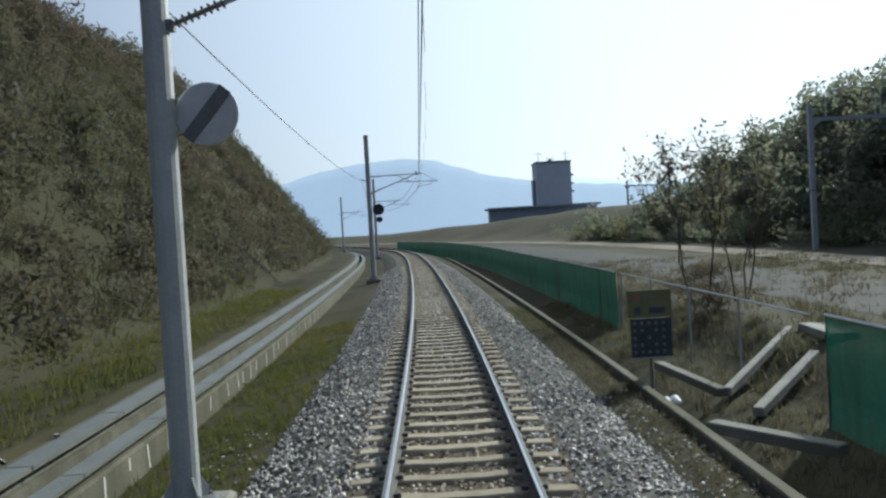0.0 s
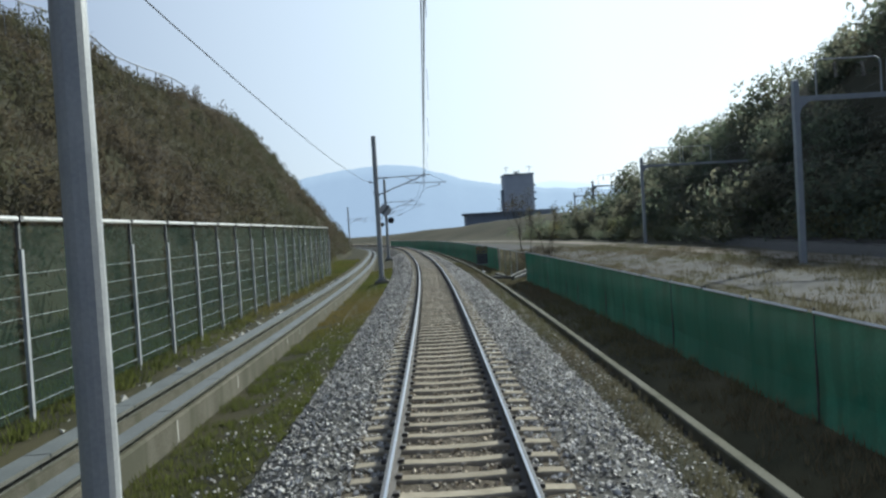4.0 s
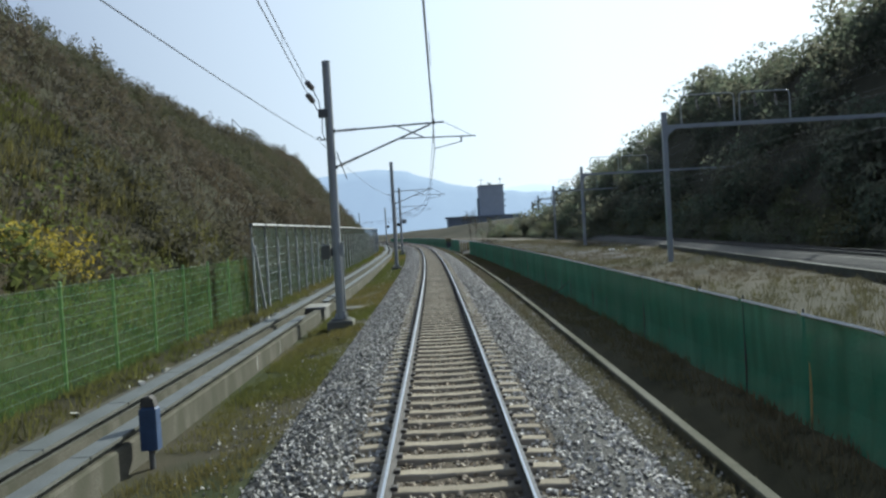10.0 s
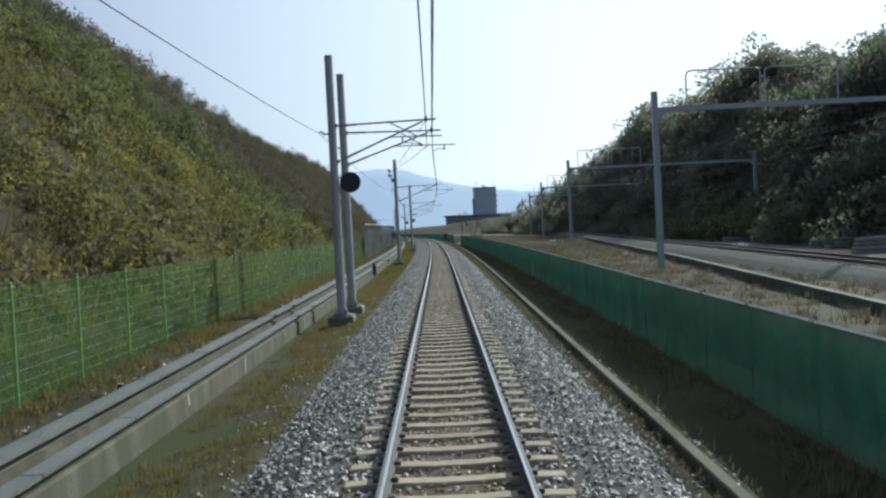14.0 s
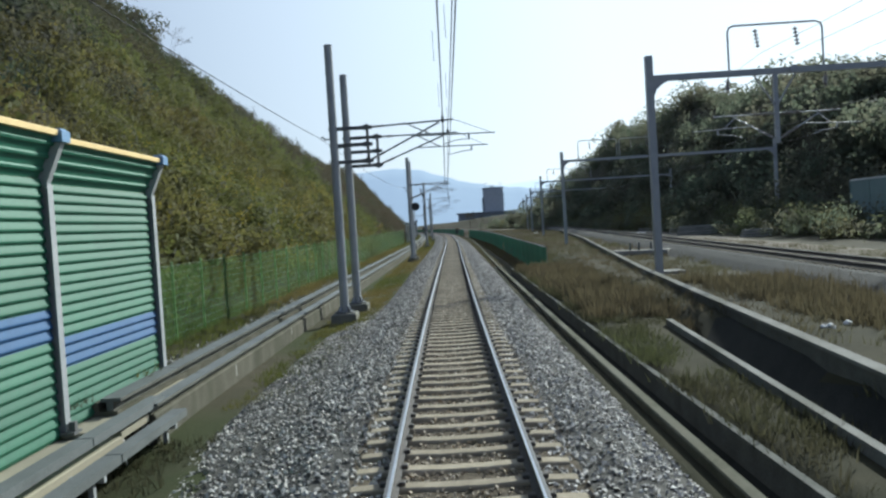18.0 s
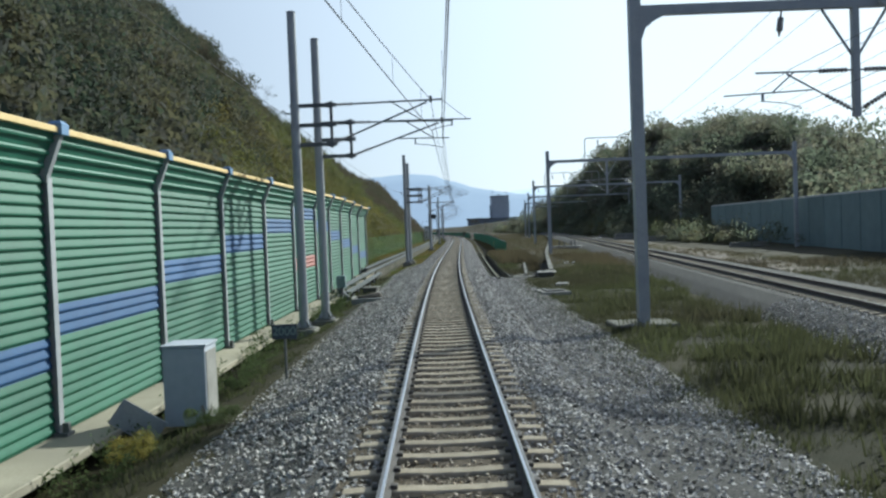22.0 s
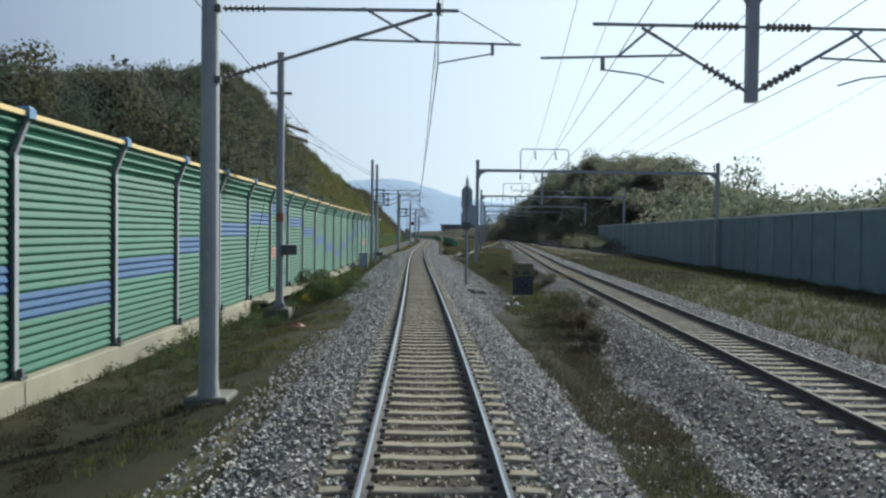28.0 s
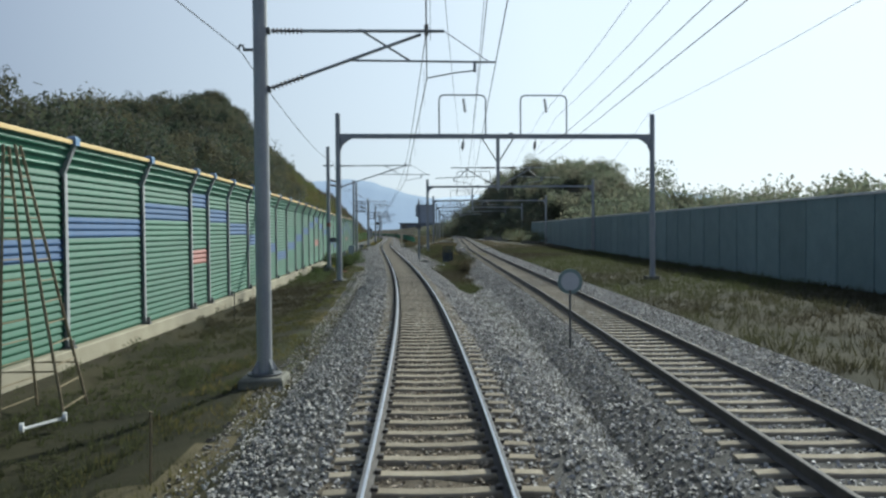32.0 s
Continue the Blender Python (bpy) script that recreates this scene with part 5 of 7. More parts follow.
def barrier_heights(u):
    """The foot and the top rail of the barrier, in metres above the rails."""
    return float(np.interp(u, [178.8, 183.1, 186.9, 191.1, 195.3, 215, 232, 252, 290, 310], [-0.42, -0.44, -0.58, -0.70, -0.79, -0.85, -0.83, -0.65, -0.47, -0.43])), float(np.interp(u, [178.8, 183.1, 186.9, 191.1, 195.3, 215, 232, 252, 290, 310], [4.26, 4.30, 4.45, 4.54, 4.55, 4.52, 4.54, 4.66, 4.84, 4.88]))


def cassette_mesh(name, material, length, height=0.5625, ribs=3):
    o, p = [], height / ribs
    for i in range(ribs):
        o += [(0.0, i * p), (0.0, i * p + 0.02), (0.032, i * p + 0.045), (0.04, i * p + 0.075), (0.03, i * p + 0.11), (0.006, i * p + p * 0.93)]
    o += [(0.0, height - 0.002), (-0.08, height - 0.002), (-0.08, 0)]
    return Shape().prism(o[::-1], -length / 2, length / 2).mesh(name, material)


def rail_shape(length):
    return Shape().box((0.30, 0, 4.62), (0.16, length, 0.11), bevel=0.02)


def barrier():
    root = thing("noise_barrier", pose(0, 0, 0), "green slatted metal noise barrier with blue bands and ochre top rail", "noise barrier")
    span = BAY - 0.16
    kinds = {k: cassette_mesh("panel", k + "_panel", span) for k in ("green", "blue", "red")}
    o = [(-0.02, 3.85)]
    for z in (4.0, 4.22, 4.43):
        o += [(-0.02 + (z + dz - 3.85) * 0.45 + out, z + dz - out * 0.4) for dz, out in ((-0.045, 0), (-0.02, 0.035), (0.02, 0.035), (0.045, 0))]
    o += [(0.30, 4.57), (0.26, 4.58), (-0.06, 3.86)]
    lean = Shape().prism(o, -span / 2, span / 2).mesh("top_panel", "dark_green_panel")
    ochre = rail_shape(BAY).mesh("top_rail", "ochre")
    # rolled H section, drawn upwards
    h = [(-0.10, -0.085), (-0.08, -0.085), (-0.08, -0.007), (0.10, -0.007), (0.10, -0.085), (0.12, -0.085), (0.12, 0.085), (0.10, 0.085), (0.10, 0.007), (-0.08, 0.007), (-0.08, 0.085), (-0.10, 0.085)]
    post = Shape().prism(h, -0.8, 3.8)
    post.v = [(x, -z, y) for x, y, z in post.v]
    post = post.mesh("post", "steel")
    arm = Shape().box((0.16, 0, 4.2), (0.17, 0.13, 0.98), Matrix.Rotation(radians(21), 4, "Y"), bevel=0.01).mesh("post_arm", "steel")
    foot = Shape().box((0.14, 0, -0.74), (0.26, 0.28, 0.06)).box((0.2, 0, -0.64), (0.1, 0.1, 0.2)).mesh("foot_plate", "dark_steel")
    cap = Shape().box((0.31, 0, 4.66), (0.26, 0.28, 0.25), bevel=0.06).mesh("rail_bracket", "blue_cap")
    base = Shape().box((0.02, 0, -1.15), (0.5, BAY + 0.14, 0.76), bevel=0.03).mesh("base_block", "ledge")
    slab = Shape().box((0.36, 0, -0.84), (1.26, BAY + 0.14, 0.14), bevel=0.02).mesh("base_slab", "ledge")
    # dark material here puts the shade of the overhanging slab into the colour
    stem = Shape().box((0.14, 0, -1.25), (0.6, BAY + 0.14, 0.68)).mesh("base_stem", "concrete_dark")
    for b in range(BAYS + 1):
        u = POSTS[b]
        lo, hi = barrier_heights(u)
        tall = (hi - lo) / 5.37
        a = stand(u, barrier_l(u), lo + 0.75 * tall) @ Matrix.Diagonal((1, 1, tall, 1))
        for nm, me in (("post", post), ("post_arm", arm), ("foot_plate", foot), ("rail_bracket", cap)):
            put(nm, me, root, a)
        if b == BAYS:
            break
        step = POSTS[b + 1] - u
        p, q = at(u, barrier_l(u), 0), at(u + step, barrier_l(u + step), 0)
        yaw = math.degrees(math.atan2(-(p - q)[0], (p - q)[1]))
        c = (p + q) / 2
        lo, hi = barrier_heights(u + step / 2)
        tall = (hi - lo) / 5.37
        m = pose(c[0], c[1], lo + 0.75 * tall, 0, 0, yaw) @ Matrix.Diagonal((1, (step - 0.16) / span, tall, 1))
        k = (b - 5) % 10
        blue = 7 - min(k, 10 - k)
        for r in range(8):
            kind = "blue" if r == blue else "red" if k == 0 and r == 3 else "green"
            put("panel", kinds[kind], root, m @ pose(0, 0, -0.75 + r * 0.574) @ Matrix.Diagonal((1, 1, 1.02, 1)))
        put("top_panel", lean, root, m)
        put("top_rail", ochre, root, m)
        if b < 17:
            put("base_slab", slab, root, m)
            put("base_stem", stem, root, m)
        else:
            put("base_block", base, root, m)


barrier()


# ---- rock fence: grey posts, wire strands, white top rail ----
def rock_fence():
    root = thing("rock_fence", pose(0, 0, 0), "grey steel rockfall fence with dark netting and a pale top rail", "fence")
    l, us = -6.7, np.concatenate([-11.1 + 2.29 * np.arange(6), [2.2], 6.39 + 2.352 * np.arange(-1, 31)])
    post = Shape().box((0, 0, 1.22), (0.06, 0.08, 2.84)).mesh("post", "steel")
    for u in us:
        put("post", post, root, stand(u, l, 0))
    for z in (0.15, 0.5, 0.85, 1.2, 1.55, 1.9, 2.25):
        sweep("strand", [(l - 0.004, z), (l, z + 0.004), (l + 0.004, z), (l, z - 0.004)], us[0], us[-1], 2.0, "steel", parent=root, close=True)
    sweep("netting", [(l - 0.06, 0.0), (l - 0.06, 3.08)], us[0], us[-1], 2.0, "mesh_dark", parent=root)
    for a, b in zip(us, us[1:]):
        sweep("top_rail", [(l - 0.05, 3.10), (l - 0.06, 3.13), (l - 0.05, 3.16), (l - 0.01, 3.175), (l + 0.03, 3.16), (l + 0.04, 3.13), (l + 0.03, 3.10)], a + 0.06, b - 0.06, 2.0, "pale_pipe", parent=root, close=True)
    clamp = Shape().box((-0.01, 0, 3.13), (0.13, 0.1, 0.09)).box((-0.03, 0, 2.9), (0.05, 0.06, 0.5)).mesh("rail_clamp", "dark_steel")
    for u in us:
        put("rail_clamp", clamp, root, stand(u, l, 0))
    for u, s in ((us[0], 1), (us[-1], -1)):
        m = stand(u, l, 0)
        b = part("brace", Shape().box((0, 0, 0), (0.08, 0.08, 2.7), Matrix.Rotation(radians(s * -27), 4, "X")), "steel", root)
        b.matrix_basis = m @ pose(0.05, -s * 0.65, 1.15)


rock_fence()


def green_fence():
    root = thing("green_fence", pose(0, 0, 0), "green welded mesh fence on slim posts along the slope foot", "fence")
    l = lambda u: np.interp(u, [70, 80, 178], [-7.1, -7.1, -7.3])
    post = Shape().box((0, 0, 0.85), (0.055, 0.055, 2.2)).lathe((0, 0, 1.95), (0, 0, 1), [(0, 0.04), (0.03, 0.04), (0.05, 0.01)], 8).mesh("post", "green_post")
    for u in np.arange(76.6, 176.5, 2.4):
        put("post", post, root, stand(u, float(l(u)), 0))
    sweep("mesh_panel", [(0.03, -0.1), (0.03, 1.9)], 76.2, 176.0, 2.4, "mesh_green", parent=root, dl=l)
    for z in np.arange(0.1, 1.95, 0.2):
        sweep("rail_wire", [(0.045, z), (0.05, z + 0.005), (0.055, z), (0.05, z - 0.005)], 76.2, 176.0, 2.4, "mesh_line", parent=root, close=True, dl=l)


green_fence()


def net_fence(u0, u1, l, name="windbreak_net"):
    root = thing(name, pose(0, 0, 0), "dark green netting fence with a pale pipe along its top", "fence")
    lf = lambda u: np.interp(u, [-60, 60, 142], [l, l, l - 0.6])
    post = Shape().tube([(0.05, 0, -1.9), (0.05, 0, 0.66)], 0.022, 8).mesh("post", "dark_steel")
    n = max(1, int((u1 - u0) / 3.0))
    step = (u1 - u0) / n
    for i in range(n + 1):
        put("post", post, root, stand(u0 + i * step, float(lf(u0 + i * step)), 0))
    for i in range(26, n, 15):
        st = part("stay", Shape().tube([(0.0, 0, -0.55), (-1.3, 0.4, -1.72)], 0.02, 6), "dark_steel", root)
        st.matrix_basis = stand(u0 + i * step, float(lf(u0 + i * step)), 0)
    for i in range(n):
        a, b = u0 + i * step, u0 + (i + 1) * step
        sag = 0.02 * math.sin(i * 2.3)
        sweep("net_panel", [(0.0, -1.75), (0.04, -0.9), (0.0, -0.2), (0, 0.56 + sag)], a, b, 0.5, "net", parent=root, dl=lambda u: lf(u) + 0.05 * np.sin(u * 2.1) * np.sin(u * 0.73))
        sweep("top_pipe", [(-0.06, 0.57), (-0.03, 0.605), (0.0, 0.57), (-0.03, 0.54)], a + 0.12, b - 0.12, 1.4, "white_steel", parent=root, close=True, dl=lf)


net_fence(-14.5, 142.0, 7.0)
net_fence(-140.0, -29.0, 6.8)
gap_pipe = thing("fence_pipe", pose(0, 0, 0), "pale pipe spanning the gap in the netting fence", "pipe")
for a in (-28.8, -25.2, -21.6, -18.2):
    sweep("pipe", [(6.875, 0.53), (6.9, 0.555), (6.925, 0.53), (6.9, 0.505)], a, a + 3.4, 1.4, "white_steel", parent=gap_pipe, close=True)
    gp = part("post", Shape().tube([(0.0, 0, -2.3), (0.0, 0, 0.55)], 0.03, 8), "steel", gap_pipe)
    gp.matrix_basis = stand(a, 6.9, 0)

# ---- pale noise wall beyond the second line ----
sw = thing("far_noise_wall", pose(0, 0, 0), "dark blue-grey noise wall with a pale cap beyond the second line", "noise barrier")
panel = Shape().box((0, 0, 1.6), (0.14, 3.9, 5.3)).mesh("panel", "sound_wall")
capm = Shape().box((0, 0, 4.32), (0.24, 3.96, 0.14), bevel=0.02).mesh("cap", "white_steel")
wpost = Shape().box((0, 0, 1.6), (0.22, 0.16, 5.4)).mesh("post", "sound_wall")
for i in range(62):
    for nm, me, ds in (("panel", panel, 0), ("cap", capm, 0), ("post", wpost, 2)):
        put(nm, me, sw, stand2(10 + i * 4.0 + ds, 17.0 - float(bow2(10 + i * 4.0 + ds)), 0))


# ---- hillsides and weeds ----
def slope_plants(name, n, u0, u1, l_of, size0, size1, leaf_mat, seed, leaves, leaf, label, zoff=-0.15, form=clump):
    rs = np.random.RandomState(seed)
    v, f = form(rs, leaves, leaf)
    u = rs.uniform(u0, u1, n)
    l = l_of(u, rs.uniform(0, 1, n))
    p = at(u, l, ground_z(u, l) + zoff)
    return scatter(name, v, f, p, rs.uniform(size0, size1, n), leaf_mat, seed=seed, tilt=0.25, label=label, category="bushes")


def ridge_l(u):
    return -foot_l(u) - np.interp(u, RIDGE_U, RIDGE_Z) / slope_k(u)


on_slope = lambda u, r: -0.5 - foot_l(u) + (ridge_l(u) - 2.5 + foot_l(u)) * r
on_ridge = lambda u, r: ridge_l(u) + 3.0 - 6.0 * r
low_slope = lambda u, r: -8.6 - 8.0 * r
slope_plants("slope_scrub", 2500, -125, 100, on_slope, 1.0, 2.2, "leaf_brown", 31, 92, 0.06, "dense brown autumn scrub on the cut slope")
slope_plants("near_slope_scrub", 1500, -60, 20, lambda u, r: on_slope(u, 0.85 * r), 0.6, 1.3, "leaf_brown", 102, 80, 0.06, "low dull brown scrub covering the cut slope")
slope_plants("slope_bushes", 1250, 78, 190, lambda u, r: on_slope(u, 0.6 * r), 1.0, 2.2, "leaf_green", 32, 92, 0.06, "green and ochre bushes on the hillside")
slope_plants("upper_scrub", 950, 76, 150, lambda u, r: on_slope(u, 0.48 + 0.52 * r), 1.2, 2.6, "leaf_umber", 85, 100, 0.06, "dull brown scrub on the upper hillside")
slope_plants("dark_scrub", 900, 138, 215, lambda u, r: on_slope(u, 0.35 + 0.65 * r), 1.4, 2.8, "leaf_dark", 86, 110, 0.06, "dark green scrub on the upper hillside")
slope_plants("yellow_shrubs", 210, 92, 165, low_slope, 0.8, 1.5, "leaf_yellow", 33, 70, 0.07, "yellow flowering shrubs low on the slope", 0.0)
slope_plants("golden_shrubs", 11, 82.5, 90, lambda u, r: -9.9 - 0.25 * (u - 82.5) - 1.0 * r, 0.8, 1.5, "leaf_gold", 71, 90, 0.06, "golden yellow autumn shrubs low on the slope", 0.1)
slope_plants("ridge_scrub", 420, -150, 110, on_ridge, 1.2, 2.4, "leaf_brown", 34, 100, 0.065, "uneven brown scrub along the ridge")
slope_plants("near_woods", 330, 236, 350, lambda u, r: -2.0 - foot_l(u) + (-40 + foot_l(u)) * r ** 1.2, 2.2, 3.8, "leaf_dark", 45, 760, 0.034, "dark green mixed trees behind the noise barrier", -0.6, crown)
slope_plants("wooded_slope", 800, 150, 240, lambda u, r: -1.5 - 13.0 * (1 - smooth(u, 180, 196)) - foot_l(u) + (-50 + foot_l(u)) * r ** 1.2, 3.0, 5.6, "leaf_dark", 35, 330, 0.042, "dark green mixed trees on the hillside", 0.3, crown)
slope_plants("upper_slope_woods", 420, 98, 200, lambda u, r: ridge_l(u) + (0.5 - r) * np.interp(u, [98, 125, 170, 200], [3.0, 12.0, 14.0, 8.0]) + 1.0, 2.4, 4.6, "leaf_dark", 75, 420, 0.036, "dark trees on the upper hillside", 0.0, crown)
slope_plants("slope_thickets", 240, 84, 190, lambda u, r: on_slope(u, 0.55 * r), 2.0, 3.6, "leaf_green", 76, 330, 0.042, "rounded green thickets on the hillside", -0.5, crown)
slope_plants("slope_thorns", 230, -110, 96, lambda u, r: on_slope(u, 0.82 * r), 1.8, 3.2, "leaf_brown", 77, 300, 0.042, "rounded brown thickets on the cut slope", -0.5, crown)
for seed in (78, 178):
    slope_plants("corner_trees", 52, 84, 122, lambda u, r: ridge_l(u) + 2.0 - 9.0 * r, 3.8, 6.8, "leaf_dark", seed, 520, 0.036, "dark trees on the shoulder of the hill", -0.6, crown)
slope_plants("ridge_trees", 260, 100, 300, on_ridge, 2.2, 5.0, "leaf_dark", 36, 480, 0.033, "dark tree tops along the ridge", 0.4, crown)
slope_plants("crest_trees", 420, 85, 215, lambda u, r: ridge_l(u) - 2.0 - 40.0 * r, 4.0, 6.5, "leaf_dark", 46, 270, 0.042, "dark tree tops on the hilltop", 0.4, crown)
for seed in (37, 137, 237, 337):
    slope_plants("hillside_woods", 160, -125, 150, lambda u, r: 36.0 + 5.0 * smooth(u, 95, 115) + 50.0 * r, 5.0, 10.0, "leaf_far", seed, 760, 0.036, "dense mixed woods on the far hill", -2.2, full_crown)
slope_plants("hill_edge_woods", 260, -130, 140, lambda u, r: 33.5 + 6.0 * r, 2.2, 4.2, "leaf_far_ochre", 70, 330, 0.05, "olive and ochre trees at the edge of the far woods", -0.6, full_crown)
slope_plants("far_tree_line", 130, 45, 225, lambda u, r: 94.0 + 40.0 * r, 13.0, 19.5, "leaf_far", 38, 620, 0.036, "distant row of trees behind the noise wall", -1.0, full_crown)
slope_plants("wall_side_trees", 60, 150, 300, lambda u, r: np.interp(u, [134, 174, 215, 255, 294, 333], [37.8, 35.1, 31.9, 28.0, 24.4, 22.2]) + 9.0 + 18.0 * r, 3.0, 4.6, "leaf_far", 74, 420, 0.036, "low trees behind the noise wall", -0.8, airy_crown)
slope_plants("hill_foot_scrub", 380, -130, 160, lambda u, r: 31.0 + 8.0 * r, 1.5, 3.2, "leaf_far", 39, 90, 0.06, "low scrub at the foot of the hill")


def weeds(name, n, u0, u1, l0, l1, h, mat_name, seed, label, blades=12, patchy=0.0, spread=0.16):
    rs = np.random.RandomState(seed)
    v, f = tuft(rs, blades, 1.0, spread / h)
    u, l = rs.uniform(u0, u1, n), l0 + (l1 - l0) * rs.uniform(0, 1, n)
    if patchy:
        keep = bumps(u * 1.7, l * 1.3, 0.6) + 0.6 * bumps(u, l, 1.9) > patchy - 0.6 * rs.uniform(0, 1, n)
        u, l = u[keep], l[keep]
    p = at(u, l, ground_z(u, l))
    return scatter(name, v, f, p, rs.uniform(0.5, 1.2, len(u)) * h, mat_name, seed=seed, tilt=0.2, label=label, category="grass")


weeds("verge_grass_far", 7500, 70, 180, -4.75, -2.9, 0.15, "grass", 79, "thin patches of short grass beside the ballast", patchy=-0.2, blades=9)
weeds("verge_grass", 9500, -30, 90, -4.75, -2.75, 0.15, "grass", 41, "short yellow-green grass beside the ballast", patchy=-0.45, blades=9)
weeds("ditch_verge_grass", 6000, -30, 142, 2.75, 3.4, 0.13, "dry_grass", 42, "thin dry grass on the verge of the ditch", blades=8, patchy=0.0)
weeds("bank_weeds", 5600, -40, 142, 5.45, 9.0, 0.27, "dry_grass", 43, "dry brown weeds on the ditch bank", patchy=0.0, spread=0.3)
weeds("field_grass", 15000, -60, 190, 8.0, 27.0, 0.32, "dry_grass", 44, "patchy dry grass on the plain", patchy=-0.05, spread=0.45)
weeds("bank_top_weeds", 3600, 142, 173, 4.2, 8.4, 0.17, "weed", 66, "dry brown weeds between the channel and the drain wall", blades=9, patchy=-0.4, spread=0.35)
weeds("bank_tall_weeds", 1700, 144, 171, 4.5, 7.6, 0.5, "tall_dry", 99, "tall brown dried weeds on the bank beside the channel", blades=13, patchy=0.05, spread=0.5)
weeds("reed_patch", 2600, 160, 182, 10.2, 17.0, 0.5, "tall_dry", 100, "patch of tan dry reeds beyond the drain wall", blades=10, patchy=-0.3, spread=0.5)
weeds("track_tall_weeds", 2600, 206, 268, 5.4, 10.0, 0.42, "weed", 101, "dark brown weeds between the tracks", blades=10, patchy=0.15, spread=0.45)
weeds("chamber_grass", 4200, 182, 200, 6.6, 15.0, 0.24, "weed", 103, "dark rough grass round the drain chamber", blades=10, patchy=-0.5, spread=0.4)
weeds("channel_weeds", 1900, 142, 188, 4.05, 5.3, 0.2, "weed", 45, "brown weeds beside the drain channel", patchy=-0.1, spread=0.35)
weeds("barrier_foot_grass", 17000, 182, 345, -8.6, -4.1, 0.17, "weed", 46, "rough dark grass under the noise barrier", blades=8, patchy=-0.1, spread=0.25)
weeds("between_tracks_grass", 21000, 192, 300, 3.6, 10.0, 0.19, "weed", 47, "weedy brown grass between the tracks", blades=8, patchy=-0.35, spread=0.3)
weeds("slope_grass", 15500, -90, 108, -30.0, -8.8, 0.6, "scrub_grass", 49, "rough brown grass on the slope", blades=7, patchy=-0.6, spread=0.5)
weeds("far_verge_grass", 15000, 180, 345, 9.0, 31.0, 0.35, "weed", 50, "rough dark grass before the far noise wall", blades=8, patchy=-0.6, spread=0.5)
weeds("path_grass", 3800, 258, 345, -4.9, -2.95, 0.10, "weed", 58, "thin trodden grass beside the ballast", blades=8, patchy=-0.15, spread=0.25)
weeds("green_path_grass", 2600, 262, 345, -5.2, -2.9, 0.13, "grass", 98, "tufts of green grass beside the ballast", blades=9, patchy=0.15, spread=0.3)
weeds("hillside_grass", 16000, 64, 182, -24.0, -8.8, 0.5, "grass", 57, "green and ochre grass low on the hillside", blades=7, patchy=-0.6, spread=0.5)
weeds("slope_foot_grass", 12000, -40, 180, -9.4, -6.1, 0.22, "grass", 48, "grass at the foot of the slope", blades=9, patchy=-0.6, spread=0.25)


slope_plants("barrier_foot_weeds", 275, 196, 278, lambda u, r: -6.5 + 0.25 * np.sin(u * 0.5) - 0.012 * (u - 196) + 1.7 * r, 0.35, 0.95, "leaf_lush", 68, 150, 0.05, "lush low green weeds along the foot of the barrier", -0.1)
slope_plants("barrier_verge_weeds", 420, 264, 345, lambda u, r: -8.3 - 0.01 * (u - 264) + 3.6 * r, 0.25, 0.6, "weed", 69, 90, 0.06, "dark low weeds under the barrier", -0.12)


def bush(u, l, size, leaf_mat, seed, label, name="bush", stems=5):
    rs = np.random.RandomState(seed)
    b = thing(name, stand(u, l, float(ground_z(u, l))), label, "bush")
    v, f = clump(rs, 2800, 0.024)
    put("foliage", mesh_of("foliage", np.array(v) * (1.2 * size, 1.2 * size, 0.75 * size) + (0, 0, 0.02), f, leaf_mat), b)
    for i in range(stems):
        a = rs.uniform(0, 6.28)
        part("stem", Shape().tube([(0, 0, -0.05), (0.2 * size * math.cos(a), 0.2 * size * math.sin(a), 0.6 * size)], 0.012, 5, 0.006), "bark", b)
    return b


bush(250.3, -6.1, 2.3, "leaf_lush", 87, "tall leafy weed standing against the barrier", stems=7)
bush(247.4, -5.4, 1.0, "leaf_gold", 88, "yellow flowering weed at the foot of the barrier")
bush(255.7, -5.9, 0.7, "leaf_gold", 89, "yellow flowering weed at the foot of the barrier")
bush(253.0, -5.6, 1.6, "weed", 90, "dull brown-green weeds at the foot of the barrier")
bush(258.9, -4.6, 1.6, "leaf_lush", 96, "green weedy bush at the foot of the barrier")
bush(256.4, -4.7, 2.1, "leaf_lush", 51, "green weedy bush at the foot of the barrier")
bush(246.5, -5.2, 1.0, "leaf_yellow", 52, "yellow flowering weed at the foot of the barrier")
bush(254.4, -4.1, 1.5, "leaf_lush", 53, "green weedy bush at the foot of the barrier")
bush(257.6, -3.8, 1.2, "leaf_lush", 54, "green weedy bush at the foot of the barrier")
bush(226.4, -5.2, 0.75, "leaf_yellow", 59, "yellow flowering weeds by the trackside box")
bush(225.6, -4.3, 0.7, "leaf_lush", 60, "low green weeds by the trackside box")
bush(220.8, -5.0, 0.8, "leaf_lush", 67, "low green weeds at the foot of the barrier")
for i, (u, l, size) in enumerate([(264.5, 6.0, 1.3), (266.8, 5.6, 1.5), (269.6, 5.3, 1.6), (272.6, 5.1, 1.4), (275.4, 4.9, 1.1), (245.0, 7.6, 1.3), (238.5, 6.6, 1.2), (252.0, 7.4, 1.4)]):
    bush(u, l, size, "weed" if i % 3 else "tall_dry", 110 + i, "dull brown dried weeds between the tracks")
bush(262.4, 6.3, 1.0, "leaf_yellow", 120, "yellowing weeds between the tracks")
bush(249.0, 9.3, 1.1, "leaf_yellow", 55, "yellowing weeds between the tracks")
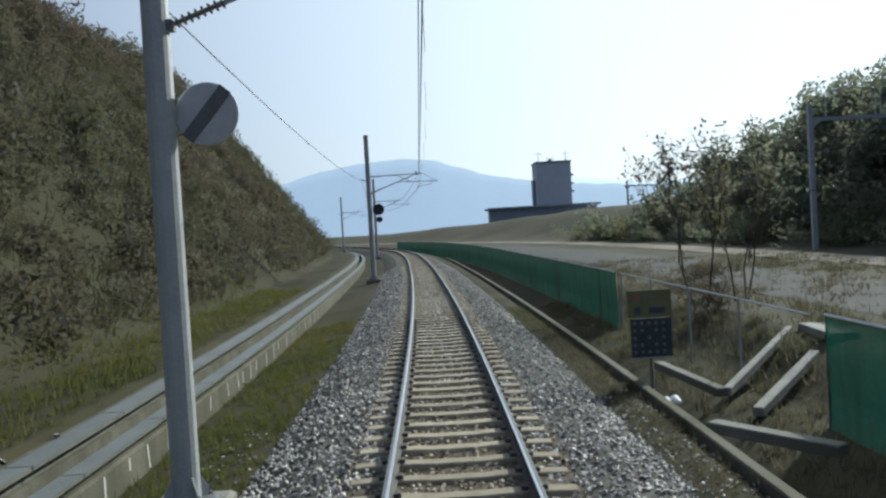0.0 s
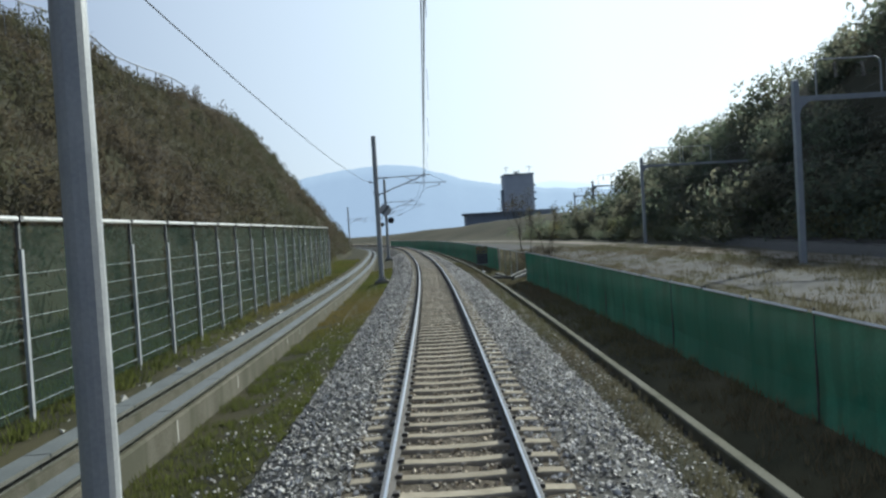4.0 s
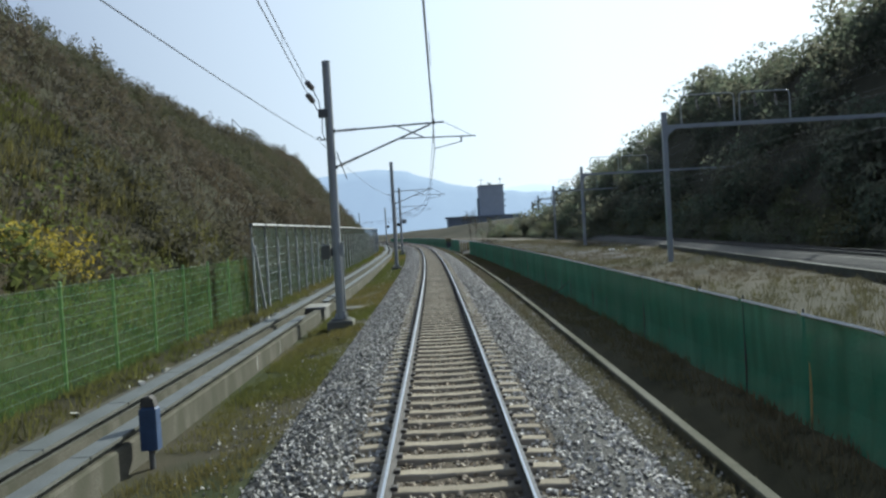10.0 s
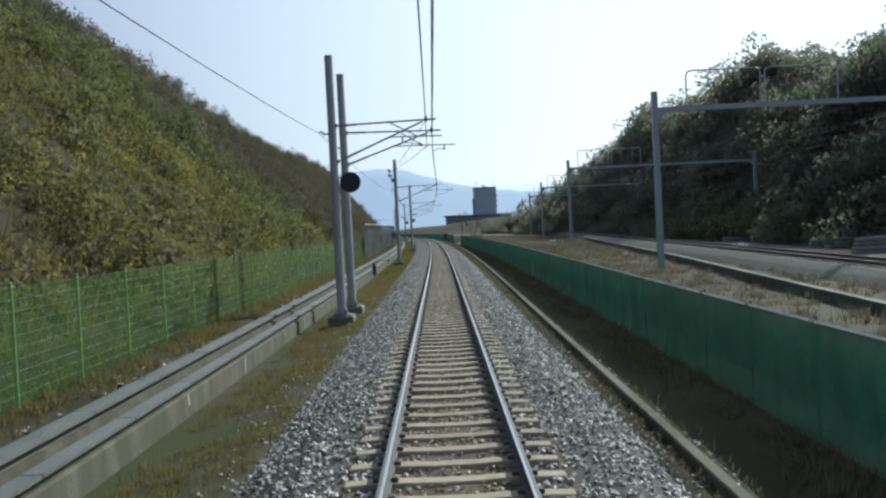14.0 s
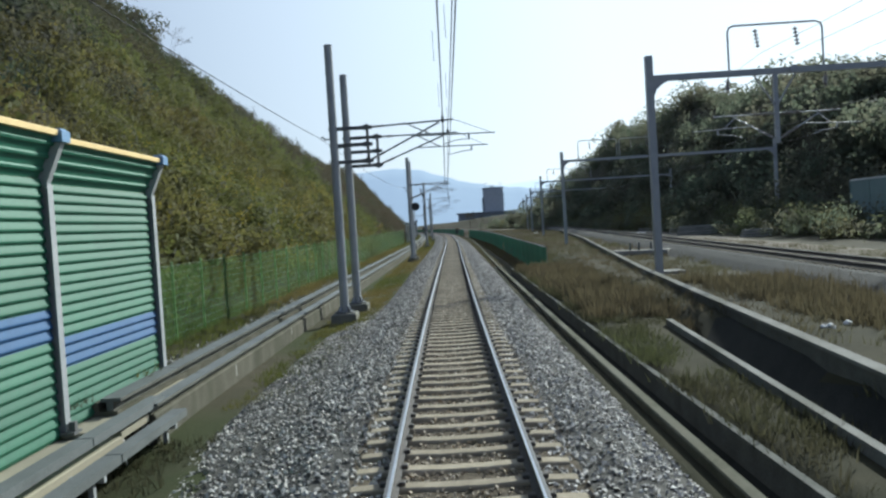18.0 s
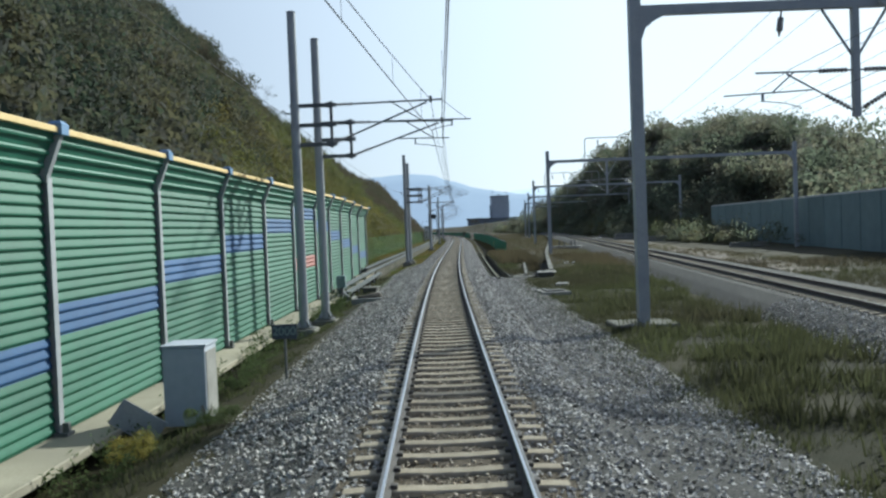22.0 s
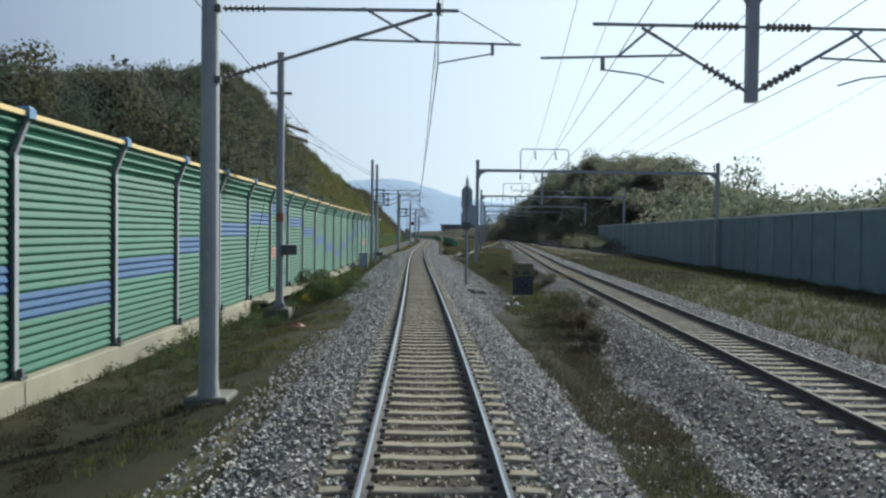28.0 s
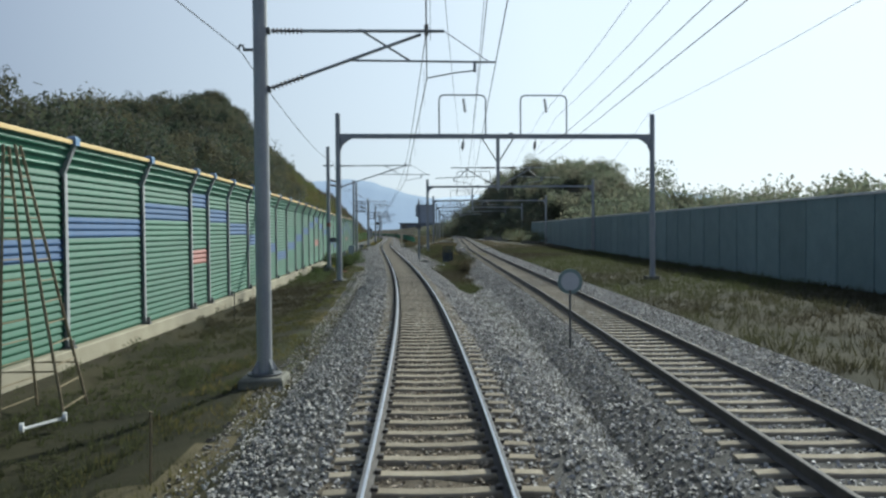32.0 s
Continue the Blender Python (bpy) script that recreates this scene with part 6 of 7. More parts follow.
bush(240.5, 7.6, 1.0, "leaf_yellow", 56, "yellowing weeds between the tracks")


def branch(shape, p, d, length, r, depth, rs, tips):
    q = p + d * length
    shape.tube([p, p + d * length * 0.5 + Vector(rs.normal(0, 0.04 * length, 3)), q], r, 6 if depth > 1 else 4, r * 0.62)
    if depth == 0:
        tips.append((p, q))
        return
    for _ in range(3 if depth > 1 else 4):
        e = (d + Vector(rs.normal(0, 0.34, 3)) + Vector((0, 0, 0.12))).normalized()
        branch(shape, p + (q - p) * rs.uniform(0.55, 1.0), e, length * rs.uniform(0.55, 0.8), r * 0.55, depth - 1, rs, tips)


def bare_tree(u, l, height, seed, label):
    rs = np.random.RandomState(seed)
    t = thing("young_tree", stand(u, l, float(ground_z(u, l))), label, "tree")
    tips = []
    for i in range(3):
        s = Shape()
        a = rs.uniform(0, 6.28)
        branch(s, Vector((0.25 * math.cos(a), 0.25 * math.sin(a), -0.1)), Vector((0.16 * math.cos(a), 0.16 * math.sin(a), 1)).normalized(), height * 0.45, 0.034, 3, rs, tips)
        part("trunk", s, "bark", t)
    v, f = [], []
    for p, q in tips:
        for _ in range(4):
            c = np.array(p + (q - p) * rs.uniform(0.3, 1.1)) + rs.normal(0, 0.09, 3)
            a, b = rs.normal(0, 1, 3), rs.normal(0, 1, 3)
            a, b = a / np.linalg.norm(a) * 0.085, b / np.linalg.norm(b) * 0.06
            f.append([len(v) + i for i in range(4)])
            v += [c - a, c + b, c + a, c - b]
    tagged(put("leaves", mesh_of("leaves", v, np.array(f), "leaf_brown"), t), kind="stuff")
    return t


bare_tree(-27.0, 9.2, 7.0, 61, "half-bare young tree with drying brown leaves")
bare_tree(-28.5, 11.2, 6.0, 62, "half-bare young tree with drying brown leaves")
for i, (u, l, h) in enumerate([(-33, 11, 1.6), (-26, 9.4, 1.5), (-36, 13, 1.8)]):
    bush(u, l, h, "leaf_brown", 63 + i, "brown leafless scrub around the young tree", "scrub")

# tall slim trees standing out on the ridge
for i, (u, l, h) in enumerate([(91.0, -36.0, 5.2), (94.5, -38.0, 4.4), (88.0, -35.0, 3.6), (103.0, -39.5, 5.5), (108.0, -41.0, 5.0), (100.0, -40.0, 4.2)]):
    bare_tree(u, l, h, 80 + i, "slim half-bare tree standing on the hill ridge")


# railing along the crest of the cut slope
def ridge_railing(u0, u1, step):
    r = thing("ridge_railing", pose(0, 0, 0), "dark pipe railing along the crest of the slope", "railing")
    us = np.arange(u0, u1 + 0.1, step)
    ls = ridge_l(us) + 0.4
    feet = at(us, ls, ground_z(us, ls))
    for q in feet:
        part("post", Shape().tube([tuple(q - (0, 0, 0.3)), tuple(q + (0, 0, 2.25))], 0.06, 8), "dark_steel", r)
    for a, b in zip(feet[:-1], feet[1:]):
        part("rail", Shape().tube([tuple(a + (0, 0, 2.2)), tuple(b + (0, 0, 2.2))], 0.055, 8), "dark_steel", r)


ridge_railing(-44.0, -4.0, 5.0)


# ---- the far distance ----
def mountain(name, pts, y, depth, mat_name, label):
    """A hazy ridge: heights along x at the distance y, falling away to both sides."""
    xs = np.linspace(pts[0][0], pts[-1][0], 160)
    hs = np.interp(xs, [p[0] for p in pts], [p[1] for p in pts])
    rs = np.random.RandomState(int(y))
    hs = hs + np.convolve(rs.normal(0, 1, 160), np.ones(3) / 3, "same") * 0.9
    prof = [(-1.0, 0.0), (-0.6, 0.42), (-0.25, 0.82), (0.0, 1.0), (0.5, 0.8), (1.0, 0.3)]
    v = np.array([(x, y + d * depth, h * k - 4) for x, h in zip(xs, hs) for d, k in prof])
    n = len(prof)
    i, j = np.meshgrid(np.arange(159), np.arange(n - 1), indexing="ij")
    a = i * n + j
    f = np.stack([a, a + n, a + n + 1, a + 1], -1).reshape(-1, 4)
    me = mesh_of(name, v, f, mat_name)
    me.polygons.foreach_set("use_smooth", np.ones(len(f), bool))
    return tagged(put(name, me), label, "mountain", kind="structure")


# bluish emission on both ridges imitates the haze before them
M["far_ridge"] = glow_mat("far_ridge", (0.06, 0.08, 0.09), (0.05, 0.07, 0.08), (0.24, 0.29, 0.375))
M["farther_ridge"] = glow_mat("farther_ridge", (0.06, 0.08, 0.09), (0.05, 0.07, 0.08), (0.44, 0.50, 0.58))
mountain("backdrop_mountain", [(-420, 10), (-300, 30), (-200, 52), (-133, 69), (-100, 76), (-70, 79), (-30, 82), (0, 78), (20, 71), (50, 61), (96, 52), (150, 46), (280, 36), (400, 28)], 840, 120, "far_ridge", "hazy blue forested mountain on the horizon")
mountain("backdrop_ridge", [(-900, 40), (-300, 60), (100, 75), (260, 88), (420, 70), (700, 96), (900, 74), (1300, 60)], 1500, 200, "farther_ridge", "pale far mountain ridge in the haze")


# ---- works building ahead ----
def building():
    b = thing("works_building", pose(36.0, 246, 0), "grey concrete works tower with a low flat annex", "building")
    part("tower", Shape().box((0, 0, 9.6), (10.4, 11, 22.6)), "facade", b)
    part("roof_slab", Shape().box((0, 0, 20.6), (10.9, 11.5, 0.5)), "facade_dark", b)
    part("annex", Shape().box((-3.5, 2, 3.0), (32, 16, 8.4)), "facade_dark", b)
    part("annex_roof", Shape().box((-3.5, 2, 7.4), (34, 18, 0.6)), "facade_dark", b)
    part("canopy_roof", Shape().box((13, -9.0, 4.2), (19, 7, 0.35)), "facade", b)
    part("side_duct", Shape().box((-5.6, 0, 11), (1.0, 3, 9)), "facade_dark", b)
    for i, x in enumerate((-4.3, 4.0)):
        part("antenna", Shape().tube([(x, -4, 20.7), (x, -4, 23.9)], 0.09, 6).tube([(x - 1.2, -4, 23.1), (x + 1.2, -4, 23.1)], 0.06, 5), "dark_steel", b)
    for x in (-1.6, 0.2):
        part("roof_post", Shape().tube([(x, -4, 20.7), (x, -4, 22.3)], 0.09, 6), "dark_steel", b)
    part("vent_hood", Shape().lathe((-0.7, -4, 20.8), (0, 0, 1), [(0, 0.5), (0.7, 0.5), (1.0, 0.2)], 10), "dark_steel", b)
    for z in (16.5, 11.5, 13.9):
        part("ledge", Shape().box((5.5, -4.5, z), (0.9, 1.6, 0.5)), "facade_dark", b)
    return b


building()


# ---- plain on the right: service road, siding strip, parked things ----
def strip(name, u0, u1, la, lb, z, material, label, la2=None, lb2=None):
    us = np.arange(u0, u1 + 1, 3.0)
    k = (us - u0) / (u1 - u0)
    a = la + ((la2 if la2 is not None else la) - la) * k
    b = lb + ((lb2 if lb2 is not None else lb) - lb) * k
    m = (a + b) / 2
    zz = np.maximum(ground_z(us, a), np.maximum(ground_z(us, m), ground_z(us, b))) + z
    v = np.stack([at(us, a, zz), at(us, m, zz + 0.02), at(us, b, zz)], 1).reshape(-1, 3)
    i, j = np.meshgrid(np.arange(len(us) - 1), np.arange(2), indexing="ij")
    q = i * 3 + j
    f = np.stack([q, q + 1, q + 4, q + 3], -1).reshape(-1, 4)
    return tagged(put(name, mesh_of(name, v, f, material)), label, "road", kind="structure")


M["pale_dirt"] = mat("pale_dirt", (0.185, 0.16, 0.125), (0.135, 0.12, 0.092), 0.95, scale=1.2, fine=20, bump=0.4, mixc=(0.21, 0.185, 0.15))
strip("service_road", -250, 20, 31.5, 26.5, 0.03, "pale_dirt", "pale dirt service road across the plain", 27.5, 23.5)
strip("gravel_yard", -160, 40, 20.0, 12.0, 0.03, "asphalt", "grey gravel yard beside the road", 19.0, 13.5)
strip("dirt_track", 60, 192, 33.5, 29.5, 0.03, "pale_dirt", "pale dirt track beyond the second line", 23.5, 20.5)


# ---- small things along the line ----
def concrete_slab(u, l, w, d, h, z, label, name="concrete_slab", material="concrete_light", turn=0.0):
    s = thing(name, stand(u, l, z, turn), label, "slab")
    part("block", Shape().box((0, 0, h / 2), (w, d, h), bevel=0.03), material, s)
    return s


def pit(u, l, w, d, z, label, turn=0.0):
    """An open cable pit: a square concrete rim round a dark shaft."""
    s = thing("cable_pit", stand(u, l, z, turn), label, "cable pit")
    for x, y, bw, bd in ((0, d / 2 - 0.12, w, 0.24), (0, -d / 2 + 0.12, w, 0.24), (-w / 2 + 0.11, 0, 0.22, d - 0.49), (w / 2 - 0.11, 0, 0.22, d - 0.49)):
        part("rim_beam", Shape().box((x, y, 0.04), (bw, bd, 0.34), bevel=0.03), "concrete_light", s)
    part("shaft_floor", Shape().box((0, 0, -0.06), (w - 0.45, d - 0.5, 0.06)), "concrete_dark", s)
    return s


p = pit(202.2, 5.0, 1.3, 1.9, -0.78, "open square concrete cable pit in the ballast", 6)
part("inner_kerb", Shape().box((0.05, -0.45, 0.24), (0.85, 0.14, 0.1), bevel=0.02).box((-0.33, 0.1, 0.24), (0.13, 1.0, 0.1), bevel=0.02), "concrete_light", p)
p = pit(202.4, -3.75, 1.4, 1.7, -0.74, "open concrete cable pit with a sandbag on its rim", 5)
part("sandbag", Shape().lathe((-0.45, -0.72, 0.27), (1, 0.32, 0.02), [(0, 0.03), (0.12, 0.07), (0.45, 0.08), (0.75, 0.13), (1.1, 0.15), (1.25, 0.05)], 10), "pale_dirt", p, "tan sandbag")
pb = concrete_slab(196.3, -4.15, 0.75, 0.95, 0.42, -0.98, "dark concrete pit block with a flat lid beside the ballast", "pit_block", "concrete_dark", turn=-6)
part("lid", Shape().box((0, 0, 0.454), (0.85, 1.05, 0.06), bevel=0.02), "concrete", pb, "flat concrete lid")
concrete_slab(189.3, 6.25, 0.95, 1.1, 0.6, -1.08, "dark concrete drain chamber under a slab", "drain_chamber", "concrete_dark", turn=-8)
concrete_slab(189.3, 6.25, 1.2, 1.4, 0.06, -0.48, "flat pale concrete slab over a drain chamber", turn=-8)
concrete_slab(187.55, 6.5, 0.36, 0.6, 0.5, -0.95, "small concrete step block beside the drain chamber", "concrete_step", "concrete", turn=-10)
concrete_slab(189.0, 4.48, 2.1, 0.16, 0.5, -1.1, "concrete kerb closing the grass island between the channels", "island_kerb", "concrete", turn=61)
concrete_slab(191.5, 3.95, 0.16, 1.8, 0.4, -1.05, "mossy concrete kerb from the channel to the ballast", "channel_kerb_end", "moss_concrete")
concrete_slab(189.7, 4.85, 2.3, 0.2, 0.5, -1.15, "concrete end beam of the drain channel", "channel_end", turn=47)
concrete_slab(197.2, 6.15, 0.65, 0.9, 0.18, -0.78, "flat concrete slab in the grass", turn=-10)
concrete_slab(69.0, -4.1, 1.35, 1.3, 0.12, -0.92, "flat concrete slab on the grass verge", material="concrete")
concrete_slab(72.1, -5.35, 1.05, 1.7, 0.78, -1.22, "stained concrete chamber breaking the cable duct", "duct_chamber", "concrete")
concrete_slab(72.1, -5.35, 1.2, 1.85, 0.08, -0.435, "pale concrete lid slab on a duct chamber")
rods = thing("drop_cables", stand(69.4, -4.75, -0.76), "two dark cables dropping from the duct to a slab", "cable")
for x in (0.0, 0.14):
    part("cable", Shape().tube([(-0.45 + x, 0.5, 0.55), (-0.25 + x, 0.3, 0.5), (0.2 + x, -0.1, 0.0)], 0.022, 6), "dark_steel", rods)
concrete_slab(155.4, 10.7, 2.0, 1.2, 0.25, -0.75, "concrete footing slab at a gantry post")


def cable_cover(u, l, turn):
    s = thing("cable_cover", stand(u, l, -0.72, turn), "low stepped concrete cable cover beside the ballast", "cable cover")
    part("body", Shape().box((0, 0, 0.12), (0.62, 0.6, 0.26), bevel=0.02), "concrete_dark", s)
    part("ledge", Shape().box((-0.02, 0.02, 0.265), (0.5, 0.5, 0.05), bevel=0.01), "concrete", s)
    part("lid", Shape().box((-0.03, 0.04, 0.318), (0.42, 0.4, 0.05), bevel=0.012), "concrete_light", s)


cable_cover(257.5, 2.95, 12)
cable_cover(256.5, 2.82, 8)

# the junction of ditches beside the line, with its stair edges
for u, l, w, d, z, turn, lab in ((-18.95, 7.7, 0.18, 5.0, -1.2, -40, "sloping concrete edge beam of a drain chute"), (-16.9, 7.4, 0.22, 3.9, -1.35, -42, "sloping concrete edge beam of a drain chute"), (-12.25, 5.0, 2.2, 0.3, -1.2, -54, "concrete kerb beam across the ditch"), (-18.1, 5.6, 0.25, 3.5, -1.4, 5, "concrete edge of the ditch"), (-19.5, 9.5, 0.45, 2.1, -0.75, -6, "pale concrete coping of a headwall")):
    s = thing("concrete_beam", stand(u, l, z, turn), lab, "kerb")
    part("beam", Shape().box((0, 0, 0.2), (w, d, 0.18), Matrix.Rotation(radians(8 if d > 3.6 else 0), 4, "X"), bevel=0.02), "concrete_light" if d > 3.6 or d == 2.1 else "concrete", s)
s = thing("headwall", stand(-19.5, 9.85, -1.7, 84), "dark concrete headwall of a drain chute", "wall")
part("wall", Shape().box((0, 0, 0.6), (2.0, 0.3, 1.25), bevel=0.02), "concrete_dark", s)

# duct run that steps down beside the barrier to the cable pit
run = thing("cable_tray", pose(0, 0, 0), "grey cable tray on brackets before the noise barrier", "cable duct")
for l0, z0 in ((-5.45, -0.36), (-5.05, -0.62)):
    for a in np.arange(181.5, 199, 2.9):
        o = [(l0 - 0.13, z0), (l0 - 0.13, z0 + 0.13), (l0 + 0.13, z0 + 0.13), (l0 + 0.13, z0)]
        sweep("tray", o, a, min(a + 2.86, 199.5), 1.5, "duct", parent=run, close=True)
for a in np.arange(182, 200, 2.9):
    br = part("bracket", Shape().box((0, 0, 0), (0.6, 0.08, 0.1)).box((0.1, 0, -0.3), (0.08, 0.08, 0.6)), "steel", run)
    br.matrix_basis = stand(a, -5.25, -0.68)
dn = part("down_duct", Shape().tube([(0, 0.9, -0.25), (0, 0, -0.35), (0.55, -0.7, -0.75)], 0.13, 8), "duct", run)
dn.matrix_basis = stand(199.8, -5.4, 0)


def cabinet(u, l, w, d, h, z, label, material, name="relay_box"):
    c = thing(name, stand(u, l, z), label, "cabinet")
    part("body", Shape().box((0, 0, h / 2), (w, d, h), bevel=0.03), material, c)
    # lighter panel laid over the box's right side
    part("door", Shape().box((w / 2 + 0.008, 0, h / 2), (0.016, d * 0.86, h * 0.86)), "concrete_light", c)
    part("roof", Shape().box((0, 0, h + 0.02), (w + 0.06, d + 0.06, 0.04)), "facade", c)
    return c


cabinet(224.3, -5.0, 0.8, 0.75, 1.5, -1.0, "pale grey metal trackside box", "facade")
lid = thing("metal_sheet", stand(225.1, -5.75, -1.0, 15), "bent metal sheet leaning at the trackside box", "sheet")
part("sheet", Shape().box((0, 0, 0.2), (0.9, 0.06, 0.5), Matrix.Rotation(radians(35), 4, "Y")), "steel", lid)
post_box = thing("post_box", stand(202.5, -4.9, -0.92), "dark green equipment box on a short post", "equipment box")
part("post", Shape().box((0, 0, 0.4), (0.14, 0.14, 1.0)), "dark_steel", post_box)
part("box", Shape().box((0, 0, 1.16), (0.42, 0.3, 0.56), bevel=0.05), "sound_wall", post_box)

M["board_blue"] = mat("board_blue", (0.045, 0.06, 0.085), (0.035, 0.045, 0.065), 0.5, scale=6, bump=0.03)
M["slim_blue"] = mat("slim_blue", (0.05, 0.085, 0.17), (0.035, 0.06, 0.12), 0.6, scale=5, bump=0.05)
# distance board with pale figures
board = thing("distance_board", stand(221.8, -3.66, -0.80), "dark distance board with pale figures on a post", "sign")
part("post", Shape().tube([(0, 0.04, 0), (0, 0.04, 1.06)], 0.03, 8), "dark_steel", board)
plate = part("plate", Shape().box((0, 0, 1.17), (0.56, 0.03, 0.33)), "board_blue", board)
for i, c in enumerate("2000"):
    txt = bpy.data.curves.new("figure", "FONT")
    txt.body, txt.size, txt.align_x, txt.align_y, txt.extrude = c, 0.27, "CENTER", "CENTER", 0.002
    txt.materials.append(M["sound_wall"])
    figure = new("figure", txt)
    figure.parent, figure.matrix_basis = plate, pose(-0.1995 + 0.133 * i, -0.019, 1.17, 90, 0, 0)


# yellow warning plate over a dark plate studded with pale dots
# plate and dot tones kept dull, with little contrast to the ground
M["sign_yellow"] = mat("sign_yellow", (0.17, 0.165, 0.075), (0.13, 0.125, 0.058), 0.6, scale=4, fine=30, bump=0.04)
M["sign_navy"] = mat("sign_navy", (0.04, 0.05, 0.062), (0.03, 0.038, 0.047), 0.6, scale=4, fine=30, bump=0.04)
M["stud"] = mat("stud", (0.15, 0.16, 0.125), (0.11, 0.12, 0.095), 0.5, scale=8, bump=0.03)


def dot_sign(u, l, w, z0, z1, z2):
    g = float(ground_z(u, l)) - 0.1
    s = thing("trackside_sign", stand(u, l, 0), "dull yellow plate over a dark blue dotted plate", "sign")
    part("post", Shape().tube([(0, 0.05, g), (0, 0.05, z2 - 0.1)], 0.035, 8), "dark_steel", s)
    top = part("yellow_plate", Shape().box((0, 0, (z1 + z2) / 2 + 0.01), (w, 0.03, z2 - z1 - 0.02)), "sign_yellow", s, "dull yellow plate with bars for illegible writing")
    low = part("dotted_plate", Shape().box((0.015, 0, (z0 + z1) / 2), (w - 0.06, 0.03, z1 - z0)), "sign_navy", s, "dark blue plate with rows of pale dots")
    h = (z1 - z0) / 5.4
    part("ledge", Shape().box((0.015, -0.02, z0 - 0.012), (w - 0.04, 0.05, 0.024)), "steel", low)
    for r in range(5):
        for c in range(5):
            if (r, c) in ((1, 2), (2, 1), (2, 3), (3, 2)):
                continue
            part("dot", Shape().lathe(((c - 2) * w * 0.165 - 0.03, -0.015, z0 + h * (0.7 + r)), (0, -1, 0), [(0, h * 0.27), (0.008, h * 0.25), (0.014, h * 0.12)], 10), "stud", low)
    for x, z, bw, bh, m in ((-0.28, 0.74, 0.12, 0.2, "red_panel"), (0.08, 0.74, 0.42, 0.06, "stud"), (-0.28, 0.28, 0.14, 0.24, "board_blue"), (0.16, 0.28, 0.36, 0.2, "board_blue")):
        part("writing_bar", Shape().box((x * w, -0.017, z1 + (z2 - z1) * z), (bw * w, 0.006, bh * (z2 - z1))), m, top)
    return s


dot_sign(259.0, 5.0, 1.06, -0.48, 0.41, 1.04)
dot_sign(-15.0, 3.92, 0.84, -0.12, 0.62, 1.16)


# slim blue box on a stem before the retaining wall
slim = thing("equipment_box", stand(93.4, -4.72, -1.0), "slim dark blue equipment box beside the retaining wall", "equipment box")
part("stem", Shape().tube([(0, 0, -0.1), (0, 0, 0.4)], 0.05, 8), "dark_steel", slim)
part("box", Shape().box((0, 0, 0.71), (0.27, 0.2, 0.68), bevel=0.04), "slim_blue", slim)
part("cap", Shape().prism([(-0.12, 1.05), (0.12, 1.05), (0.09, 1.17), (0.03, 1.22), (-0.06, 1.2), (-0.1, 1.15)], -0.08, 0.08), "rail_side", slim, "rusty brown cap")


# ---- colour-light signal seen from behind ----
def signal(u, l):
    s = thing("railway_signal", stand(u, l, -0.62), "grey railway signal on a dark post seen from behind", "signal")
    part("post", Shape().tube([(0, 0, 0), (0, 0, 5.9)], 0.085, 12), "facade_dark", s)
    part("footing", Shape().box((0, 0, -0.05), (0.5, 0.5, 0.24), bevel=0.03), "concrete", s)
    o, w, h, r = [], 0.33, 0.70, 0.26
    for cx, cz, a0 in ((w - r, h - r, 0), (-w + r, h - r, 90), (-w + r, -h + r, 180), (w - r, -h + r, 270)):
        o += [(cx + r * math.cos(radians(a0 + 22.5 * k)), 5.2 + cz + r * math.sin(radians(a0 + 22.5 * k))) for k in range(5)]
    part("backboard", Shape().prism(o, 0.10, 0.16), "facade", s)
    part("lamp_housing", Shape().box((0, 0.02, 5.2), (0.24, 0.2, 1.1), bevel=0.03), "facade_dark", s)
    part("finial", Shape().lathe((0, 0, 5.88), (0, 0, 1), [(0, 0.08), (0.08, 0.14), (0.12, 0.07), (0.25, 0.12), (0.38, 0.09), (0.6, 0.03), (0.72, 0.01)], 12), "sign_back", s)
    part("collar", Shape().box((0, 0, 5.93), (0.36, 0.1, 0.06)), "dark_steel", s)
    part("relay_box", Shape().box((-0.06, -0.02, 3.55), (0.5, 0.24, 0.46), bevel=0.03), "dark_steel", s)
    part("ladder_rail", Shape().box((0.19, 0.2, 2.3), (0.03, 0.03, 4.6)), "dark_steel", s)
    return s


signal(250.1, 2.82)


def track_disc(u, l):
    s = thing("track_sign", stand(u, l, -0.65), "round greenish sign disc on a thin post", "sign")
    part("post", Shape().tube([(0, 0, 0), (0, 0, 1.75)], 0.03, 8), "dark_steel", s)
    part("disc", Shape().lathe((0, 0.02, 1.95), (0, -1, 0), [(0, 0.30), (0.03, 0.30)], 32), "sound_wall", s)
    part("face", Shape().lathe((0, -0.012, 1.95), (0, -1, 0), [(0, 0.22), (0.008, 0.22)], 32), "facade", s)
    return s


track_disc(315.6, 3.45)


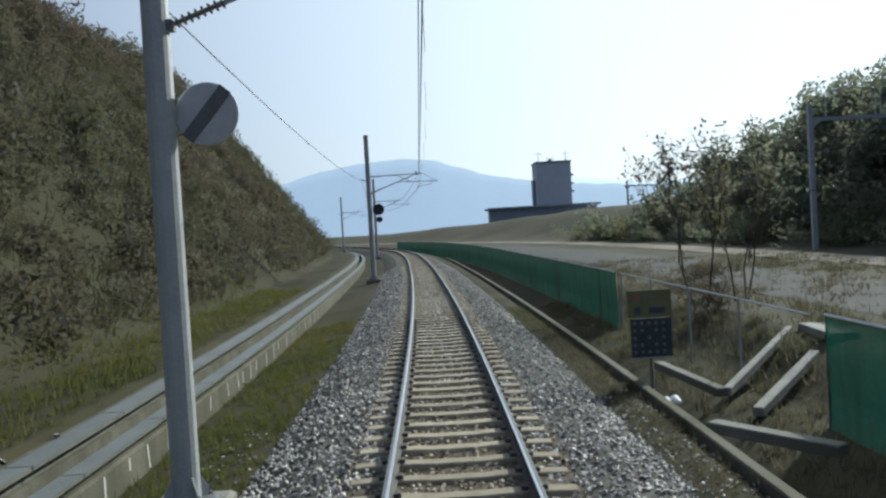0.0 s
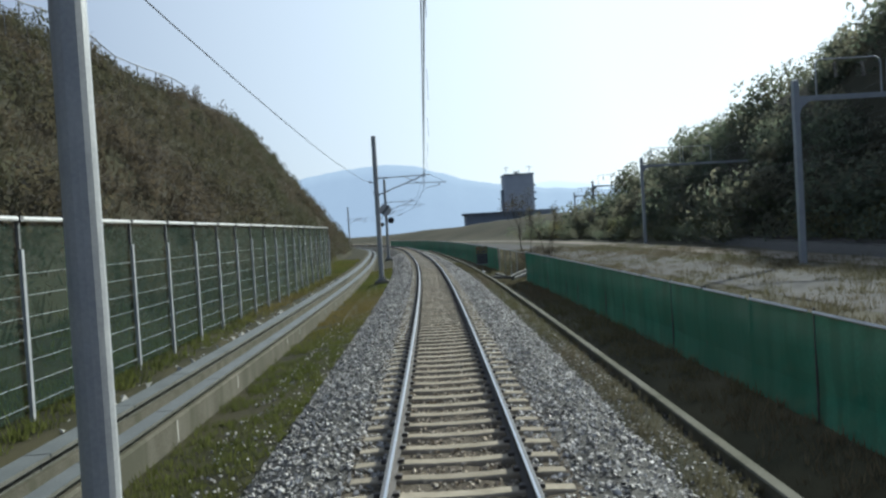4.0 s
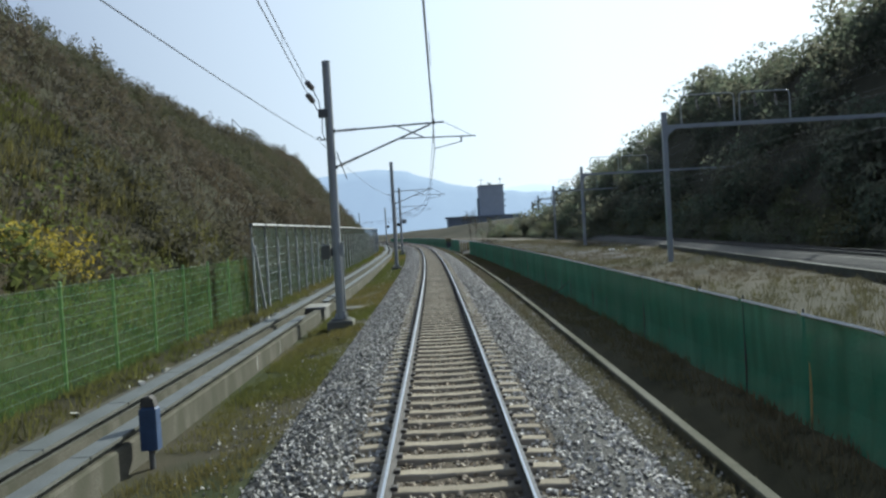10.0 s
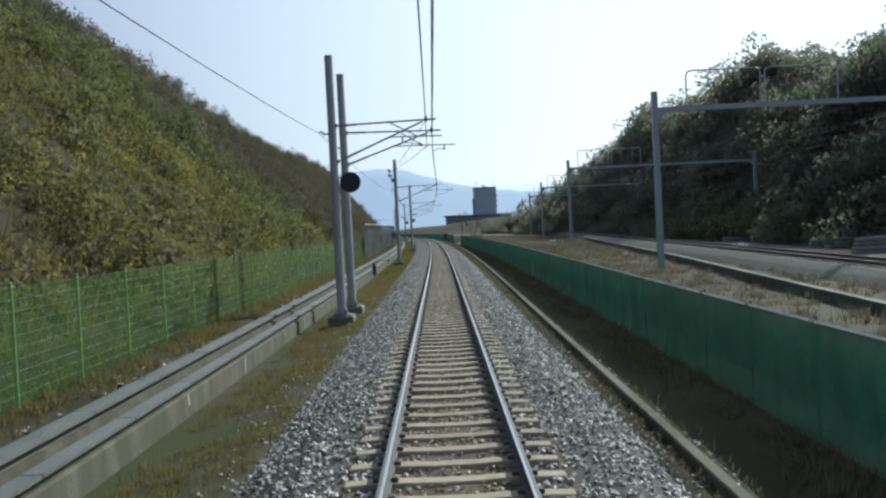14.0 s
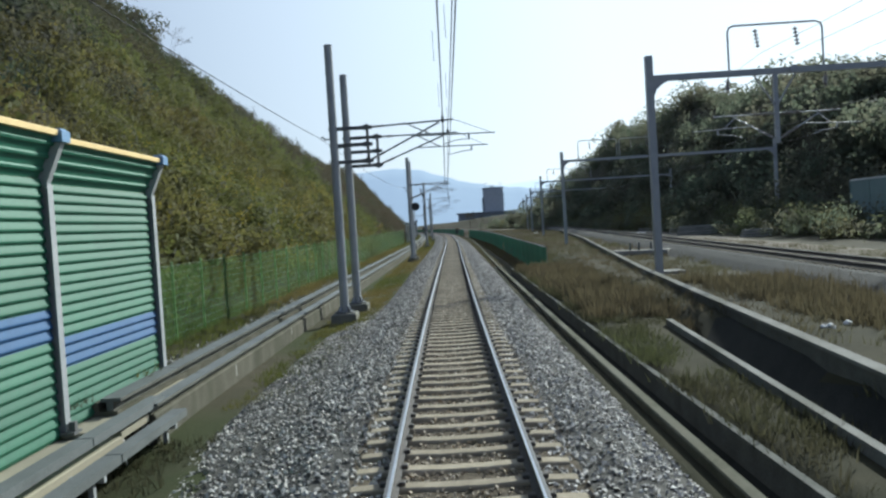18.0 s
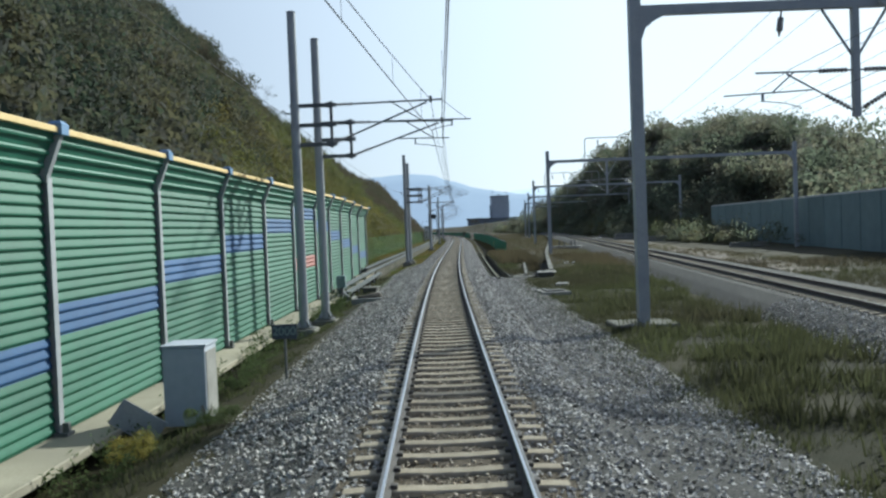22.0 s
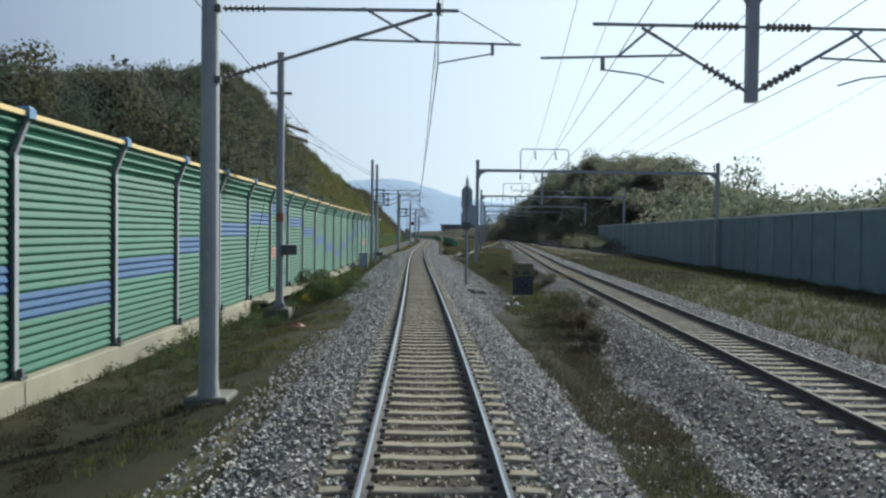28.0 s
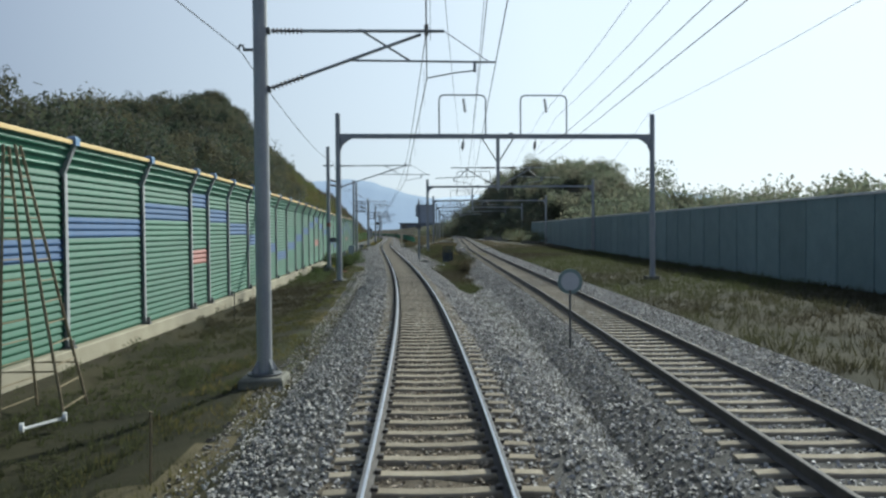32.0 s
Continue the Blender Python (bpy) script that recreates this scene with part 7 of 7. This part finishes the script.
def lattice_ladder(u, l):
    s = thing("step_ladder", stand(u, l, -0.95, 0), "tall rusty lattice step ladder standing by the barrier", "ladder")
    feet = [(-0.6, -0.4), (0.6, -0.4), (0.5, 0.9), (-0.5, 0.9)]
    tops = [(-0.62, 0.0), (-0.40, 0.0), (-0.40, 0.2), (-0.62, 0.2)]
    at_h = lambda i, h: (feet[i][0] + (tops[i][0] - feet[i][0]) * h / 5.2, feet[i][1] + (tops[i][1] - feet[i][1]) * h / 5.2, h)
    for i in range(4):
        part("leg", Shape().tube([at_h(i, 0), at_h(i, 5.2)], 0.03, 6), "ochre_rust", s)
    for k in range(13):
        h = 0.4 * k + 0.2
        for a, b in ((0, 3), (1, 2)):
            part("rung", Shape().tube([at_h(a, h), at_h(b, h)], 0.014, 5), "ochre_rust", s)
    for a, b in ((0, 1), (2, 3)):
        part("cross_bar", Shape().tube([at_h(a, 0.9), at_h(b, 0.9)], 0.018, 5), "ochre_rust", s)
    part("ground_bar", Shape().tube([(0.65, -0.5, 0.06), (0.25, -1.3, 0.05)], 0.03, 6), "white_steel", s, "pale bar lying at its foot")
    for x, y in ((0.65, -0.5), (0.25, -1.3)):
        part("wheel", Shape().lathe((x, y, 0.08), (1, 0.4, 0), [(-0.04, 0.06), (-0.03, 0.09), (0.03, 0.09), (0.04, 0.06)], 12), "white", s, "small pale wheel")
    return s


M["ochre_rust"] = mat("ochre_rust", (0.26, 0.21, 0.12), (0.18, 0.14, 0.08), 0.8, scale=4, fine=40, bump=0.2)
lattice_ladder(318.9, -7.45)


def stake(u, l, h, material, label, name="stake"):
    s = thing(name, stand(u, l, float(ground_z(u, l)) - 0.05), label, "stake")
    part("rod", Shape().tube([(0, 0, 0), (0.02, 0, h)], 0.022, 6), material, s)
    return s


stake(324.0, -3.7, 1.0, "ochre_rust", "thin rusty stake in the grass")
stake(91.1, 6.78, 1.85, "ochre", "yellow marker rod against the netting fence", "marker_rod")
stake(300.5, -7.6, 1.2, "black", "thin dark stake before the barrier")
stake(262.4, -5.65, 0.4, "white", "white marker post by a mast", "marker_post")
rag = thing("red_rag", stand(270.4, -4.36, float(ground_z(270.4, -4.36)), 20), "crumpled faded red rag on the grass", "rag")
rag_rs = np.random.RandomState(97)
rag_shape = Shape().lathe((0, 0, 0), (0, 0, 1), [(0, 0.2), (0.05, 0.22), (0.12, 0.12), (0.15, 0.03)], 11)
rag_shape.v = [(x * 1.6 * rag_rs.uniform(0.8, 1.2), y * rag_rs.uniform(0.7, 1.2), z * rag_rs.uniform(0.6, 1.5)) for x, y, z in rag_shape.v]
part("cloth", rag_shape, "red_panel", rag)


def debris(u, l, seed, label, n=5, size=0.28):
    rs = np.random.RandomState(seed)
    s = thing("rubbish_heap", stand(u, l, float(ground_z(u, l))), label, "rubbish")
    for i in range(n):
        x, y = rs.normal(0, size * 1.4, 2)
        k = size * rs.uniform(0.4, 1.0)
        part("bag", Shape().lathe((x, y, -0.02), (rs.normal(0, 0.2), rs.normal(0, 0.2), 1), [(0, k * 0.5), (k * 0.25, k * 0.62), (k * 0.5, k * 0.45), (k * 0.68, k * 0.12)], 9), "white", s)
    return s


debris(261.5, 4.1, 71, "heap of white plastic bags in the weeds", 7, 0.26)
debris(287.0, 4.6, 72, "small heap of white rubbish in the weeds", 3, 0.2)
debris(134.0, 13.0, 73, "scattered white rubbish on the plain", 4, 0.25)
debris(20.0, 19.5, 74, "scattered pale rubble on the plain", 7, 0.4)
debris(176.0, 9.6, 75, "pale rubble beside the drain wall", 4, 0.2)
debris(-13.5, 3.6, 76, "pale broken stones by the ditch", 5, 0.2)
debris(72.0, 30.0, 77, "white sheeting on the plain", 6, 0.4)


def stack(u, l, w, label, rows=3):
    s = thing("sleeper_stack", stand(u, l, float(ground_z(u, l)), 8), label, "stack")
    for r in range(rows):
        part("beam", Shape().box((0.1 * r, 0, 0.16 + 0.3 * r), (w, 0.5, 0.22), bevel=0.02), "concrete_light", s)
    return s


stack(85.0, 32.0, 3.6, "stack of pale concrete beams on the plain")
stack(95.0, 31.0, 5.2, "stack of pale concrete beams on the plain", 4)
stack(113.0, 31.5, 3.2, "low stack of pale concrete beams")
stack(150.0, 33.0, 4.4, "low stack of pale concrete beams", 2)
stack(62.0, 33.0, 2.8, "low stack of pale concrete beams", 2)

# concrete platform with four short posts
pl = thing("concrete_platform", stand(134.0, 14.5, -0.55, -25), "pale concrete platform slab with four short posts", "platform")
part("slab", Shape().box((0, 0, 0), (4.6, 1.6, 0.3), bevel=0.03), "concrete_light", pl)
for x, y in ((-0.6, -0.3), (0.1, -0.4), (0.9, 0.2), (1.3, 0.4)):
    part("bollard", Shape().tube([(x, y, 0.1), (x, y, 0.75)], 0.08, 8), "dark_steel", pl)


# railing along the hilltop
rail = thing("hilltop_railing", pose(0, 0, 0), "thin grey railing along the hilltop", "railing")
for i in range(8):
    u = -8 + 2.4 * i
    l = float(ridge_l(np.float64(u))) + 2.5
    z = float(ground_z(u, l))
    part("post", Shape().tube([tuple(at(u, l, z)), tuple(at(u, l, z + 2.2))], 0.03, 6), "dark_steel", rail)
    if i:
        part("rail_bar", Shape().tube([last, tuple(at(u, l, z + 2.1))], 0.022, 5), "dark_steel", rail)
    last = tuple(at(u, l, z + 2.1))
